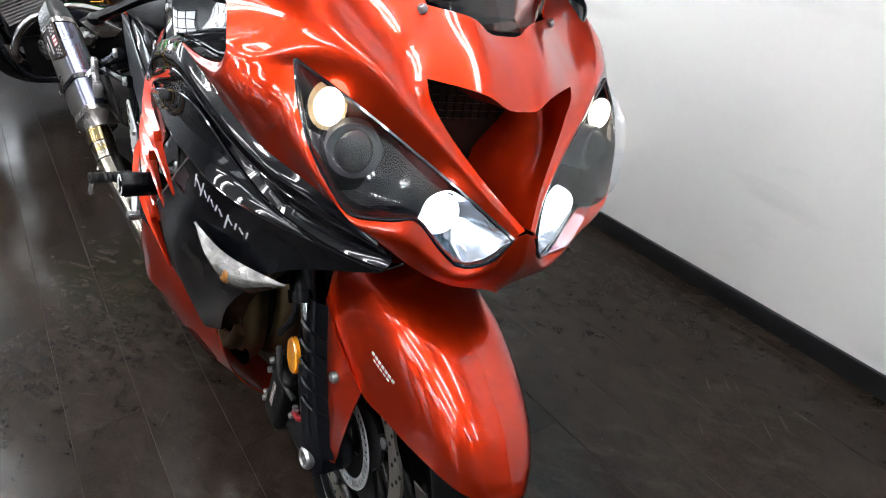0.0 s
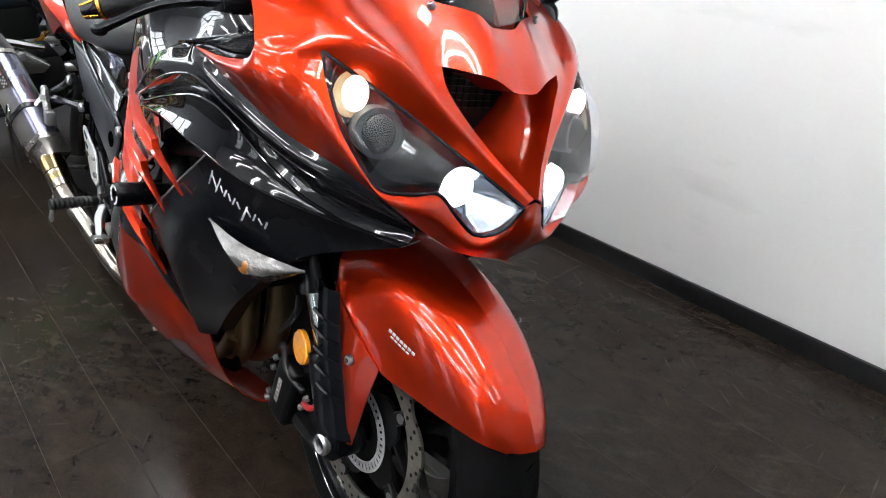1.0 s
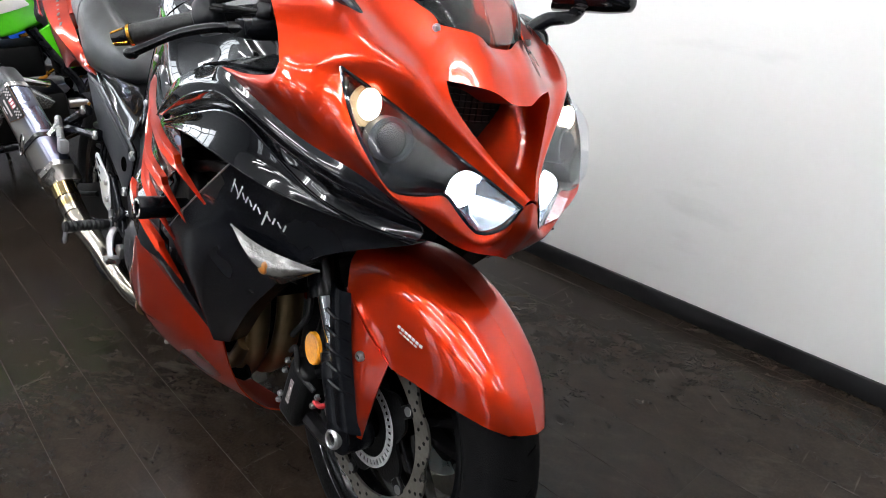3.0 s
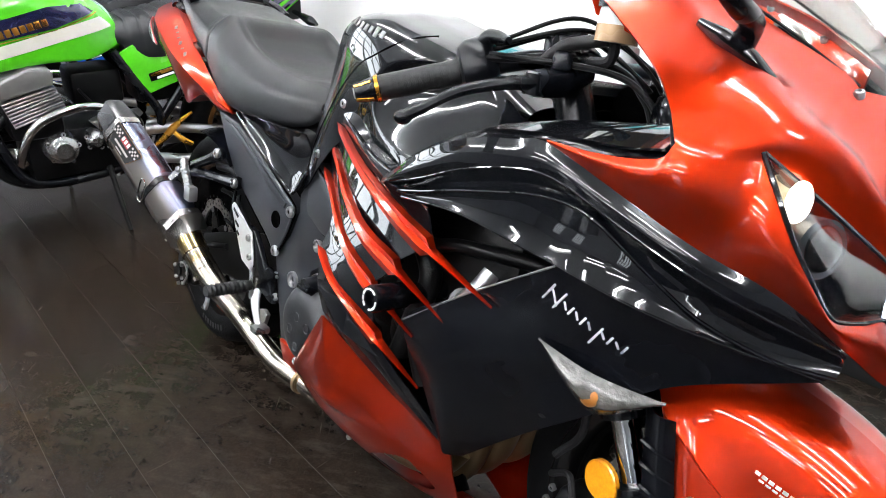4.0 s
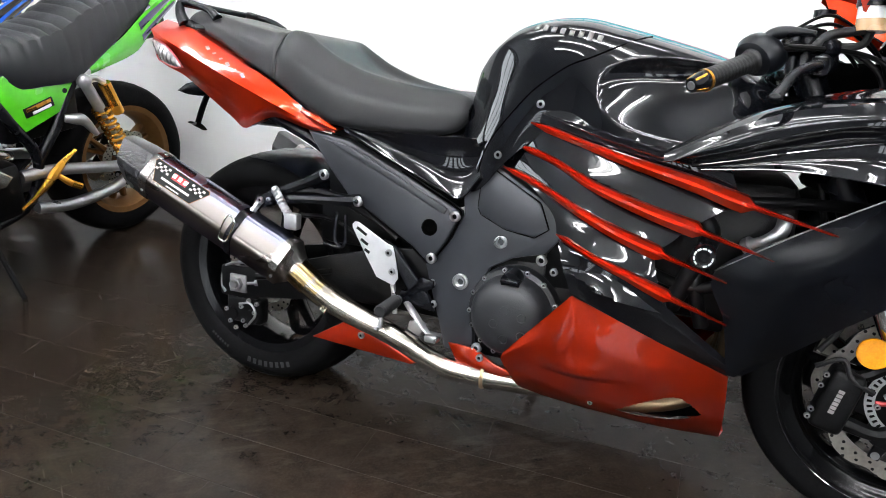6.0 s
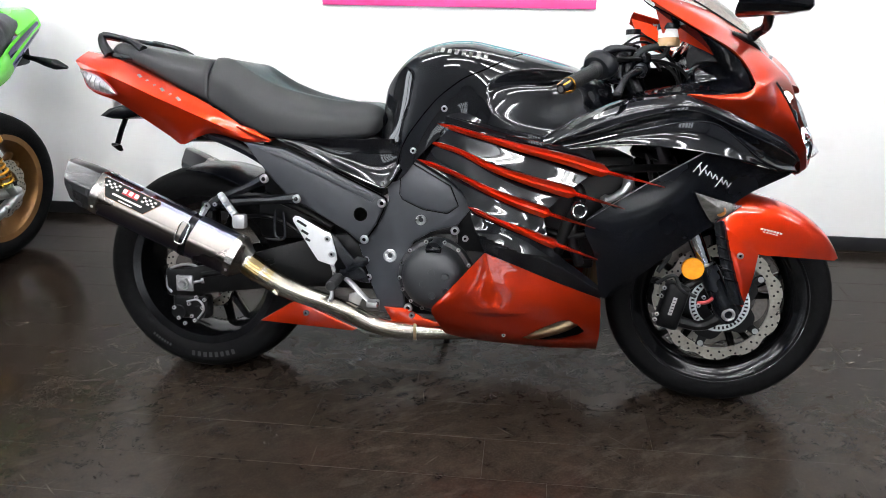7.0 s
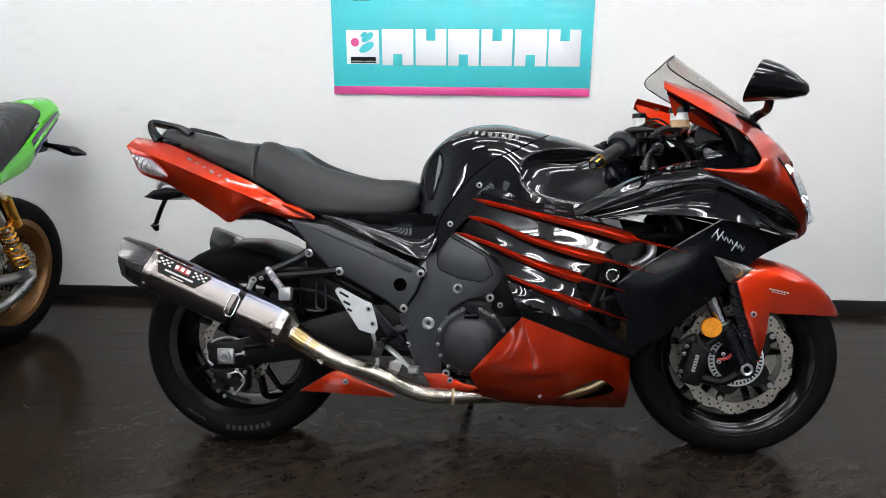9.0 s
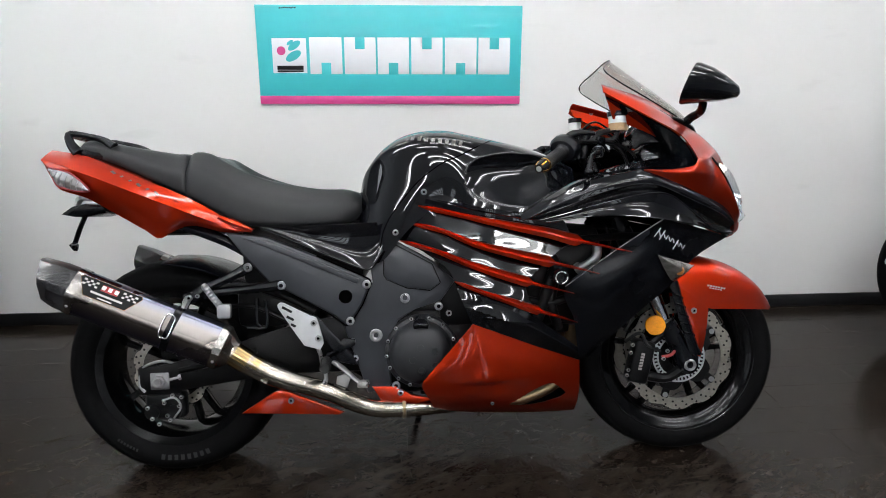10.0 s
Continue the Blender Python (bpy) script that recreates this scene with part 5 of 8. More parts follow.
hits = [h[0] for h in (spot(rider, x, z) for x, z in ((0.110, 0.936), (0.098, 0.915), (0.088, 0.890), (0.080, 0.855), (0.076, 0.826))) if h]
if len(hits) > 2:
    bm = B()
    tube(bm, hits, 0.0022, 6, 30)
    part("stitched_seam", bm, M_DARK, rider, plain=True)


def tail():
    def spread(p, k=1.0):
        """The flanks of the tail swell outwards towards the rear."""
        x, y, z = p
        u = max(0.0, min(1.0, (0.20 - x) / 0.22))
        v = max(0.0, min(1.0, (-0.16 - x) / 0.12))
        return (x - 0.010 * v, y - 0.028 * k * u * u * (3 - 2 * u), z)

    bm = B()
    top = [(-0.276, -0.070, 0.949), (-0.178, -0.104, 0.927), (-0.082, -0.118, 0.886), (0.000, -0.130, 0.850), (0.074, -0.138, 0.817), (0.151, -0.146, 0.775), (0.213, -0.142, 0.734), (0.258, -0.138, 0.715)]
    crease = [(-0.284, -0.094, 0.920), (-0.204, -0.132, 0.892), (-0.132, -0.146, 0.864), (-0.024, -0.154, 0.819), (0.076, -0.156, 0.776), (0.140, -0.155, 0.748), (0.200, -0.148, 0.724), (0.259, -0.138, 0.711)]
    low = [(-0.284, -0.090, 0.915), (-0.258, -0.104, 0.871), (-0.234, -0.112, 0.838), (-0.173, -0.120, 0.815), (-0.138, -0.122, 0.796), (-0.022, -0.124, 0.724), (0.016, -0.124, 0.699), (0.056, -0.128, 0.718), (0.106, -0.134, 0.731), (0.191, -0.142, 0.710), (0.259, -0.136, 0.710)]
    top, crease, low = [spread(p, 0.25) for p in top], [spread(p) for p in crease], [spread(p, 0.9) for p in low]
    patch(bm, [top, [p.lerp(q, 0.5) + Vector((0, -0.002, 0.001)) for p, q in zip(curve(top, 8), curve(crease, 8))], crease], 44, 6, 0.003, (0, -1, 0.5))
    patch(bm, [crease, [p.lerp(q, 0.5) + Vector((0, -0.004, 0)) for p, q in zip(curve(crease, 8), curve(low, 8))], low], 60, 10, 0.003)
    patch(bm, [low, [(p.x, -0.05, p.z + 0.015) for p in curve(low, 10)]], 40, 3, 0.003, (0, 0, -1))
    patch(bm, [top[:4], [(-0.295, 0, 0.955), (-0.22, 0, 0.942), (-0.12, 0, 0.925), (-0.05, 0, 0.905)]], 20, 5, 0.003, (0, 0, 1))
    mirror(bm)
    t = part("tail_cowl", bm, M_RED, bike, "glossy metallic orange tail cowl", 24)
    for s in (-1, 1):
        bm = B()
        up = [(-0.256, -0.112, 0.896), (-0.222, -0.130, 0.888), (-0.190, -0.143, 0.876), (-0.162, -0.146, 0.852), (-0.147, -0.144, 0.833)]
        lo = [(-0.253, -0.113, 0.886), (-0.236, -0.120, 0.850), (-0.210, -0.128, 0.838), (-0.176, -0.134, 0.829), (-0.150, -0.140, 0.829)]
        up, lo = [spread(p) for p in up], [spread(p) for p in lo]
        rows = [[Vector((p.x, -(p.y - 0.004) * s, p.z)) for p in curve([a, a.lerp(b, 0.5) + Vector((-0.002, -0.006, 0)), b], 8)] for a, b in zip(curve(up, 16), curve(lo, 16))]
        skin(bm, rows, 0.002, (-0.4, s, 0))
        lens = part("tail_lamp", bm, M_TAILLENS, t, "clear ribbed tail lamp")
        for k in range(7):
            a, b = rows[2 + 2 * k][1], rows[2 + 2 * k][-2]
            bm = B()
            tube(bm, [a + Vector((0, s * 0.0008, 0)), rows[2 + 2 * k][4] + Vector((0, s * 0.001, 0)), b + Vector((0, s * 0.0008, 0))], 0.0011, 5, 6)
            part("lens_rib", bm, M_ALLOY, lens)
        bm = B()
        tube(bm, [r[0] for r in rows] + [r[-1] for r in rows[::-1]] + [rows[0][0]], 0.0022, 6, 60)
        part("lens_seal", bm, M_REDMARK, lens)
    # bars for the model mark on the flank
    mark_row(t, "silver_bar", [(-0.098 + 0.0235 * k, 0.870 - 0.0118 * k, 0.0150 if k in (0, 3, 5) else 0.0060, 0.0085, 40) for k in range(6)], M_DULLMARK, "small silver bar", 0.0008)
    # orange spear in front of the tail
    bm = B()
    tube(bm, [(0.175, -0.150, 0.752), (0.215, -0.150, 0.735), (0.262, -0.142, 0.715)], [0.006, 0.011, 0.003], 8, 12)
    part("tail_spear", bm, M_RED, t)
    # grab rail
    bm = B()
    for s in (-1, 1):
        tube(bm, [(-0.205, s * 0.100, 0.935), (-0.228, s * 0.092, 0.962), (-0.238, s * 0.080, 0.990), (-0.205, s * 0.075, 0.988), (-0.150, s * 0.082, 0.974), (-0.115, s * 0.090, 0.952)], [0.016, 0.012, 0.009, 0.008, 0.009, 0.013], 10, 30)
        tube(bm, [(-0.195, s * 0.098, 0.936), (-0.18, s * 0.096, 0.930), (-0.12, s * 0.095, 0.925)], [0.014, 0.012, 0.008], 8, 10)
    tube(bm, [(-0.238, -0.080, 0.990), (-0.252, 0, 0.992), (-0.238, 0.080, 0.990)], 0.009, 10, 12)
    part("grab_rail", bm, M_SATIN, bike, "black pillion grab rail")
    # tail tidy, plate lamp and bracket
    bm = B()
    plate(bm, [(-0.294, 0.772), (-0.262, 0.794), (-0.225, 0.802), (-0.120, 0.790), (-0.170, 0.775), (-0.226, 0.763), (-0.258, 0.764)], -0.05, 0.05, 0.006)
    tube(bm, [(-0.262, 0, 0.775), (-0.282, 0, 0.735), (-0.302, 0, 0.684)], 0.006, 8, 10)
    tube(bm, [(-0.328, 0.03, 0.664), (-0.304, 0, 0.682), (-0.276, -0.03, 0.690)], [0.006, 0.011, 0.006], 6, 8, 0.5)
    part("tail_bracket", bm, M_SATIN, bike, "black plate bracket under the tail")
    bm = B()
    tube(bm, [(-0.262, -0.03, 0.800), (-0.238, -0.04, 0.820), (-0.205, -0.03, 0.812)], [0.006, 0.012, 0.006], 8, 10)
    part("plate_lamp", bm, M_WHITE, bike, "small white plate lamp")


tail()


# ---- frame, engine, exhaust ----
def chassis():
    bm = B()
    plate(bm, [(0.188, 0.709), (0.297, 0.694), (0.432, 0.636), (0.554, 0.578), (0.574, 0.566), (0.577, 0.556), (0.551, 0.498), (0.516, 0.446), (0.504, 0.446), (0.470, 0.474), (0.355, 0.540), (0.300, 0.572), (0.245, 0.632)],
          -0.143, -0.110, 0.006, 3)
    cover = part("frame_cover", bm, M_FRAME, bike, "satin dark grey frame cover")
    bm = B()
    plate(bm, [(0.230, 0.694), (0.300, 0.682), (0.432, 0.624), (0.548, 0.570), (0.540, 0.556), (0.430, 0.606), (0.300, 0.664)], -0.147, -0.140, 0.003, 2)
    part("cover_ridge", bm, M_FRAME, cover)
    # near-black disc on the cover paints the dark depth of a hole
    bm = B()
    lathe(bm, [(0.0001, 0.0), (0.0185, 0.0), (0.0195, 0.004)], 28, (0.508, -0.1445, 0.523))
    part("cover_hole", bm, M_VOID, cover)
    bm = B()
    plate(bm, [(0.578, 0.596), (0.600, 0.622), (0.621, 0.660), (0.640, 0.676), (0.75, 0.612), (0.812, 0.556), (0.770, 0.500), (0.700, 0.480), (0.650, 0.450), (0.632, 0.410), (0.620, 0.340), (0.628, 0.272),
               (0.600, 0.250), (0.560, 0.250), (0.545, 0.300), (0.512, 0.400), (0.500, 0.440), (0.555, 0.500), (0.582, 0.560)], -0.133, -0.085, 0.005, 2)
    main = part("main_frame", bm, M_FRAME, bike, "satin dark grey alloy main frame")
    bm = B()
    plate(bm, [(0.634, 0.668), (0.748, 0.604), (0.770, 0.552), (0.742, 0.532), (0.677, 0.541), (0.622, 0.566), (0.614, 0.580), (0.618, 0.650), (0.624, 0.664)], -0.138, -0.130, 0.003, 2)
    part("frame_panel", bm, M_FRAME, main)
    for line, y in (([(0.634, 0.668), (0.748, 0.604), (0.770, 0.552), (0.742, 0.532), (0.677, 0.541), (0.622, 0.566), (0.614, 0.580), (0.618, 0.650), (0.624, 0.664), (0.634, 0.668)], -0.1335),
                    ([(0.432, 0.638), (0.554, 0.580), (0.576, 0.568), (0.579, 0.556), (0.553, 0.497), (0.517, 0.444), (0.503, 0.443), (0.470, 0.471), (0.355, 0.537)], -0.139)):
        bm = B()
        for (x0, z0), (x1, z1) in zip(line, line[1:]):
            cyl(bm, (x0, y, z0), (x1, y, z1), 0.0024, seg=6)
        part("seam", bm, M_VOID, main)
    for x, z, r in ((0.588, 0.411, 0.018), (0.671, 0.512, 0.014)):
        bm = B()
        lathe(bm, [(0.006, 0.006), (0.007, -0.004), (r * 0.62, -0.006), (r * 0.66, -0.002), (r * 0.8, -0.002), (r * 0.85, -0.007), (r, -0.006), (r, 0.006)], 28, (x, -0.133, z))
        part("pivot_plug", bm, M_ALLOY, main, "ringed alloy pivot plug")
    for x, y, z, me in ((0.567, -0.145, 0.555, BOLT_L), (0.519, -0.145, 0.455, BOLT_L), (0.338, -0.162, 0.562, BOLT_L), (0.252, -0.168, 0.614, BOLT_L),
                        (0.523, -0.140, 0.398, BOLT_M), (0.530, -0.140, 0.350, BOLT_M)):
        bolt(bike, x, y, z, me)
    # subframe rails under the tail
    for s in (-1, 1):
        bm = B()
        tube(bm, [(0.255, s * 0.105, 0.640), (0.18, s * 0.105, 0.685), (0.06, s * 0.105, 0.735), (-0.10, s * 0.09, 0.790)], 0.015, 8, 14)
        part("subframe_rail", bm, M_SATIN, bike)
    bm = B()
    box(bm, (-0.16, -0.09, 0.77), (0.50, 0.09, 0.81), 0.02)
    box(bm, (-0.02, -0.10, 0.705), (0.25, 0.10, 0.80), 0.02)
    box(bm, (0.22, -0.105, 0.56), (0.56, 0.105, 0.73), 0.02)
    part("inner_tail", bm, M_DARK, bike, "black plastic under-tail")
    # pillion peg hanger
    bm = B()
    tube(bm, [(0.338, -0.152, 0.562), (0.27, -0.160, 0.556), (0.20, -0.168, 0.552), (0.135, -0.175, 0.545)], [0.016, 0.011, 0.011, 0.014], 8, 14)
    tube(bm, [(0.252, -0.157, 0.614), (0.21, -0.165, 0.592), (0.16, -0.172, 0.570), (0.120, -0.176, 0.548)], [0.016, 0.012, 0.012, 0.016], 8, 14)
    tube(bm, [(0.140, -0.176, 0.560), (0.110, -0.180, 0.540), (0.085, -0.185, 0.540)], [0.016, 0.018, 0.012], 8, 10)
    part("peg_hanger", bm, M_SATIN, bike, "black forked pillion peg hanger")
    bm = B()
    tube(bm, [(0.143, -0.202, 0.576), (0.165, -0.204, 0.545), (0.185, -0.204, 0.518)], [0.007] + [0.0082, 0.0108] * 7 + [0.009], 8, 32)
    box(bm, (0.178, -0.214, 0.484), (0.214, -0.190, 0.522), 0.006)
    part("pillion_peg", bm, M_ALLOY, bike, "folded alloy pillion footpeg")
    bolt(bike, 0.105, -0.200, 0.541, BOLT_M)
    bolt(bike, 0.126, -0.198, 0.545, BOLT_S)
    # heel guard
    bm = B()
    plate(bm, [(0.326, 0.499), (0.324, 0.508), (0.331, 0.515), (0.341, 0.514), (0.412, 0.476), (0.428, 0.471), (0.434, 0.455), (0.444, 0.415), (0.446, 0.398), (0.436, 0.381), (0.393, 0.394), (0.357, 0.449)], -0.157, -0.152, 0.0015, 1)
    guard = part("heel_guard", bm, M_BRUSHED, bike, "brushed silver heel guard with slots")
    for x, z, l in ((0.350, 0.495, 0.030), (0.358, 0.471, 0.022), (0.366, 0.451, 0.015)):
        bm = B()
        box(bm, (-l / 2, -0.1582, -0.0035), (l / 2, -0.1555, 0.0035), 0.001, m=pose(x, 0, z, 0, 30, 0))
        part("slot", bm, M_DARK, guard)
    for x, z in ((0.421, 0.455), (0.432, 0.413)):
        bolt(bike, x, -0.158, z, BOLT_M)
    # footpeg and brake pedal
    bm = B()
    plate(bm, [(0.400, 0.480), (0.430, 0.470), (0.520, 0.370), (0.535, 0.335), (0.520, 0.335), (0.460, 0.350), (0.440, 0.330), (0.452, 0.372), (0.470, 0.372)], -0.150, -0.135, 0.004)
    plate(bm, [(0.500, 0.410), (0.530, 0.404), (0.530, 0.388), (0.470, 0.352), (0.455, 0.362)], -0.150, -0.136, 0.004)
    part("footpeg_hanger", bm, M_SATIN, bike, "black rider footpeg hanger")
    bm = B()
    tube(bm, [(0.452, -0.160, 0.352), (0.463, -0.268, 0.352)], [0.011, 0.012] + [0.0128, 0.0150] * 9 + [0.012], 12, 40)
    part("footpeg", bm, M_GRIP, bike, "black rubber rider footpeg")
    bm = B()
    tube(bm, [(0.463, -0.262, 0.345), (0.465, -0.265, 0.325), (0.458, -0.266, 0.312)], [0.005, 0.005, 0.007], 8, 8)
    part("peg_feeler", bm, M_ALLOY, bike)
    bm = B()
    tube(bm, [(0.470, -0.150, 0.345), (0.500, -0.170, 0.328), (0.535, -0.180, 0.298), (0.548, -0.182, 0.290)], [0.009, 0.010, 0.008, 0.007], 8, 16, 0.6)
    box(bm, (0.538, -0.200, 0.280), (0.568, -0.165, 0.296), 0.004)
    part("brake_pedal", bm, M_ALLOY, bike, "alloy brake pedal")
    bm = B()
    plate(bm, [(0.478, 0.302), (0.500, 0.310), (0.518, 0.302), (0.505, 0.270), (0.475, 0.282)], -0.150, -0.138, 0.003)
    tube(bm, [(0.430, -0.148, 0.385), (0.438, -0.150, 0.352), (0.442, -0.150, 0.315)], 0.006, 8, 8)
    part("pedal_bracket", bm, M_ALLOY, bike)
    # swingarm
    bm = B()
    rings = []
    for x, z, h, y in ((-0.045, 0.312, 0.030, 0.118), (0.03, 0.316, 0.040, 0.120), (0.12, 0.332, 0.044, 0.118), (0.25, 0.360, 0.056, 0.112), (0.40, 0.390, 0.066, 0.104), (0.56, 0.410, 0.060, 0.100)):
        rings.append([Vector((x, -y + a * 0.017, z + b * h)) for a, b in ((-1, -0.6), (-0.6, -1), (0.6, -1), (1, -0.6), (1, 0.6), (0.6, 1), (-0.6, 1), (-1, 0.6))])
    loft(bm, rings)
    bmesh.ops.recalc_face_normals(bm, faces=bm.faces[:])
    mirror(bm)
    box(bm, (0.30, -0.10, 0.30), (0.56, 0.10, 0.42), 0.02)
    part("swingarm", bm, M_DARK, bike, "dark cast alloy swingarm")
    bm = B()
    box(bm, (-0.065, -0.134, 0.268), (0.050, -0.116, 0.350), 0.010, 2)
    tube(bm, [(0.05, -0.134, 0.335), (0.14, -0.136, 0.352), (0.26, -0.130, 0.382)], [0.010, 0.008, 0.008], 8, 16)
    part("axle_carrier", bm, M_DARK, bike, "black axle carrier with a hose along it")
    bm = B()
    box(bm, (-0.028, -0.142, 0.286), (0.022, -0.130, 0.332), 0.003)
    cyl(bm, (0.022, -0.136, 0.312), (0.052, -0.134, 0.318), 0.0042, seg=10)
    cyl(bm, (0.046, -0.1345, 0.317), (0.053, -0.134, 0.3185), 0.0085, seg=6)
    part("axle_block", bm, M_ALLOY, bike, "alloy axle block with its adjuster screw")
    bm = B()
    cyl(bm, (-0.003, -0.153, 0.309), (-0.003, -0.140, 0.309), 0.0175, seg=6)
    lathe(bm, [(0.005, -0.012), (0.0105, -0.013), (0.0115, -0.010), (0.0115, 0.004)], 20, (-0.003, -0.148, 0.309))
    part("axle_nut", bm, M_BOLT, bike, "zinc hexagon axle nut")
    bm = B()
    box(bm, (-0.050, -0.128, 0.200), (0.058, -0.088, 0.272), 0.012, 3)
    cyl(bm, (-0.03, -0.135, 0.222), (-0.03, -0.10, 0.222), 0.020, seg=14)
    cyl(bm, (0.03, -0.135, 0.222), (0.03, -0.10, 0.222), 0.020, seg=14)
    part("rear_caliper", bm, M_DARK, bike, "black rear brake caliper")
    for x, z in ((0.005, 0.248), (0.045, 0.238), (-0.04, 0.235), (0.012, 0.212), (0.020, 0.200), (0.028, 0.268), (0.052, 0.262), (-0.028, 0.205), (-0.010, 0.190)):
        bolt(bike, x, -0.137, z, BOLT_S)
    bm = B()
    tube(bm, [(-0.045, -0.135, 0.280), (-0.060, -0.130, 0.30), (-0.050, -0.128, 0.345), (0.0, -0.128, 0.362), (0.04, -0.126, 0.352)], 0.004, 8, 24)
    tube(bm, [(0.00, -0.138, 0.255), (0.035, -0.140, 0.262), (0.05, -0.138, 0.235), (0.03, -0.138, 0.205)], 0.003, 6, 20)
    part("brake_hose", bm, M_ALLOY, bike, "braided brake hose")
    bm = B()
    tube(bm, [(0.262, -0.120, 0.525), (0.262, -0.125, 0.460), (0.275, -0.125, 0.445)], 0.0045, 8, 16)
    tube(bm, [(0.285, -0.120, 0.520), (0.290, -0.125, 0.455), (0.275, -0.126, 0.442), (0.235, -0.128, 0.445)], 0.0045, 8, 16)
    part("chain_guide", bm, M_SATIN, bike, "bent wire hose guide")
    # shock linkage and clutter in the gap behind the engine
    bm = B()
    cyl(bm, (0.36, -0.03, 0.62), (0.43, -0.02, 0.40), 0.035, seg=16)
    box(bm, (0.20, -0.10, 0.44), (0.40, -0.02, 0.57), 0.02)
    tube(bm, [(0.10, -0.09, 0.55), (0.22, -0.10, 0.56), (0.34, -0.10, 0.52), (0.42, -0.11, 0.48)], 0.010, 8, 20)
    tube(bm, [(0.15, -0.10, 0.50), (0.25, -0.11, 0.50), (0.38, -0.12, 0.44)], 0.006, 8, 16)
    part("rear_shock", bm, M_DARK, bike, "black rear shock and linkage")
    bm = B()
    rows = []
    for i in range(19):
        q = radians(46 + 44 * i / 18)
        rows.append([Vector(((RR + 0.022) * math.cos(q), y, RR + (RR + 0.022 - 1.6 * y * y) * math.sin(q))) for y in (-0.105, -0.07, 0.0, 0.07, 0.105)])
    skin(bm, rows, 0.003, (0, 0, 1))
    part("rear_hugger", bm, M_SATIN, bike, "short black inner mudguard")


chassis()


def engine():
    bm = B()
    box(bm, (0.58, -0.115, 0.235), (0.92, 0.115, 0.48), 0.03)
    part("crankcase", bm, M_DARK, bike, "black crankcase")
    bm = B()
    box(bm, (0.76, -0.125, 0.42), (0.98, 0.125, 0.66), 0.03)
    part("cylinder_block", bm, M_DARK, bike, "black cylinder block")
    bm = B()
    box(bm, (0.70, -0.100, 0.215), (1.10, 0.100, 0.30), 0.03)
    part("oil_sump", bm, M_DARK, bike, "black oil sump")
    bm = B()
    lathe(bm, [(0.0001, -0.193), (0.030, -0.1925), (0.054, -0.189), (0.070, -0.182), (0.081, -0.170), (0.087, -0.154), (0.089, -0.140), (0.099, -0.137), (0.103, -0.128), (0.103, -0.110)], 64, (0.712, 0, 0.360))
    cov = part("clutch_cover", bm, M_CAST, bike, "dark cast clutch cover with round dimples", 30)
    for k in range(5):
        q = radians(90 + 72 * k + 20)
        bm = B()
        lathe(bm, [(0.0001, 0.0022), (0.0075, 0.0012), (0.0092, -0.0016), (0.0105, 0.002)], 16, (0.722 + 0.033 * math.cos(q), -0.1915, 0.350 + 0.033 * math.sin(q)))
        part("dimple", bm, M_CAST, cov)
    bm = B()
    cyl(bm, (0.713, -0.150, 0.446), (0.713, -0.180, 0.440), 0.021, seg=18)
    box(bm, (0.694, -0.190, 0.437), (0.732, -0.172, 0.447), 0.003)
    part("oil_cap", bm, M_SATIN, cov, "black oil filler cap")
    for q in (105, 75, 50, 20, 135, 160, 185, 205, 228, 250, 275, 300):
        a = radians(q)
        bolt(bike, 0.712 + 0.097 * math.cos(a), -0.138, 0.360 + 0.097 * math.sin(a), BOLT_S)
    for x, z, me in ((0.764, 0.487, BOLT_L), (0.792, 0.466, BOLT_M), (0.640, 0.268, BOLT_L)):
        bolt(bike, x, -0.140, z, me)
    # clutter behind the side opening: throttle hoses, water elbow, shadowy covers
    bm = B()
    box(bm, (0.95, -0.170, 0.42), (1.22, 0.170, 0.70), 0.03)
    tube(bm, [(1.02, -0.19, 0.66), (1.08, -0.20, 0.60), (1.06, -0.20, 0.53), (1.03, -0.195, 0.45)], 0.018, 10, 24)
    tube(bm, [(1.08, -0.19, 0.55), (1.07, -0.20, 0.49), (1.09, -0.19, 0.42)], 0.014, 10, 18)
    for y, z in ((-0.176, 0.655), (-0.182, 0.505)):
        tube(bm, [(0.99, y, z), (1.06, y - 0.020, z - 0.012), (1.13, y - 0.022, z + 0.004), (1.22, y + 0.004, z + 0.010), (1.34, y + 0.05, z + 0.010)], 0.011, 10, 28)
    part("radiator_shroud", bm, M_DARK, bike, "black radiator shroud and hoses")
    bm = B()
    tube(bm, [(1.150, -0.200, 0.586), (1.172, -0.214, 0.598), (1.192, -0.216, 0.618), (1.197, -0.200, 0.642)], [0.011, 0.012, 0.013, 0.013], 14, 20)
    cyl(bm, (1.142, -0.195, 0.580), (1.151, -0.201, 0.587), 0.0165, seg=14)
    part("water_elbow", bm, M_ALLOY, bike, "bare alloy coolant elbow")
    # crash slider
    bm = B()
    lathe(bm, [(0.015, -0.14), (0.0155, -0.24), (0.0195, -0.246), (0.0205, -0.300), (0.0185, -0.306), (0.0105, -0.305), (0.0095, -0.296), (0.0001, -0.296)], 28, (1.077, 0, 0.571))
    sl = part("crash_slider", bm, M_SATIN, bike, "black crash slider with a marked end ring")
    bm = B()
    for k in range(11):
        q = 2 * math.pi * k / 11
        if k in (2, 6):
            continue
        box(bm, (-0.0034, -0.3068, 0.0135), (0.0034, -0.303, 0.0165), 0, m=pose(1.077, 0, 0.571) @ Matrix.Rotation(q, 4, "Y"))
    part("ring_mark", bm, M_WHITE, sl)["kind"] = "stuff"
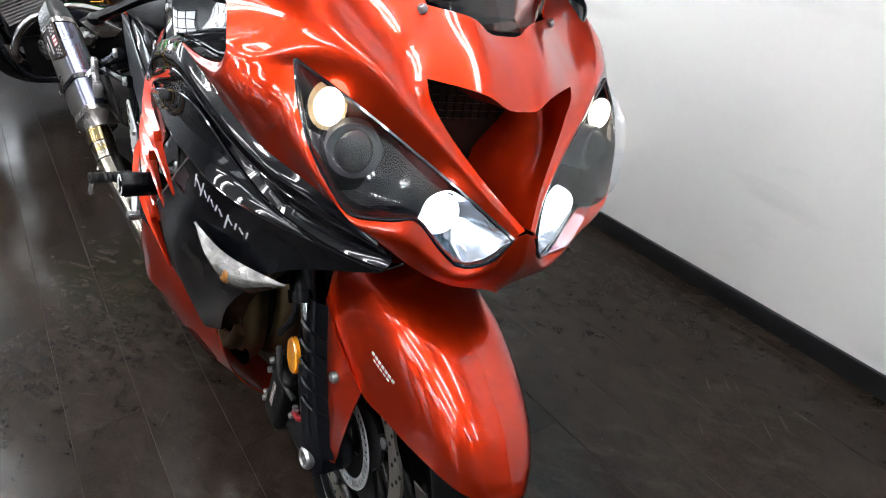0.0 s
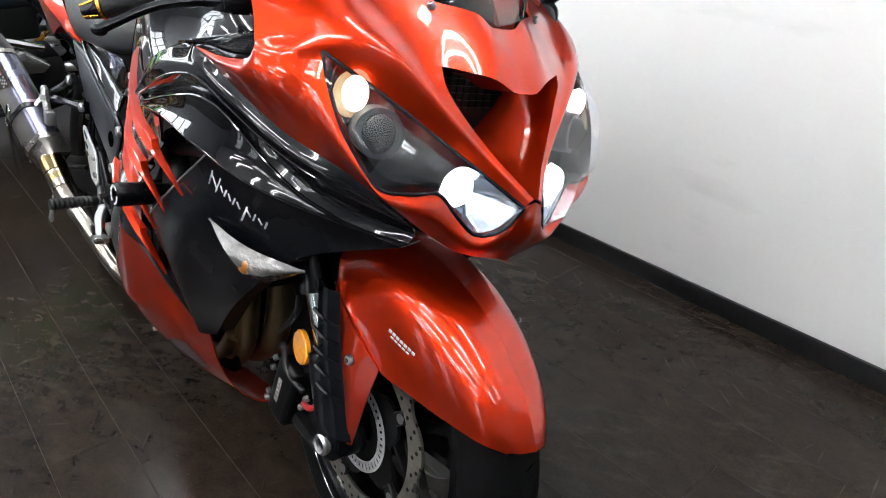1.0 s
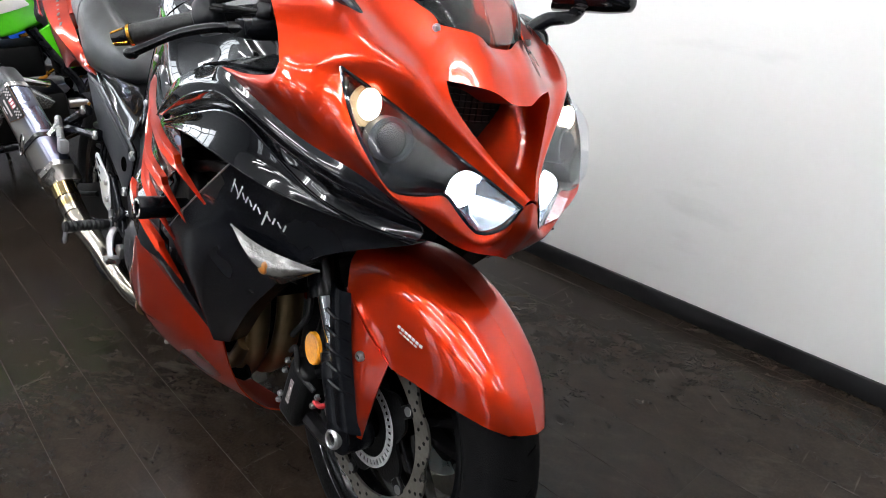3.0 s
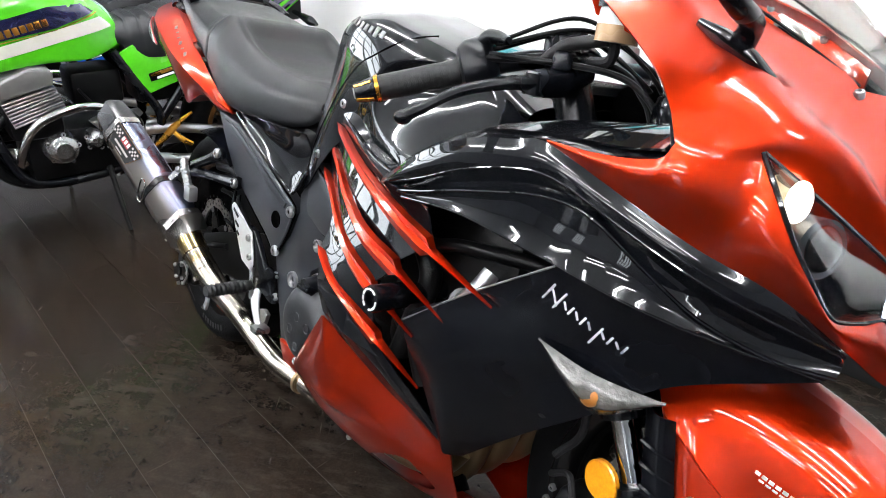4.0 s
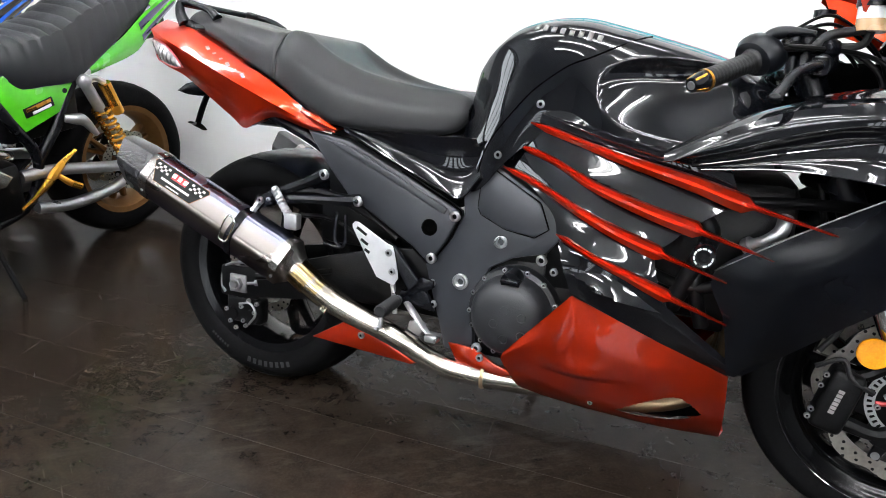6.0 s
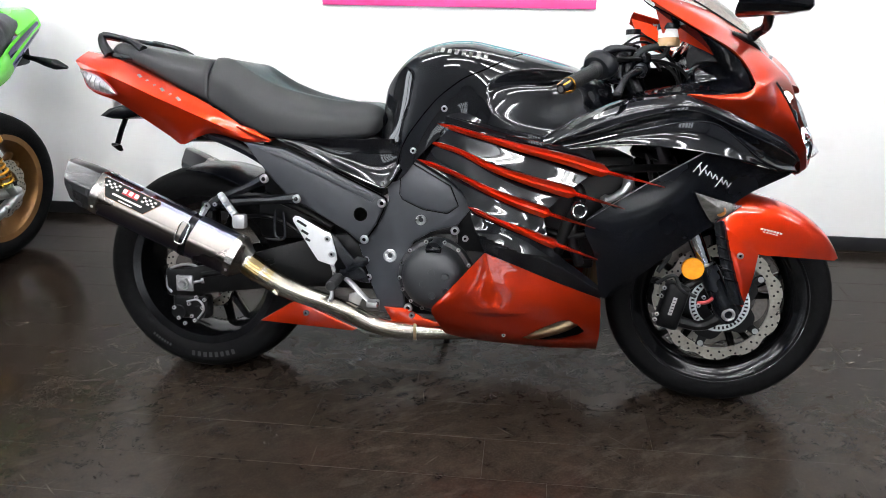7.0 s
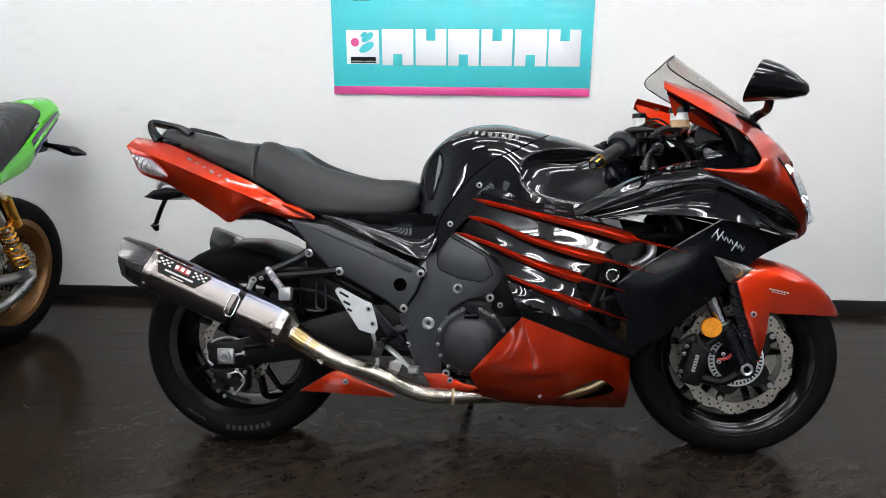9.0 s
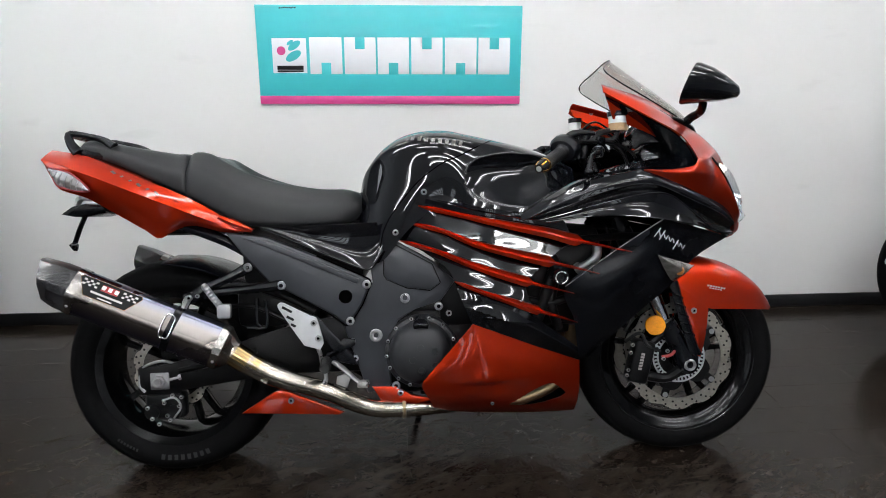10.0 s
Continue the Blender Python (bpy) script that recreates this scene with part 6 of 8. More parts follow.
    # header pipes down the front
    for y in (-0.095, -0.035, 0.035, 0.095):
        bm = B()
        tube(bm, [(1.04, y * 0.9, 0.50), (1.12, y, 0.46), (1.148, y, 0.38), (1.125, y * 0.9, 0.27), (1.06, y * 0.8, 0.205), (0.98, y * 0.6, 0.190)], 0.022, 12, 30)
        part("header_pipe", bm, M_HEADER, bike, "browned steel exhaust header")
    bm = B()
    box(bm, (1.08, -0.15, 0.40), (1.13, 0.15, 0.70), 0.01)
    part("radiator", bm, M_DARK, bike, "black radiator core")


engine()


def silencer(s):
    """One can: cone, clamped sleeve, cut carbon end cap, badge. s = -1 right, 1 left."""
    F, E = Vector((0.190, -0.205, 0.406)), Vector((-0.240, -0.250, 0.612))
    d = (E - F).normalized()
    side = Vector((0, -1, 0)) - d * d.dot(Vector((0, -1, 0)))
    side.normalize()
    up = d.cross(side).normalized()
    if up.z < 0:
        up = -up
    ln = (E - F).length

    def sec(u, k=1.0, shear=0.0):
        """A six-cornered section with rounded corners at distance u along the can."""
        pts = []
        for a, b in ((-0.30, 1.0), (0.30, 1.0), (0.52, 0.92), (1.0, 0.16), (1.0, -0.16), (0.52, -0.92), (0.30, -1.0), (-0.30, -1.0), (-0.52, -0.92), (-1.0, -0.16), (-1.0, 0.16), (-0.52, 0.92)):
            p = F + d * (u * ln + shear * b) + side * a * 0.052 * k + up * b * 0.057 * k
            pts.append(Vector((p.x, p.y * -s, p.z)))
        return pts

    bm = B()
    loft(bm, [sec(0.03), sec(0.80)])
    bmesh.ops.recalc_face_normals(bm, faces=bm.faces[:])
    bmesh.ops.bevel(bm, geom=[e for e in bm.edges if abs((e.verts[0].co - e.verts[1].co).normalized().dot(Vector((d.x, d.y * -s, d.z)))) > 0.99], offset=0.0045, segments=3, affect="EDGES")
    can = part("silencer", bm, M_SLEEVE, bike, "blued titanium silencer with a carbon end cap", 30)
    bm = B()
    loft(bm, [sec(-0.075, 0.54), sec(-0.062, 0.57), sec(-0.010, 0.93), sec(-0.002, 1.014), sec(0.040, 1.014)])
    bmesh.ops.recalc_face_normals(bm, faces=bm.faces[:])
    part("inlet_cone", bm, M_CONE, can, "brushed steel inlet cone", 25)
    bm = B()
    loft(bm, [sec(0.785, 1.03), sec(0.83, 1.03)])
    bmesh.ops.recalc_face_normals(bm, faces=bm.faces[:])
    part("end_band", bm, M_CONE, can)
    bm = B()
    loft(bm, [sec(0.82, 1.0), sec(0.90, 0.985, 0.006), sec(0.985, 0.86, 0.020), sec(0.985, 0.78, 0.020), sec(0.90, 0.78, 0.006)])
    bmesh.ops.recalc_face_normals(bm, faces=bm.faces[:])
    part("end_cap", bm, M_CARBON, can, "woven carbon end cap", 25)
    bm = B()
    loft(bm, [sec(0.265, 1.035), sec(0.285, 1.04), sec(0.305, 1.035)])
    bmesh.ops.recalc_face_normals(bm, faces=bm.faces[:])
    part("clamp_band", bm, M_SATIN, can)
    for u in (0.018, 0.808):
        for a, b in ((0.76, 0.56), (0.76, -0.56), (-0.76, 0.56), (-0.76, -0.56), (0.0, 1.0)):
            p = F + d * (u * ln) + side * a * 0.053 + up * b * 0.058
            n = (side * a + up * b).normalized()
            bm = B()
            cyl(bm, (p.x, p.y * -s, p.z), (p.x + n.x * 0.0022, (p.y + n.y * 0.0022) * -s, p.z + n.z * 0.0022), 0.0038, 0.0028, seg=10)
            part("rivet", bm, M_BOLT, can)
    if s < 0:
        bm = B()
        base = F + d * (0.30 * ln)
        loop = []
        for a, b in ((-0.012, 0.028), (0.0, 0.036), (0.012, 0.028), (0.012, -0.020), (0.0, -0.028), (-0.012, -0.020), (-0.012, 0.028)):
            loop.append(base + d * a + up * (b + 0.012) + side * (0.0575 - 0.030 * max(0, b + 0.012 - 0.012) * 0.9))
        tube(bm, loop, 0.0022, 6, 40)
        part("clamp_slot", bm, M_CHROME, can)
        # badge on the outer upper face: dark shield, checks, red block, white bars
        n = (side * 0.84 + up * 0.53).normalized()
        t = n.cross(d).normalized()
        if t.z < 0:
            t = -t
        o = F + d * (0.640 * ln) + side * 0.0415 + up * 0.0312
        rot = Matrix((( -d.x, t.x, n.x, o.x), (-d.y, t.y, n.y, o.y), (-d.z, t.z, n.z, o.z), (0, 0, 0, 1)))

        def flat(name, x0, x1, y0, y1, z, m, par, poly=None):
            q = B()
            pts = poly or [(x0, y0), (x1, y0), (x1, y1), (x0, y1)]
            a = [q.verts.new((x, y, z)) for x, y in pts]
            c = [q.verts.new((x, y, z - 0.0012)) for x, y in pts]
            k = len(pts)
            q.faces.new(a)
            q.faces.new(c[::-1])
            for j in range(k):
                q.faces.new((a[j], c[j], c[(j + 1) % k], a[(j + 1) % k]))
            bmesh.ops.recalc_face_normals(q, faces=q.faces[:])
            bmesh.ops.transform(q, matrix=rot, verts=q.verts[:])
            return part(name, q, m, par)

        shield = [(-0.078, 0.020), (-0.074, 0.026), (0.074, 0.026), (0.078, 0.020), (0.052, -0.022), (-0.052, -0.022)]
        flat("badge_edge", 0, 0, 0, 0, 0.0012, M_BRONZE, can, [(x * 1.015, y * 1.04) for x, y in shield])
        flat("badge", 0, 0, 0, 0, 0.0018, M_DARK, can, shield)
        flat("badge_red", -0.021, 0.021, 0.003, 0.019, 0.0024, M_REDMARK, can)
        flat("badge_bar", -0.040, 0.040, -0.010, -0.005, 0.0024, M_MUTED, can)
        flat("badge_bar", -0.018, 0.018, -0.019, -0.016, 0.0024, M_MUTED, can)
        for a, b in ((-0.016, 0.013), (0.0, 0.013), (0.016, 0.013)):
            flat("badge_bar", a - 0.0045, a + 0.0045, b - 0.006, b + 0.004, 0.003, M_WHITE, can)
        for i in range(5):
            for j in range(3):
                if (i + j) % 2 == 0:
                    for x0 in (-0.068, 0.031):
                        flat("badge_check", x0 + 0.0075 * i, x0 + 0.0075 * i + 0.0068, 0.004 + 0.0058 * j, 0.004 + 0.0058 * j + 0.0048, 0.0024, M_MUTED, can)
    # mid pipe to the collector
    bm = B()
    pts = [(0.204, -0.2055, 0.398), (0.222, -0.206, 0.386), (0.260, -0.200, 0.358), (0.300, -0.194, 0.332), (0.360, -0.184, 0.304), (0.422, -0.174, 0.281), (0.483, -0.164, 0.254), (0.543, -0.150, 0.222), (0.600, -0.140, 0.206), (0.70, -0.120, 0.200), (0.82, -0.098, 0.200)]
    tube(bm, [(x, y * -s, z) for x, y, z in pts], [0.031, 0.030, 0.026, 0.0245, 0.0245, 0.0245, 0.0245, 0.0245], 16, 60)
    pipe = part("mid_pipe", bm, M_PIPE, bike, "straw-tinted steel mid pipe")
    bm = B()
    cyl(bm, (0.286, -0.198 * -s, 0.343), (0.296, -0.196 * -s, 0.336), 0.030, seg=18)
    tube(bm, [(0.290, -0.216 * -s, 0.322), (0.296, -0.222 * -s, 0.316), (0.304, -0.222 * -s, 0.312)], 0.005, 6, 6)
    part("pipe_clamp", bm, M_PIPE, pipe)
    for p, q, r in (((0.216, -0.2060, 0.390), (0.250, -0.202, 0.365), 0.0325), ((0.250, -0.202, 0.365), (0.276, -0.198, 0.348), 0.0295)):
        bm = B()
        cyl(bm, (p[0], p[1] * -s, p[2]), (q[0], q[1] * -s, q[2]), r, seg=28)
        part("pipe_collar", bm, M_STRAW, pipe, "straw-gold heat-tinted collar")
    bm = B()
    cyl(bm, (0.655, -0.130 * -s, 0.203), (0.663, -0.129 * -s, 0.203), 0.029, seg=18)
    part("pipe_flange", bm, M_HEADER, pipe)


silencer(-1)
silencer(1)
bm = B()
tube(bm, [(0.100, -0.190, 0.538), (0.095, -0.205, 0.520), (0.090, -0.215, 0.505)], [0.012, 0.010, 0.010], 8, 8)
part("silencer_mount", bm, M_CHROME, bike)
bm = B()
tube(bm, [(0.64, 0.10, 0.26), (0.67, 0.15, 0.15), (0.70, 0.20, 0.048)], [0.013, 0.011, 0.010], 8, 10)
plate(bm, [(0.675, 0.040), (0.74, 0.040), (0.74, 0.047), (0.675, 0.047)], 0.185, 0.225, 0.001)
part("side_stand", bm, M_DARK, bike, "black side stand, down")


# ---- front end ----
def forks():
    ax = Vector((1.484, -0.105, 0.288))
    up = Vector((-0.432, 0, 0.902))
    for s in (-1, 1):
        o = Vector((ax.x, ax.y * -s, ax.z))
        bm = B()
        cyl(bm, o + up * 0.235, o + up * 0.70, 0.027, seg=22)
        cyl(bm, o + up * 0.232, o + up * 0.250, 0.030, seg=22)
        part("fork_tube", bm, M_SATIN, bike, "black outer fork tube")
        bm = B()
        cyl(bm, o + up * 0.10 + Vector((-0.004, -s * 0.012, 0)), o + up * 0.24 + Vector((0, -s * 0.004, 0)), 0.0195, seg=20)
        part("fork_slider", bm, M_MIRROR, bike, "chrome fork slider")
        bm = B()
        tube(bm, [o - up * 0.022, o + up * 0.02, o + up * 0.07, o + up * 0.125, o + up * 0.14], [0.024, 0.030, 0.027, 0.027, 0.024], 16, 16)
        cyl(bm, o + Vector((0, s * 0.014, 0)), o + Vector((0, -s * 0.035, 0)), 0.030, seg=20)
        part("fork_foot", bm, M_SATIN, bike)
        bm = B()
        lathe(bm, [(0.010, 0.006), (0.0105, -0.005), (0.014, -0.007), (0.0175, -0.003), (0.0175, 0.02)], 20, (0, 0, 0))
        bmesh.ops.transform(bm, matrix=Matrix.Translation(o + Vector((0, s * 0.025, 0))) @ (Matrix.Identity(4) if s < 0 else Matrix.Rotation(math.pi, 4, "Z")), verts=bm.verts[:])
        part("axle_end", bm, M_BOLT, bike, "hollow alloy axle end")
        # radial caliper
        bm = B()
        c = Vector((1.345, -0.098 * -s, 0.300))
        box(bm, (-0.030, -0.032, -0.062), (0.030, 0.028, 0.062), 0.012, 3, m=Matrix.Translation(c) @ Matrix.Rotation(radians(14), 4, "Y"))
        tube(bm, [c + Vector((0.02, 0, -0.045)), c + Vector((0.08, 0, -0.055)), o + Vector((-0.01, 0, -0.012))], [0.016, 0.014, 0.018], 8, 12)
        tube(bm, [c + Vector((0.02, 0, 0.045)), c + Vector((0.05, 0, 0.06)), o + up * 0.12], [0.012, 0.012, 0.016], 8, 12)
        cal = part("front_caliper", bm, M_DARK, bike, "black four-piston brake caliper")
        if s < 0:
            bm = B()
            for k in range(6):
                box(bm, (-0.005, -0.0335, 0.030 - 0.0085 * k), (0.005, -0.031, 0.0365 - 0.0085 * k), 0, m=Matrix.Translation(c + Vector((-0.006, 0, -0.008))) @ Matrix.Rotation(radians(14), 4, "Y"))
            part("caliper_mark", bm, M_MUTED, cal, "row of small pale bars")
            for x, z in ((1.300, 0.265), (1.304, 0.280), (1.312, 0.330), (1.318, 0.352), (1.420, 0.330), (1.408, 0.308)):
                bolt(bike, x, -0.126, z, BOLT_S)
            bm = B()
            tube(bm, [(1.405, -0.120, 0.312), (1.430, -0.124, 0.318), (1.445, -0.120, 0.330)], 0.005, 8, 10)
            part("bleed_cap", bm, M_REDMARK, bike)
            bm = B()
            tube(bm, [(1.300, -0.110, 0.36), (1.34, -0.125, 0.385), (1.36, -0.128, 0.35), (1.40, -0.120, 0.33)], 0.005, 8, 24)
            tube(bm, [(1.30, -0.11, 0.39), (1.33, -0.10, 0.45), (1.29, -0.09, 0.55), (1.25, -0.10, 0.70)], 0.006, 8, 24)
            part("brake_hose", bm, M_GRIP, bike, "black rubber brake hose")
            bm = B()
            lathe(bm, [(0.0001, -0.004), (0.026, -0.004), (0.0285, -0.002), (0.029, 0.004), (0.0001, 0.004)], 32)
            bmesh.ops.transform(bm, matrix=pose(1.386, -0.122, 0.405, 0, 0, -9), verts=bm.verts[:])
            part("reflector", bm, M_AMBER, bike, "round amber side reflector")
        # ribbed guard in front of the tube
        bm = B()
        a = [(1.424, -0.128, 0.540), (1.446, -0.132, 0.440), (1.486, -0.130, 0.318)]
        b = [(1.458, -0.112, 0.530), (1.486, -0.114, 0.425), (1.528, -0.110, 0.312)]
        rows = [[Vector((p.x, p.y * -s, p.z)) for p in curve([m, m.lerp(n, 0.5) + Vector((0.004, -0.010, 0)), n], 6)] for m, n in zip(curve(a, 16), curve(b, 16))]
        skin(bm, rows, 0.004, (0.3, s, 0))
        for k in range(5):
            p, q = curve(a, 16)[2 + 2 * k + 1], curve(b, 16)[4 + 2 * k - 1]
            tube(bm, [(p.x, (p.y - 0.006) * -s, p.z), ((p.x + q.x) / 2, ((p.y + q.y) / 2 - 0.011) * -s, (p.z + q.z) / 2 - 0.002), (q.x, (q.y - 0.004) * -s, q.z - 0.008)], 0.0035, 6, 8)
        part("fork_guard", bm, M_SATIN, bike, "ribbed black fork guard")
    # yokes
    bm = B()
    for z, x in ((0.895, 1.195), (0.70, 1.285)):
        tube(bm, [(x, -0.125, z), (x - 0.03, 0, z), (x, 0.125, z)], [0.030, 0.034, 0.030], 10, 12, 0.6)
    part("fork_yoke", bm, M_SATIN, bike)


forks()


def fender():
    bm = B()
    crown = [(1.385, 0, 0.598), (1.48, 0, 0.606), (1.585, 0, 0.588), (1.665, 0, 0.556), (1.730, 0, 0.508), (1.766, 0, 0.462), (1.782, 0, 0.432)]
    mid = [(1.395, -0.044, 0.592), (1.485, -0.046, 0.600), (1.585, -0.046, 0.582), (1.660, -0.044, 0.550), (1.722, -0.040, 0.503), (1.757, -0.032, 0.460), (1.776, -0.020, 0.431)]
    shoulder = [(1.405, -0.076, 0.566), (1.49, -0.078, 0.566), (1.58, -0.076, 0.546), (1.650, -0.070, 0.516), (1.708, -0.060, 0.482), (1.744, -0.048, 0.452), (1.768, -0.030, 0.430)]
    edge = [(1.440, -0.102, 0.532), (1.50, -0.100, 0.486), (1.556, -0.092, 0.448), (1.61, -0.083, 0.442), (1.671, -0.073, 0.438), (1.735, -0.055, 0.432), (1.764, -0.034, 0.427)]
    patch(bm, [crown, mid, shoulder, edge], 48, 18, 0.003, (0, -0.5, 1))
    a = [(1.440, -0.1035, 0.533), (1.484, -0.110, 0.423), (1.520, -0.106, 0.312)]
    b = [(1.557, -0.0935, 0.451), (1.546, -0.104, 0.380), (1.530, -0.105, 0.306)]
    patch(bm, [a, [p.lerp(q, 0.5) + Vector((0, -0.006, 0)) for p, q in zip(curve(a, 4), curve(b, 4))], b], 16, 6, 0.003)
    mirror(bm)
    bmesh.ops.remove_doubles(bm, verts=bm.verts[:], dist=0.0003)
    f = part("front_fender", bm, M_RED, bike, "glossy metallic orange front fender", 40)
    bolt(bike, 1.503, -0.114, 0.442, BOLT_M)
    for j in range(2):
        mark_row(f, "pale_bar", [(1.560 + 0.0082 * k + 0.006 * j, 0.5110 - 0.0075 * j - 0.0018 * k, 0.0066, 0.0050 - 0.002 * j, 9) for k in range(7 - 2 * j)], M_PALE, "small pale bar", 0.0006)
    f.matrix_basis = STEER
    return f


fender()


def indicator(s):
    bm = B()
    T, Fr, Bo = Vector((1.344, -0.262, 0.618)), Vector((1.474, -0.184, 0.580)), Vector((1.404, -0.216, 0.540))
    rows = []
    top = curve([T, (1.41, -0.238, 0.598), Fr], 14)
    low = curve([T, (1.372, -0.240, 0.574), Bo, (1.440, -0.200, 0.556), Fr], 14)
    for i, (p, q) in enumerate(zip(top, low)):
        k = math.sin(math.pi * i / 14)
        m = p.lerp(q, 0.5) + Vector((0.010, -0.020, 0)) * k
        rows.append([Vector((v.x, v.y * -s, v.z)) for v in curve([p, m, q], 8)])
    skin(bm, rows, 0.002, (0.3, s, 0))
    ob = part("indicator", bm, M_INDICATOR, bike, "clear wedge-shaped indicator lens", 50)
    bm = B()
    blob(bm, (1.412, -0.240 * -s, 0.572), 0.013, (1.0, 0.6, 1.0))
    part("indicator_bulb", bm, M_BULB, ob)


indicator(-1)
indicator(1)

# silver script mark as slanted bars on the side panel
strokes = []
for k in range(13):
    tall = 0.029 if k in (0, 2, 8) else 0.013
    strokes.append((1.344 + 0.0072 * k, 0.676 - 0.0036 * k - (0.006 if k == 8 else 0.0), 0.0029, tall if k % 2 == 0 else (0.026 if k == 1 else 0.011), 36 if k % 2 == 0 else -16))
mark_row(side_panel, "script_bar", strokes, M_SILVER_MARK, "slanted silver bar", 0.001)


# ---- screen, mirrors, controls ----
def cockpit():
    bm = B()
    cen = [(1.568, 0, 0.930), (1.504, 0, 1.012), (1.425, 0, 1.076), (1.339, 0, 1.138), (1.281, 0, 1.178)]
    mid = [(1.553, -0.045, 0.938), (1.490, -0.078, 1.005), (1.405, -0.092, 1.066), (1.325, -0.088, 1.124), (1.272, -0.080, 1.166)]
    edg = [(1.528, -0.072, 0.949), (1.462, -0.116, 0.993), (1.362, -0.147, 1.046), (1.285, -0.150, 1.090), (1.240, -0.140, 1.128)]
    patch(bm, [cen, mid, edg], 30, 10, 0.003, (1, 0, 1))
    mirror(bm)
    bmesh.ops.remove_doubles(bm, verts=bm.verts[:], dist=0.0004)
    ob = part("windscreen", bm, M_SMOKE, bike, "smoke-tinted windscreen", 60)
    ob.visible_shadow = False
    for s in (-1, 1):
        bm = B()
        tube(bm, [(x, y * -s, z) for x, y, z in edg] + [(x, y * -s, z) for x, y, z in (mid[-1], cen[-1])], 0.0019, 6, 50)
        part("screen_edge", bm, M_DARK, ob, "dark polished screen edge")
    for s in (-1, 1):
        for x, y, z in ((1.534, 0.084, 0.941), (1.288, 0.176, 1.052), (1.383, 0.158, 1.012)):
            b = bolt(bike, x, y * s, z, BOLT_S)
            b.rotation_euler = (radians(-55) if s < 0 else radians(55), 0, 0 if s < 0 else math.pi)
    # black inner panels beside the clocks
    bm = B()
    patch(bm, [[(1.228, -0.190, 1.046), (1.33, -0.222, 0.984), (1.396, -0.246, 0.938), (1.430, -0.254, 0.900), (1.446, -0.258, 0.862)],
               [(1.28, -0.120, 1.000), (1.37, -0.130, 0.950), (1.42, -0.130, 0.900), (1.44, -0.130, 0.850), (1.42, -0.130, 0.800)]], 20, 6, 0.003, (-1, 0.5, 0.3))
    sides("inner_panel", bm, M_GLOSS, bike, "gloss black inner cowl panel")
    bm = B()
    tube(bm, [(1.37, -0.115, 0.935), (1.40, 0, 0.945), (1.37, 0.115, 0.935)], [0.045, 0.055, 0.045], 14, 16)
    dash = part("instrument_panel", bm, M_SATIN, bike, "black instrument panel with two ringed dials")
    for s in (-1, 1):
        m = pose(1.352, 0.066 * s, 0.984, 0, 0, -90) @ pose(0, 0, 0, -34, 0, 0)
        bm = B()
        lathe(bm, [(0.0001, 0.006), (0.040, 0.006), (0.044, -0.002), (0.047, 0.0), (0.046, 0.030), (0.034, 0.055), (0.0001, 0.058)], 32)
        bmesh.ops.transform(bm, matrix=m, verts=bm.verts[:])
        pod = part("dial", bm, M_GLOSS, dash, "round dial in a black pod")
        bm = B()
        lathe(bm, [(0.041, -0.002), (0.0425, -0.006), (0.046, -0.006), (0.0475, 0.0), (0.045, 0.004)], 32)
        bmesh.ops.transform(bm, matrix=m, verts=bm.verts[:])
        part("dial_ring", bm, M_CHROME, pod, "chrome dial ring")
    # mirrors: a pointed shell, its glass turned in towards the rider
    for s in (-1, 1):
        f = lambda x, y, z: Vector((x, y * -s, z))
        shape = []
        for k in range(28):
            q = 2 * math.pi * k / 28
            c, n = math.cos(q), math.sin(q)
            rr = 1 / (abs(c) ** 2.8 + abs(n) ** 2.8) ** (1 / 2.8)
            shape.append((c * rr, n * rr))

        def ring(x, zc, hz, hy, yc, tilt, k=1.0):
            return [f(1.412 + 1.22 * (x - 1.412 + tilt * (0.45 * n * hz + 0.40 * c * hy) * k), yc + hy * c * k, 1.010 + 1.12 * (zc - 1.010 + hz * n * k)) for c, n in shape]

        bm = B()
        loft(bm, [ring(1.420, 1.052, 0.040, 0.050, -0.300, 1), ring(1.415, 1.052, 0.045, 0.056, -0.300, 1), ring(1.424, 1.052, 0.045, 0.056, -0.300, 1), ring(1.455, 1.047, 0.038, 0.048, -0.303, 0.8),
                  ring(1.487, 1.038, 0.027, 0.035, -0.308, 0.5), ring(1.513, 1.030, 0.014, 0.019, -0.312, 0.2), ring(1.519, 1.028, 0.004, 0.006, -0.313, 0)])
        bmesh.ops.recalc_face_normals(bm, faces=bm.faces[:])
        head = part("mirror", bm, M_GLOSS, bike, "gloss black rear-view mirror", 50)
        bm = B()
        loft(bm, [ring(x, 1.052, 0.045, 0.056, -0.300, 1, 0.92) for x in (1.4185, 1.4140)])
        bmesh.ops.recalc_face_normals(bm, faces=bm.faces[:])
        part("mirror_glass", bm, M_MIRROR, head, "mirror glass")
        bm = B()
        tube(bm, [f(1.446, -0.180, 0.964), f(1.462, -0.196, 0.984), f(1.470, -0.218, 0.990), f(1.471, -0.244, 0.996), f(1.466, -0.268, 1.010), f(1.460, -0.282, 1.030)], [0.014, 0.012, 0.011, 0.011, 0.011, 0.010], 12, 36)
        part("mirror_stem", bm, M_SATIN, head, "jointed black mirror stem")
        bm = B()
        for k in range(4):
            p = f(1.469, -0.248 - 0.007 * k, 0.999 + 0.006 * k)
            blob(bm, p, 0.0122, (1, 0.8, 0.35), 12, 6)
        part("stem_rib", bm, M_GRIP, head)
        bm = B()
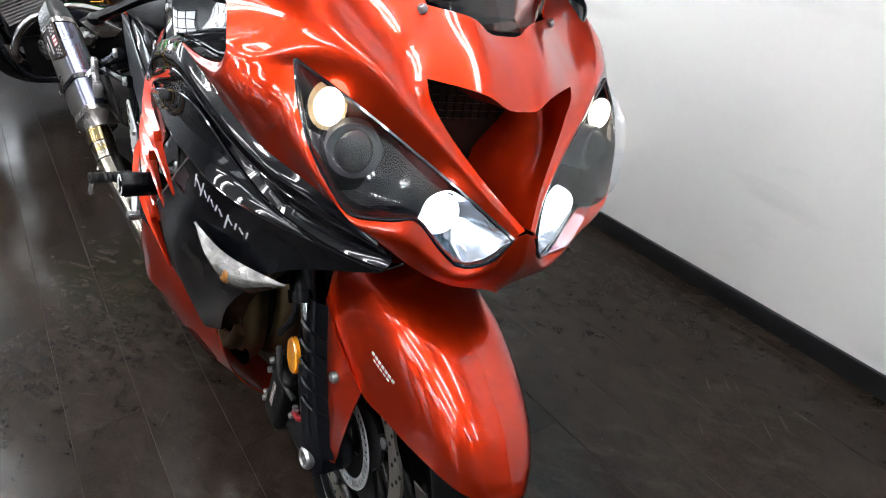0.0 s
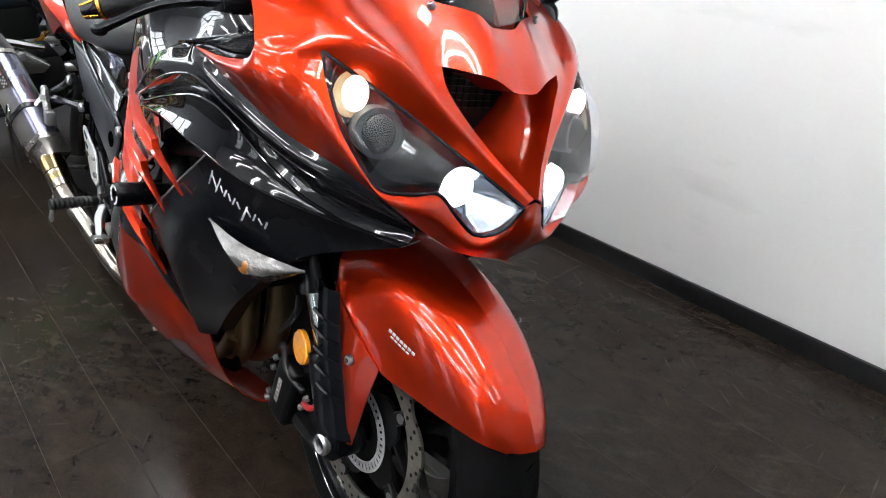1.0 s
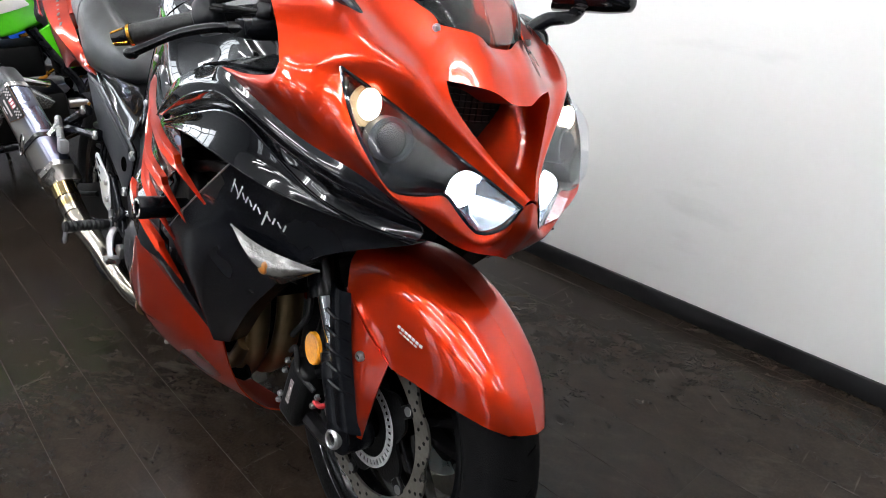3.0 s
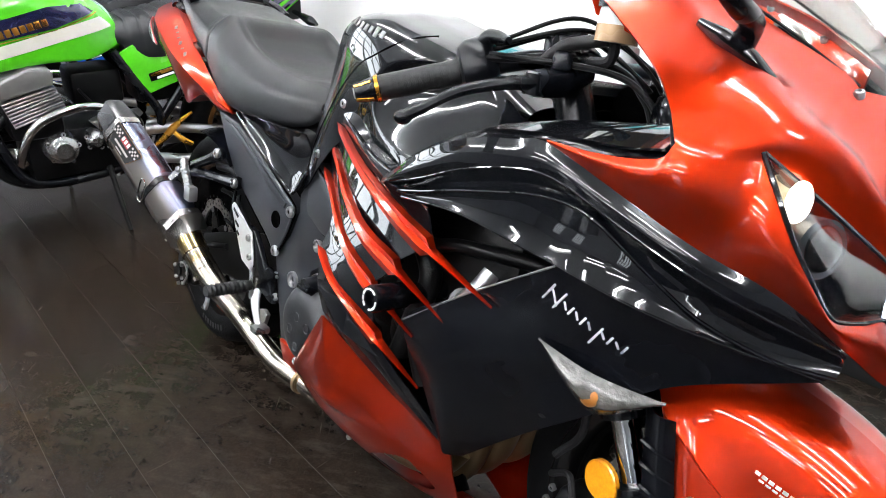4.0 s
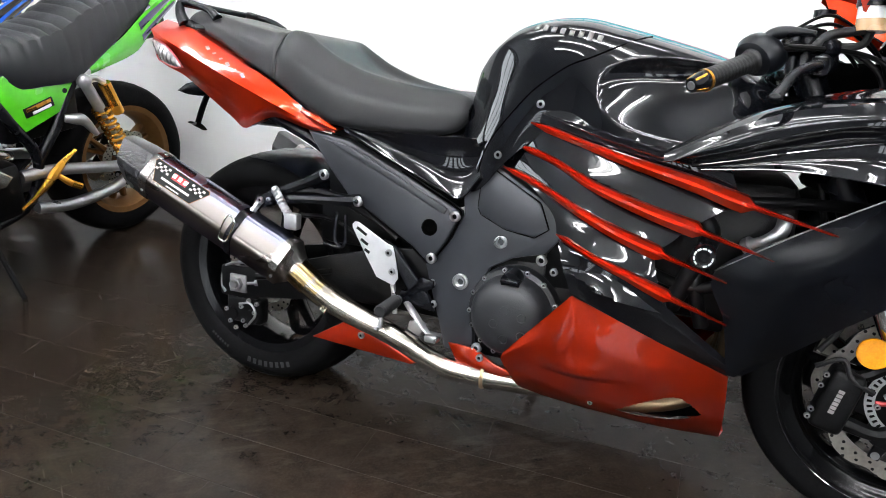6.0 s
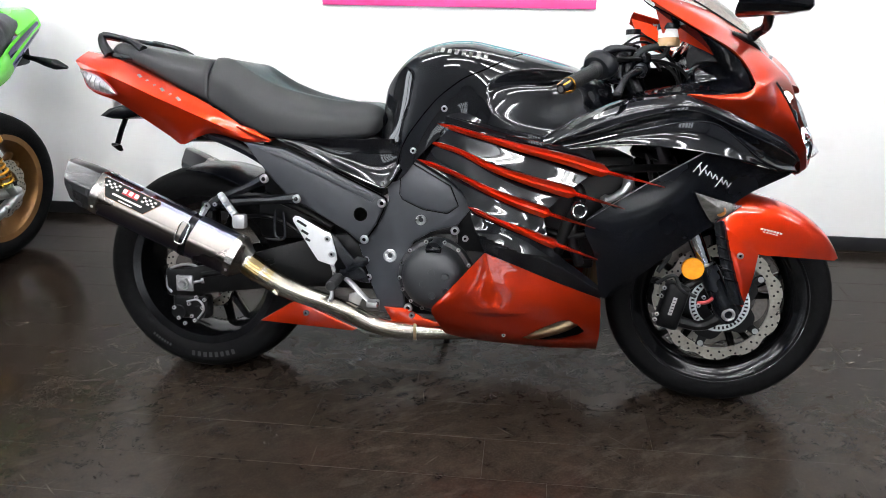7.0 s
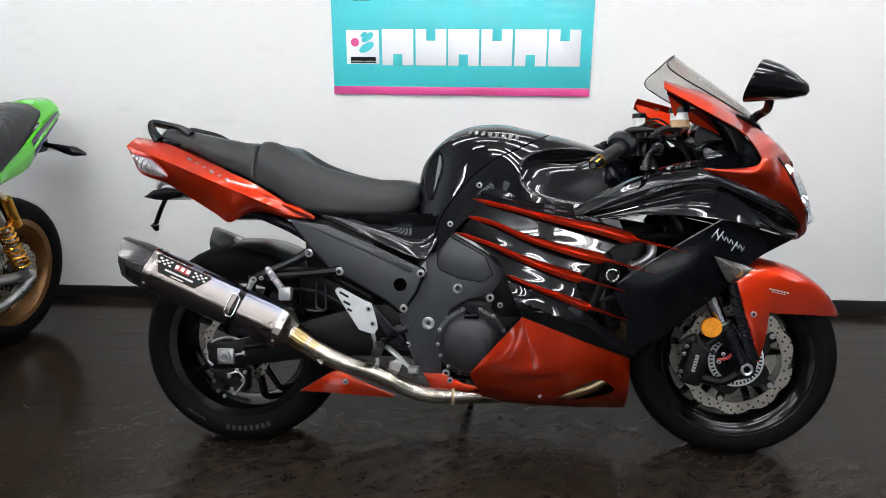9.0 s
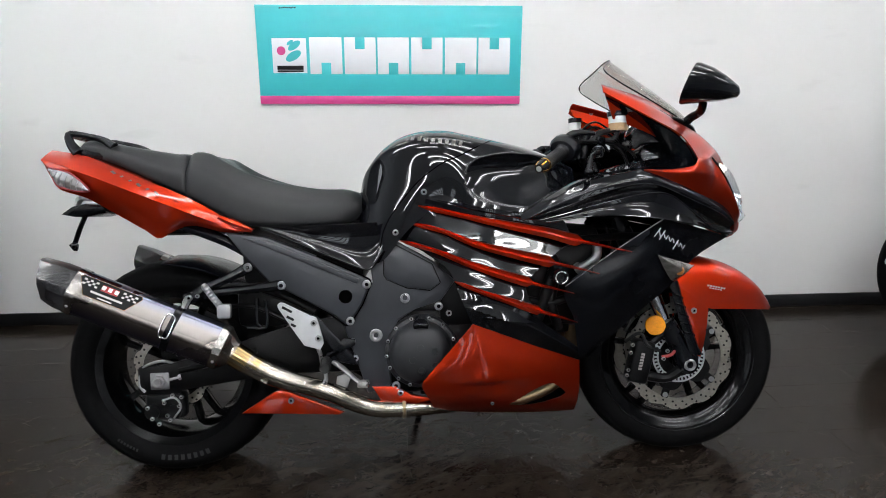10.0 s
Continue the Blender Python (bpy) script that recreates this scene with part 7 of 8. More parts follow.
        tube(bm, [f(1.486, -0.170, 0.940), f(1.464, -0.182, 0.955), f(1.438, -0.190, 0.970), f(1.408, -0.196, 0.985)], [0.006, 0.017, 0.019, 0.009], 12, 16, 0.6)
        part("mirror_foot", bm, M_GLOSS, head, "gloss black mirror foot")
    # bars and controls
    for s in (-1, 1):
        f = lambda x, y, z: Vector((x, y * -s, z))
        o, i = f(1.038, -0.305, 0.860), f(1.118, -0.202, 0.908)
        d = (o - i).normalized()
        bm = B()
        g0 = i.lerp(o, 0.20)
        tube(bm, [g0, o], [0.022, 0.022, 0.0178, 0.0170] + [0.0170, 0.0175] * 12 + [0.0168], 20, 56)
        part("handlebar_grip", bm, M_GRIP, bike, "ribbed black rubber grip")
        bm = B()
        cyl(bm, o, o + d * 0.008, 0.017, seg=20)
        cyl(bm, o + d * 0.008, o + d * 0.034, 0.0165, 0.012, seg=20)
        we = part("bar_end", bm, M_SATIN, bike, "black and gold bar-end weight")
        bm = B()
        cyl(bm, o + d * 0.001, o + d * 0.006, 0.0185, seg=20)
        a, b, _ = frame_axes(d)
        for k in range(4):
            q = 2 * math.pi * (k + 0.5) / 4
            e = a * math.cos(q) + b * math.sin(q)
            tube(bm, [o + d * 0.010 + e * 0.0152, o + d * 0.033 + e * 0.0108], 0.0028, 6, 4)
        part("gold_inlay", bm, M_GOLD, we, "gold anodised inlays")
        bm = B()
        cyl(bm, o + d * 0.033, o + d * 0.036, 0.007, seg=14)
        part("end_screw", bm, M_ALLOY, we)
        bm = B()
        cl = f(1.195, -0.118, 0.935)
        tube(bm, [i, i.lerp(cl, 0.5) + Vector((0, 0, 0.004)), cl], 0.013, 12, 14)
        tube(bm, [f(1.185, -0.120, 0.885), f(1.182, -0.120, 0.962)], [0.029, 0.030], 24, 4)
        blob(bm, cl + Vector((0.012, 0, 0.002)), 0.024, (1.3, 0.9, 0.8), 16, 10)
        part("handlebar", bm, M_SATIN, bike, "black clip-on handlebar")
        bm = B()
        sw = i.lerp(o, 0.06)
        up = Vector((0, 0, 1))
        loft(bm, [[sw - d * u + (a * math.cos(q) + b * math.sin(q)) * r * (1.0 + 0.30 * abs(math.cos(q - 0.4)) ** 3) + up * lift for q in [2 * math.pi * k / 20 for k in range(20)]]
                  for u, r, lift in ((-0.024, 0.018, 0.0), (-0.022, 0.027, 0.003), (-0.012, 0.032, 0.006), (0.006, 0.033, 0.007), (0.018, 0.029, 0.005), (0.026, 0.020, 0.0))])
        bmesh.ops.recalc_face_normals(bm, faces=bm.faces[:])
        tube(bm, [sw + Vector((0.000, 0, 0.024)), sw + Vector((0.016, 0.006 * s, 0.038)), sw + Vector((0.042, 0.016 * s, 0.042)), sw + Vector((0.075, 0.028 * s, 0.038))], [0.012, 0.011, 0.0075, 0.005], 10, 18)
        part("switch_housing", bm, M_SATIN, bike, "black switch housing")
        bm = B()
        pv = f(1.205, -0.196, 0.898)
        tube(bm, [pv, f(1.192, -0.235, 0.893), f(1.165, -0.280, 0.876), f(1.148, -0.325, 0.848), f(1.141, -0.342, 0.837)], [0.013, 0.0115, 0.0100, 0.0085, 0.0105], 12, 30, 0.75)
        blob(bm, f(1.141, -0.343, 0.836), 0.0115, (1, 1, 0.8), 12, 8)
        part("lever", bm, M_SATIN, bike, "black brake lever" if s < 0 else "black clutch lever")
        bm = B()
        tube(bm, [pv + Vector((0.0, 0, 0.0)), f(1.215, -0.160, 0.905), f(1.222, -0.118, 0.922)], [0.017, 0.021, 0.015], 12, 14)
        cyl(bm, pv + Vector((0, 0, -0.014)), pv + Vector((0, 0, 0.012)), 0.013, seg=16)
        box(bm, (-0.030, -0.013, -0.012), (0.034, 0.013, 0.014), 0.006, 2, m=Matrix.Translation(f(1.205, -0.150, 0.925)) @ pose(0, 0, 0, 0, -8, 50 * s))
        part("master_cylinder", bm, M_SATIN, bike, "black master cylinder")
        for p in (f(1.199, -0.166, 0.941), f(1.216, -0.140, 0.945)):
            bm = B()
            cyl(bm, p, p + Vector((0, 0, 0.003)), 0.0058, 0.0048, seg=12)
            part("clamp_bolt", bm, M_BOLT, bike)
        bm = B()
        tube(bm, [f(1.190, -0.172, 0.925), f(1.210, -0.160, 0.948), f(1.236, -0.150, 0.957), f(1.266, -0.145, 0.962)], [0.007, 0.0085, 0.0085, 0.007], 12, 18)
        part("brake_hose", bm, M_GRIP, bike, "thick black hose")
        bm = B()
        cyl(bm, pv + Vector((0, 0, 0.012)), pv + Vector((0, 0, 0.0145)), 0.0095, seg=14)
        part("pivot_screw", bm, M_ALLOY, bike)
        c = f(1.276, -0.146, 0.964) if s < 0 else f(1.225, -0.135, 0.985)
        r = 0.027 if s < 0 else 0.019
        bm = B()
        cyl(bm, c + Vector((0, 0, -0.004 if s < 0 else 0.0)), c + Vector((0, 0, 0.034)), r * 0.95, r, seg=22)
        res = part("fluid_reservoir", bm, M_WHITE, bike, "milky fluid reservoir with a black lid")
        bm = B()
        cyl(bm, c + Vector((0, 0, 0.034)), c + Vector((0, 0, 0.048)), r * 1.12, seg=22)
        part("lid", bm, M_SATIN, res)
        bm = B()
        tube(bm, [c + Vector((0, 0, 0)), c + Vector((-0.01, 0.01, -0.025)), f(1.222, -0.125, 0.935)], 0.007, 8, 14)
        part("reservoir_hose", bm, M_GRIP, res)
        if s < 0:
            bm = B()
            cyl(bm, c + Vector((0, 0, -0.0045)), c + Vector((0, 0, 0.015)), r * 0.965, r * 0.985, seg=22)
            part("fluid", bm, M_FLUID, res, "amber brake fluid")
        for k, (mid, end, r) in enumerate(((f(1.215, -0.140, 0.985), f(1.33, -0.060, 0.875), 0.0028), (f(1.220, -0.128, 0.972), f(1.34, -0.030, 0.870), 0.0032), (f(1.185, -0.110, 0.968), f(1.30, -0.020, 0.865), 0.0036),
                                           (f(1.265, -0.135, 0.925), f(1.345, -0.110, 0.855), 0.0044), (f(1.240, -0.110, 0.935), f(1.325, -0.090, 0.850), 0.0052))):
            bm = B()
            tube(bm, [sw + Vector((0.03, 0.004 * k * s, 0.038 - 0.006 * k)), mid, mid.lerp(end, 0.55) + Vector((0.015, 0, 0.012)), end], r, 8, 36)
            part("control_cable", bm, M_DARK, bike)
    # upper yoke with its stem nut and fork caps
    bm = B()
    box(bm, (1.150, -0.120, 0.925), (1.225, 0.120, 0.943), 0.008, 3)
    yoke = part("upper_yoke", bm, M_FRAME, bike, "dark alloy upper yoke")
    for y, r in ((-0.105, 0.021), (0.0, 0.017), (0.105, 0.021)):
        bm = B()
        cyl(bm, (1.187, y, 0.94), (1.186, y, 0.966), r, r * 0.92, seg=20)
        cyl(bm, (1.186, y, 0.966), (1.186, y, 0.972), r * 0.55, seg=6)
        part("fork_cap", bm, M_ALLOY if y == 0 else M_SATIN, yoke, "round fork cap")
    # added near-black boxes fill the gap behind the cowl with shade
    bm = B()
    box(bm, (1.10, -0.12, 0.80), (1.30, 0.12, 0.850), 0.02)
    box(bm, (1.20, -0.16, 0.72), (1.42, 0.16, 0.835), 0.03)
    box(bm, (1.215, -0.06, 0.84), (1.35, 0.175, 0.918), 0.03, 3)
    part("steering_cover", bm, M_VOID, bike, "near-black boxes standing in for the shaded gap behind the cowl")
    # glossy deck between the shoulder of the cowl and the clocks
    bm = B()
    patch(bm, [[(1.190, -0.252, 0.836), (1.26, -0.258, 0.846), (1.33, -0.257, 0.851), (1.39, -0.256, 0.853), (1.438, -0.254, 0.860)],
               [(1.190, -0.195, 0.846), (1.26, -0.190, 0.862), (1.33, -0.188, 0.872), (1.39, -0.190, 0.880), (1.430, -0.195, 0.890)],
               [(1.200, -0.120, 0.838), (1.26, -0.120, 0.858), (1.33, -0.120, 0.868), (1.38, -0.120, 0.876), (1.420, -0.120, 0.886)]], 24, 10, 0.003, (0, -0.3, 1))
    sides("inner_deck", bm, M_GLOSS, bike, "gloss black deck inside the cowl")
    bm = B()
    box(bm, (1.330, -0.150, 0.82), (1.450, 0.150, 0.930), 0.040, 4)
    part("dash_cover", bm, M_GLOSS, bike, "black moulded dash cover")


cockpit()
FLARE[:] = 0.0, 0.0, 0.0


# ---- naked motorcycles parked crosswise ----
def naked_bike(m, paint, band, stripe, rim_m, label, tail=True, plate_m=None):
    """An upright roadster with ribbed seat, twin shocks and round engine covers."""
    bk = thing("motorcycle", label, "motorcycle", m)

    def both(name, build, material, lab="", angle=38):
        bm = B()
        build(bm)
        return part(name, bm, material, bk, lab, angle)

    for x, nm, w, r in ((0.0, "rear_wheel", 0.175, 0.312), (1.46, "front_wheel", 0.12, 0.298)):
        wheel(bk, nm, x, r, r, w, 0.222, rim_m, 3, True, 0.125 if x == 0 else 0.15, 0.085 if x == 0 else 0.11, (-0.07, 0.07), 0.6)
    # tank
    secs = [(0.500, 0.795, 0.060, 0.758), (0.530, 0.850, 0.095, 0.747), (0.580, 0.908, 0.125, 0.736), (0.670, 0.955, 0.150, 0.717), (0.800, 0.985, 0.160, 0.722),
            (0.920, 0.985, 0.164, 0.715), (1.020, 0.962, 0.157, 0.708), (1.085, 0.912, 0.135, 0.758), (1.115, 0.855, 0.100, 0.800)]
    key = [[Vector((x, 0, t)), Vector((x, w * 0.50, t - 0.006)), Vector((x, w * 0.88, t - 0.036)), Vector((x, w, t - 0.085 if t - b > 0.15 else (t + b) / 2)), Vector((x, w * 0.985, b + 0.016)), Vector((x, w * 0.88, b))] for x, t, w, b in secs]
    cols = [curve([k[j] for k in key], 56) for j in range(6)]
    grid = [curve([c[i] for c in cols], 36) for i in range(57)]
    bm = B()
    skin(bm, grid, 0.003, (0, 1, 0.6))
    mirror(bm)
    tk = part("fuel_tank", bm, paint, bk, "glossy painted fuel tank with slanting side stripes", 60)

    def flank(x, z):
        """How far out the tank's side stands at x and z."""
        col = min(grid, key=lambda c: abs(c[0].x - x))
        for a, b in zip(col, col[1:]):
            if a.y > 0.02 and a.z >= z >= b.z and a.z > b.z:
                return a.y + (b.y - a.y) * (a.z - z) / (a.z - b.z)
        return col[18].y

    def at(line, x):
        for (x0, z0), (x1, z1) in zip(line, line[1:]):
            if x0 <= x <= x1:
                return z0 + (z1 - z0) * (x - x0) / (x1 - x0)
        return line[-1][1]

    for nm, mt, lo, hi in (("tank_band", band, [(0.606, 0.893), (0.759, 0.844), (1.075, 0.794)], [(0.606, 0.900), (0.641, 0.919), (0.774, 0.919), (0.956, 0.879), (1.075, 0.859)]),
                           ("tank_stripe", stripe, [(0.566, 0.829), (0.749, 0.795), (1.029, 0.736), (1.062, 0.770)], [(0.566, 0.836), (0.599, 0.871), (0.741, 0.842), (0.974, 0.791), (1.062, 0.776)]),
                           ("pin_stripe", M_GOLD, [(0.606, 0.884), (0.759, 0.836), (1.070, 0.785)], [(0.606, 0.887), (0.759, 0.839), (1.070, 0.788)])):
        for s in (1, -1):
            bm = B()
            rows = []
            x0, x1 = lo[0][0], lo[-1][0]
            for i in range(41):
                x = x0 + (x1 - x0) * i / 40
                a, b = at(lo, x), at(hi, x)
                rows.append([Vector((x, (flank(x, a + (b - a) * k / 6) + 0.0022) * s, a + (b - a) * k / 6)) for k in range(7)])
            skin(bm, rows, 0.0015, (0, s, 0))
            part(nm, bm, mt, tk)
    for s in (1, -1):
        for k in range(8):
            x = 0.966 - 0.0245 * k
            z = 0.829 + 0.0052 * k
            y = flank(x, z) * s
            bm = B()
            box(bm, (-0.0095, -0.004, -0.013), (0.0095, 0.004, 0.013 if k else 0.018), 0.001, m=pose(x, y, z, 0, 12, 0))
            part("gold_bar", bm, M_GOLD, tk, "gold lettering bar")
    # seat in two steps with cross ribs
    bm = B()
    line = [(0.555, 0.842, 0.112, 0.765), (0.48, 0.858, 0.138, 0.706), (0.36, 0.872, 0.150, 0.697), (0.24, 0.898, 0.150, 0.697), (0.14, 0.945, 0.142, 0.738), (0.02, 0.968, 0.132, 0.805), (-0.12, 0.985, 0.115, 0.886), (-0.20, 0.992, 0.095, 0.930)]
    tops = curve([(x, w, z) for x, z, w, l in line], 105)
    lows = curve([(x, 0, l) for x, z, w, l in line], 105)
    rows = []
    for i, p in enumerate(tops):
        rib = 0.007 * abs(math.sin(math.pi * i / 7.0)) ** 0.5 if 6 < i < 98 else 0.004
        x, w, z, low = p.x, p.y, p.z - 0.007 + rib, lows[i].z
        rows.append([Vector((x, 0, z)), Vector((x, w * 0.5, z - 0.002)), Vector((x, w * 0.84, z - 0.018)), Vector((x, w * 0.97 + rib * 0.3, z - (z - low) * 0.42)), Vector((x, w, low + 0.02)), Vector((x, w * 0.95, low))])
    skin(bm, rows, 0.01, (0, 1, 1))
    mirror(bm)
    part("seat", bm, M_RIBBED, bk, "black vinyl seat with stitched cross ribs", 50)
    # side covers and tail
    for s in (1, -1):
        bm = B()
        plate(bm, [(0.556, 0.724), (0.524, 0.657), (0.470, 0.550), (0.317, 0.596), (0.250, 0.690), (0.330, 0.702), (0.440, 0.702), (0.501, 0.755)], 0.116 * s, 0.136 * s, 0.006, 3)
        sc = part("side_cover", bm, paint, bk, "painted triangular side cover with a badge")
        bm = B()
        box(bm, (-0.058, -0.003, -0.017), (0.058, 0.003, 0.017), 0.002, m=pose(0.399, 0.1365 * s, 0.630, 0, 12, 0))
        part("badge", bm, M_SATIN, sc)
        bm = B()
        box(bm, (-0.050, -0.004, 0.001), (0.050, 0.004, 0.014), 0.001, m=pose(0.399, 0.1370 * s, 0.630, 0, 12, 0))
        part("badge_mark", bm, M_GOLD, sc, "gold mark")
        bm = B()
        box(bm, (-0.046, -0.004, -0.014), (0.030, 0.004, -0.004), 0.001, m=pose(0.399, 0.1370 * s, 0.630, 0, 12, 0))
        part("badge_bar", bm, M_WHITE, sc)
        bm = B()
        cyl(bm, (0.290, 0.130 * s, 0.668), (0.290, 0.139 * s, 0.668), 0.009, seg=14)
        part("cover_screw", bm, M_SATIN, sc)
        # rear shock with its gas bottle
        bm = B()
        top, bot = Vector((0.216, 0.150 * s, 0.690)), Vector((0.055, 0.160 * s, 0.325))
        d = (bot - top)
        cyl(bm, top, top + d * 0.30, 0.021, seg=16)
        cyl(bm, top + d * 0.30, bot, 0.010, seg=12)
        cyl(bm, bot - d * 0.10, bot, 0.018, seg=12)
        blob(bm, top, 0.027)
        sh = part("rear_shock", bm, M_ALLOY, bk, "silver rear shock with a gold spring")
        bm = B()
        a, b2, _ = frame_axes(d)
        pts = []
        for k in range(97):
            u = k / 96
            q = 2 * math.pi * 9 * u
            pts.append(top + d * (0.30 + 0.56 * u) + (a * math.cos(q) + b2 * math.sin(q)) * 0.029)
        tube(bm, pts, 0.0058, 6, 190)
        part("spring", bm, M_GOLD, sh, "gold coil spring")
        bm = B()
        cyl(bm, (0.140, 0.160 * s, 0.672), (0.092, 0.160 * s, 0.552), 0.023, seg=16)
        part("gas_reservoir", bm, M_GOLD, sh, "gold shock reservoir")
        bm = B()
        tube(bm, [(0.216, 0.155 * s, 0.690), (0.180, 0.160 * s, 0.700), (0.140, 0.160 * s, 0.675)], [0.012, 0.010, 0.012], 8, 8)
        part("reservoir_neck", bm, M_ALLOY, sh)
        # gold footpeg set
        bm = B()
        tube(bm, [(0.319, 0.180 * s, 0.464), (0.360, 0.180 * s, 0.442), (0.402, 0.178 * s, 0.412), (0.446, 0.175 * s, 0.372), (0.500, 0.175 * s, 0.338), (0.556, 0.175 * s, 0.310)], [0.007, 0.011, 0.017, 0.013, 0.007, 0.006], 8, 24)
        part("peg_plate", bm, M_GOLD, bk, "gold anodised footpeg set")
        bm = B()
        tube(bm, [(0.405, 0.178 * s, 0.392), (0.380, 0.200 * s, 0.362), (0.345, 0.215 * s, 0.338)], [0.010, 0.013, 0.012], 8, 10)
        part("footpeg", bm, M_GOLD, bk)
        bm = B()
        tube(bm, [(0.318, 0.150 * s, 0.575), (0.290, 0.165 * s, 0.570), (0.262, 0.175 * s, 0.560), (0.222, 0.185 * s, 0.500)], [0.014, 0.022, 0.016, 0.010], 10, 16)
        part("pillion_peg", bm, M_ALLOY, bk, "polished pillion footpeg")
        for pts in ([(0.0, 0.135 * s, 0.314), (0.156, 0.140 * s, 0.343), (0.375, 0.135 * s, 0.394), (0.50, 0.120 * s, 0.400)], [(0.0, 0.138 * s, 0.305), (0.14, 0.142 * s, 0.256), (0.324, 0.140 * s, 0.246), (0.472, 0.130 * s, 0.275)]):
            bm = B()
            tube(bm, pts, 0.022, 12, 20)
            part("swingarm_tube", bm, M_ALLOY, bk, "silver swingarm tube")
        for pts in ([(0.575, 0.118 * s, 0.735), (0.500, 0.125 * s, 0.590), (0.435, 0.128 * s, 0.465), (0.455, 0.120 * s, 0.340), (0.56, 0.11 * s, 0.262), (0.92, 0.11 * s, 0.250), (1.02, 0.10 * s, 0.40), (1.06, 0.08 * s, 0.70)],
                    [(0.200, 0.115 * s, 0.745), (0.285, 0.122 * s, 0.630), (0.345, 0.126 * s, 0.540), (0.440, 0.126 * s, 0.430)]):
            bm = B()
            tube(bm, pts, 0.019, 10, 36)
            part("frame_rail", bm, M_SATIN, bk, "black tubular frame rail")
        # chrome guard bar round the engine
        bm = B()
        tube(bm, [(0.985, 0.205 * s, 0.380), (0.978, 0.250 * s, 0.430), (0.948, 0.270 * s, 0.498), (0.893, 0.275 * s, 0.548), (0.794, 0.272 * s, 0.575), (0.715, 0.265 * s, 0.575), (0.637, 0.245 * s, 0.546), (0.580, 0.200 * s, 0.518)], 0.0155, 14, 50)
        part("engine_guard", bm, M_CHROME, bk, "chrome tube engine guard")
        bm = B()
        plate(bm, [(1.013, 0.442), (0.983, 0.359), (0.958, 0.370), (0.977, 0.439)], 0.192 * s, 0.206 * s, 0.002)
        part("guard_foot", bm, M_CHROME, bk)
        # round covers
        for cx, cz, r, out in ((0.830, 0.398, 0.064, 0.205), (0.706, 0.408, 0.041, 0.190)):
            bm = B()
            lathe(bm, [(0.0001, -out), (r * 0.46, -out), (r * 0.50, -out + 0.005), (r * 0.82, -out + 0.016), (r, -out + 0.045), (r * 1.05, -0.12)], 32, (cx, 0, cz))
            if s > 0:
                for v in bm.verts:
                    v.co.y = -v.co.y
                bmesh.ops.reverse_faces(bm, faces=bm.faces[:])
            part("engine_cover", bm, M_POLISHED, bk, "round silver engine cover")
            for k in range(5):
                q = 2 * math.pi * k / 5 + 0.5
                bolt(bk, cx + r * 0.9 * math.cos(q), (out - 0.028) * s, cz + r * 0.9 * math.sin(q), BOLT_M)
        bm = B()
        plate(bm, [(0.714, 0.483), (0.647, 0.504), (0.557, 0.430), (0.590, 0.400), (0.650, 0.403)], 0.120 * s, 0.172 * s, 0.010, 3)
        part("starter_cover", bm, M_POLISHED, bk, "silver starter cover")
        # dark shroud before the engine
        bm = B()
        plate(bm, [(1.154, 0.690), (1.026, 0.702), (1.048, 0.600), (1.110, 0.460), (1.194, 0.517)], 0.085 * s, 0.112 * s, 0.008, 3)
        shroud = part("cooler_shroud", bm, M_DARK, bk, "black oil cooler shroud")
        if plate_m:
            bm = B()
            box(bm, (1.044, 0.112 * s - 0.003, 0.588), (1.170, 0.112 * s + 0.005, 0.636), 0.003)
            part("yellow_plate", bm, plate_m, shroud, "yellow plate with dark bars")
            for k in range(6):
                bm = B()
                box(bm, (1.058 + 0.0178 * k, 0.112 * s - 0.001, 0.598), (1.070 + 0.0178 * k, 0.112 * s + 0.0058, 0.625), 0.001)
                part("dark_bar", bm, M_NAVY, shroud)
        if not tail:
            continue
        bm = B()
        top = [(0.17, 0.120 * s, 0.735), (0.0, 0.122 * s, 0.815), (-0.12, 0.118 * s, 0.890), (-0.25, 0.100 * s, 0.942), (-0.34, 0.078 * s, 0.966)]
        low = [(0.15, 0.114 * s, 0.700), (-0.05, 0.118 * s, 0.745), (-0.14, 0.112 * s, 0.800), (-0.24, 0.098 * s, 0.862), (-0.34, 0.075 * s, 0.908)]
        a, b = curve(top, 20), curve(low, 20)
        skin(bm, [curve([p, p.lerp(q, 0.5) + Vector((0, 0.012 * s, 0)), q], 6) for p, q in zip(a, b)], 0.003, (0, s, 0))
        t = part("tail_side", bm, paint, bk, "painted tail fairing with dark flashes")
        for u0, u1 in ((0.08, 0.42), (0.55, 0.85)):
            bm = B()
            rows = []
            for k in range(10, 20):
                p, q = a[k].lerp(b[k], u0), a[k].lerp(b[k], u1)
                rows.append([Vector((p.x, p.y + 0.010 * s, p.z)), Vector(((p.x + q.x) / 2, (p.y + q.y) / 2 + 0.0145 * s, (p.z + q.z) / 2)), Vector((q.x, q.y + 0.010 * s, q.z))])
            skin(bm, rows, 0.002, (0, s, 0))
            part("tail_flash", bm, band, t)
        bm = B()
        tube(bm, [(-0.245, 0.06 * s, 0.815), (-0.25, 0.12 * s, 0.808), (-0.255, 0.155 * s, 0.800), (-0.255, 0.195 * s, 0.796), (-0.262, 0.245 * s, 0.788)], [0.010, 0.011, 0.018, 0.022, 0.006], 10, 18)
        part("indicator", bm, M_SATIN, bk, "black stalk indicator")
    # engine: head with fins
    bm = B()
    box(bm, (0.50, -0.135, 0.26), (0.95, 0.135, 0.46), 0.03)
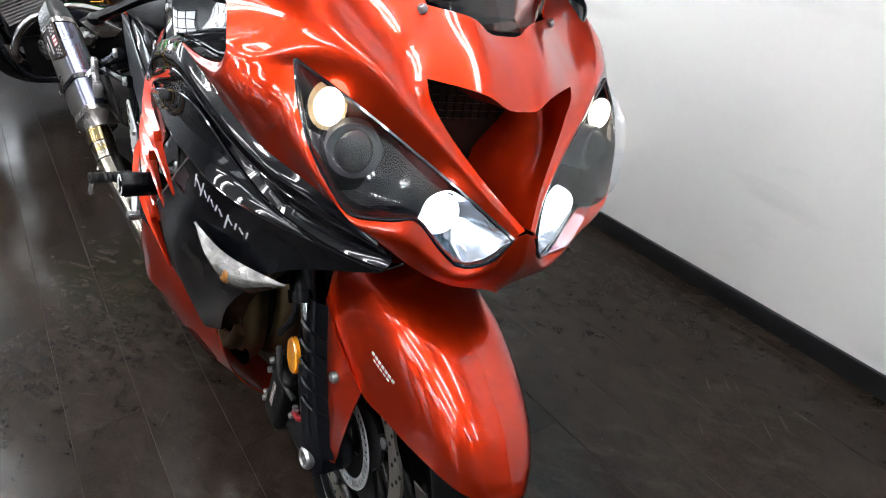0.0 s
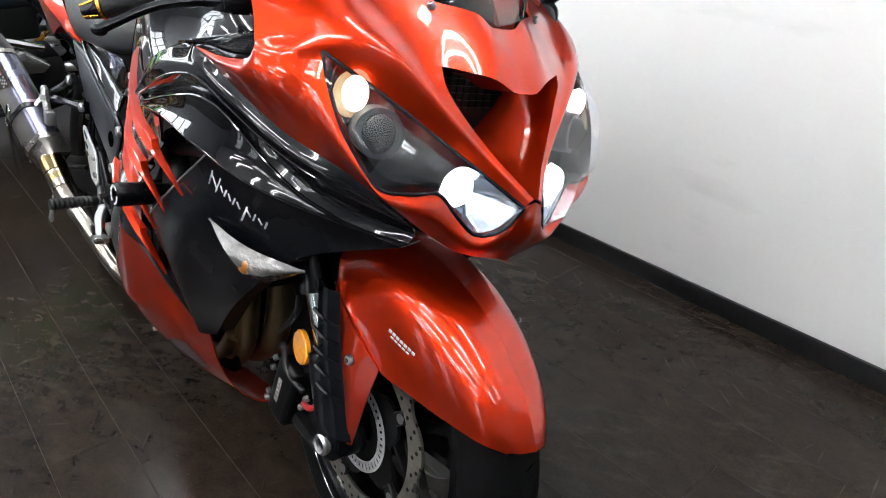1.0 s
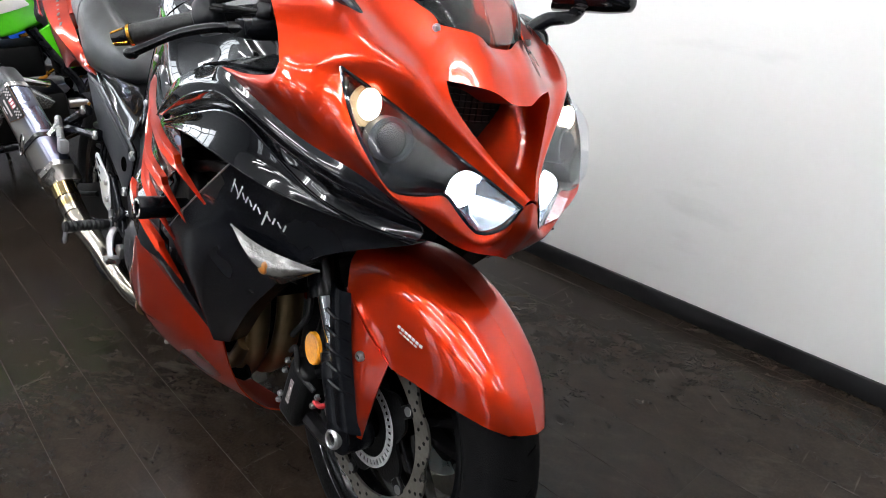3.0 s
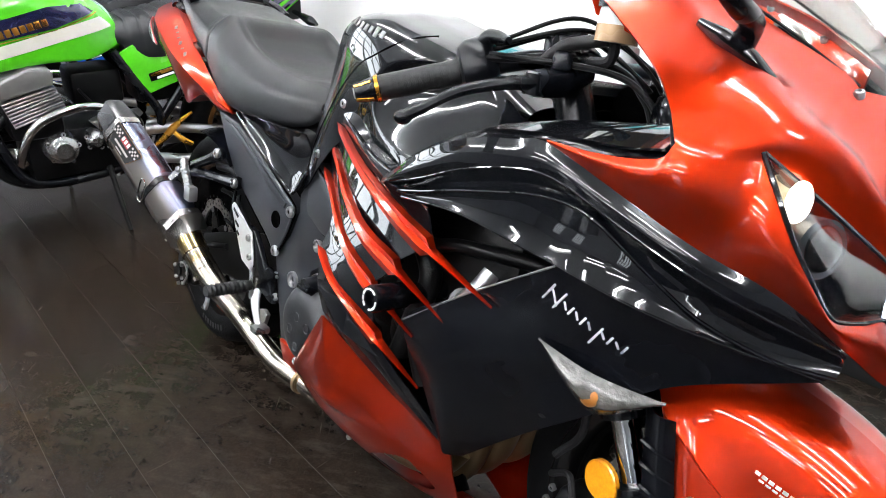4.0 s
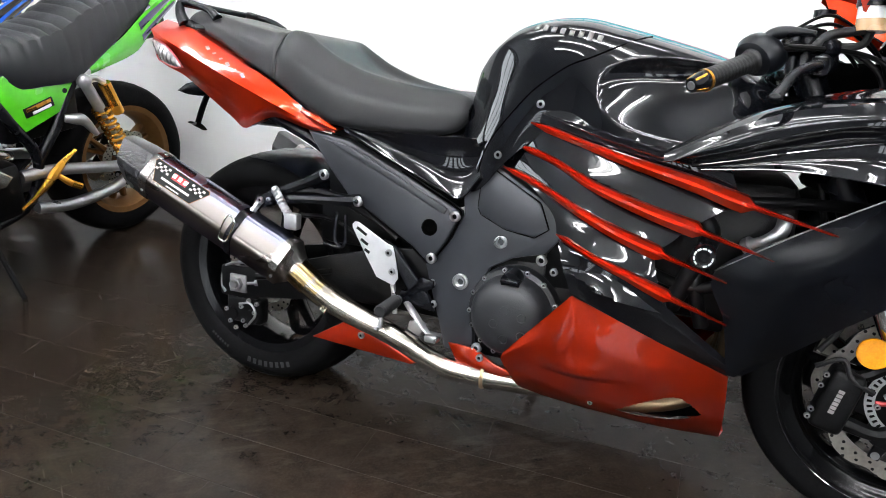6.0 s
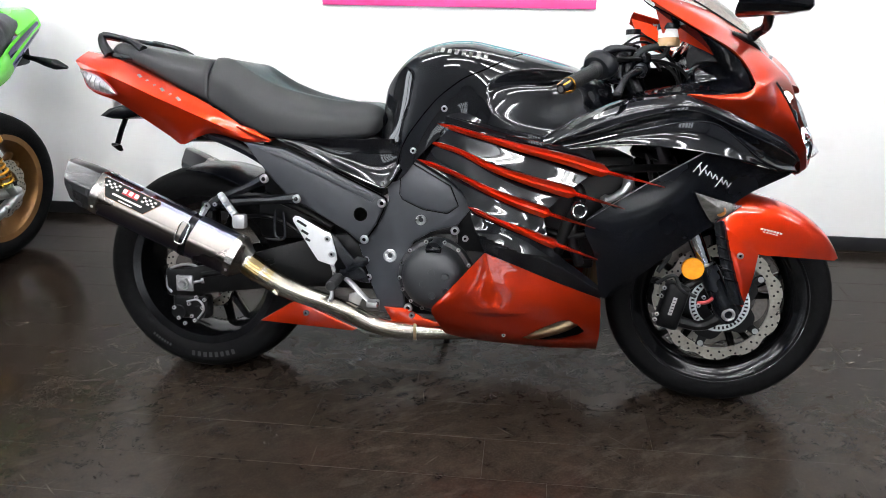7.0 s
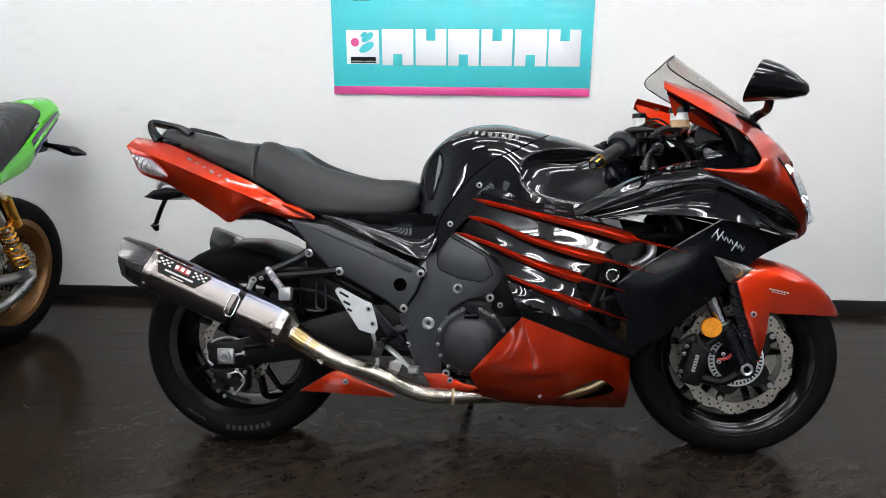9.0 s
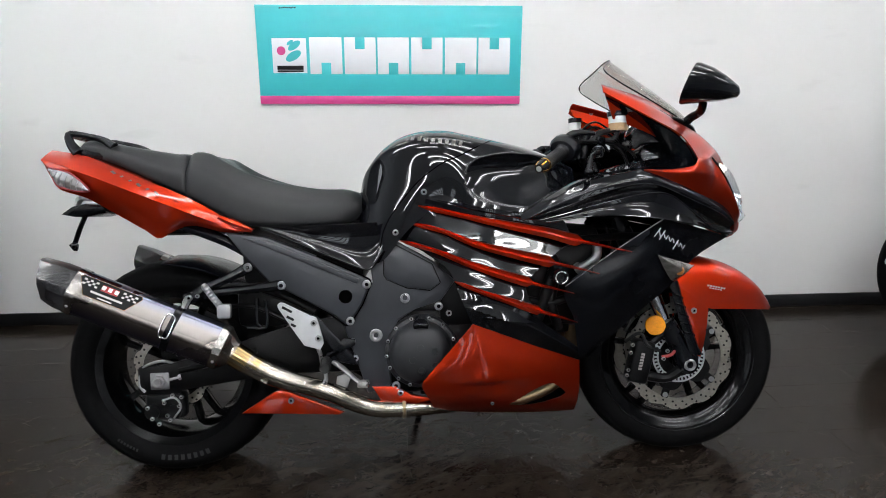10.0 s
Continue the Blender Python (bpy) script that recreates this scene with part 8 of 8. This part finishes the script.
    part("crankcase", bm, M_DARK, bk, "black crankcase")
    bm = B()
    box(bm, (0.80, -0.17, 0.44), (0.99, 0.17, 0.63), 0.03)
    part("cylinder_block", bm, M_DARK, bk, "black cylinder block")
    for k in range(8):
        u = k / 7
        bm = B()
        box(bm, (-0.098, -0.188, -0.0032), (0.092, 0.188, 0.0032), 0.0015, 1, m=pose(0.884 + 0.022 * u, 0, 0.535 + 0.082 * u, 0, 17 - 4 * u, 0))
        part("cylinder_fin", bm, M_ALLOY, bk, "alloy cooling fin")
    bm = B()
    plate(bm, [(1.016, 0.657), (0.998, 0.618), (0.990, 0.606), (0.815, 0.645), (0.807, 0.690), (0.822, 0.712), (0.881, 0.719), (0.991, 0.680)], -0.185, 0.185, 0.014, 3)
    part("cylinder_head", bm, M_HEADGREY, bk, "grey cam cover")
    bm = B()
    box(bm, (0.55, -0.09, 0.52), (0.74, 0.09, 0.66), 0.02)
    box(bm, (0.20, -0.085, 0.50), (0.50, 0.085, 0.74), 0.02)
    tube(bm, [(0.72, 0.10, 0.60), (0.66, 0.12, 0.50), (0.62, 0.14, 0.40)], 0.006, 8, 12)
    part("air_box", bm, M_DARK, bk, "black air box and carburettors")
    for y in (-0.10, -0.035, 0.035, 0.10):
        bm = B()
        tube(bm, [(0.98, y, 0.53), (1.055, y, 0.47), (1.066, y, 0.38), (1.02, y * 0.9, 0.285), (0.88, y * 0.8, 0.232), (0.60, y * 0.5 - 0.05, 0.22)], 0.020, 10, 34)
        part("header_pipe", bm, M_DARK, bk, "black exhaust header")
    bm = B()
    tube(bm, [(0.60, -0.08, 0.17), (0.40, -0.14, 0.20), (0.20, -0.19, 0.28), (-0.15, -0.22, 0.38)], [0.028, 0.030, 0.050, 0.052], 14, 30)
    part("silencer", bm, M_CHROME, bk, "chrome silencer")
    bm = B()
    tube(bm, [(0.67, 0.13, 0.28), (0.665, 0.185, 0.16), (0.66, 0.245, 0.027)], [0.012, 0.010, 0.009], 8, 8)
    part("side_stand", bm, M_DARK, bk, "black side stand, down")
    # front end
    for s in (1, -1):
        bm = B()
        tube(bm, [(1.46, 0.10 * s, 0.30), (1.30, 0.10 * s, 0.66), (1.17, 0.10 * s, 0.96)], [0.028, 0.022, 0.022], 14, 10)
        part("fork_leg", bm, M_GOLD, bk, "gold fork leg")
        bm = B()
        tube(bm, [(1.14, 0.0, 1.02), (1.10, 0.20 * s, 1.05), (1.02, 0.36 * s, 1.03)], [0.013, 0.012, 0.017], 10, 16)
        part("handlebar", bm, M_SATIN, bk, "black handlebar")
    bm = B()
    blob(bm, (1.30, 0, 0.86), 0.10, (0.8, 1, 1))
    part("headlight", bm, M_GLOSS, bk, "round black headlight")
    if not tail:
        return bk
    bm = B()
    patch(bm, [[(-0.17, -0.112, 0.915), (-0.25, -0.100, 0.943), (-0.34, -0.078, 0.967)], [(-0.17, -0.06, 0.955), (-0.25, -0.055, 0.985), (-0.35, -0.040, 0.992)], [(-0.17, 0, 0.965), (-0.25, 0, 0.995), (-0.355, 0, 0.998)],
               [(-0.17, 0.06, 0.955), (-0.25, 0.055, 0.985), (-0.35, 0.040, 0.992)], [(-0.17, 0.112, 0.915), (-0.25, 0.100, 0.943), (-0.34, 0.078, 0.967)]], 12, 16, 0.003, (0, 0, 1))
    part("tail_top", bm, paint, bk, "painted tail cowl behind the seat")
    bm = B()
    box(bm, (-0.29, -0.065, 0.775), (-0.05, 0.065, 0.875), 0.02)
    part("under_tail", bm, M_DARK, bk, "black under-tail tray")
    bm = B()
    tube(bm, [(-0.29, 0, 0.925), (-0.335, 0, 0.925)], [0.040, 0.030], 12, 3)
    part("tail_lamp", bm, M_REDMARK, bk)
    return bk


naked_bike(pose(-1.33, 0.68, 0.002, 0, 0, -90) @ pose(0, 0, 0, -6, 0, 0), M_GREEN, M_NAVY, M_CREAM, M_BRONZE, "lime green naked motorcycle with gold shocks on its side stand", True, M_YELLOW)
naked_bike(pose(-2.12, 0.62, 0.002, 0, 0, -90) @ pose(0, 0, 0, -6, 0, 0), M_BLUE, M_GLOSS, M_BLUE, M_RIM, "blue naked motorcycle with a black ribbed seat")
black_bike = naked_bike(pose(2.835, 0.66, 0.002, 0, 0, -60) @ pose(0, 0, 0, -6, 0, 0), M_GLOSS, M_NAVY, M_GLOSS, M_RIM, "black naked motorcycle parked beside the white wall", False)
bm = B()
tube(bm, [(0.0, -0.12, 0.345), (-0.02, -0.46, 0.372), (-0.04, -0.565, 0.400)], [0.016, 0.016, 0.015], 14, 10)
part("foot_tube", bm, M_ALLOY, black_bike, "short silver tube")


build_floor()
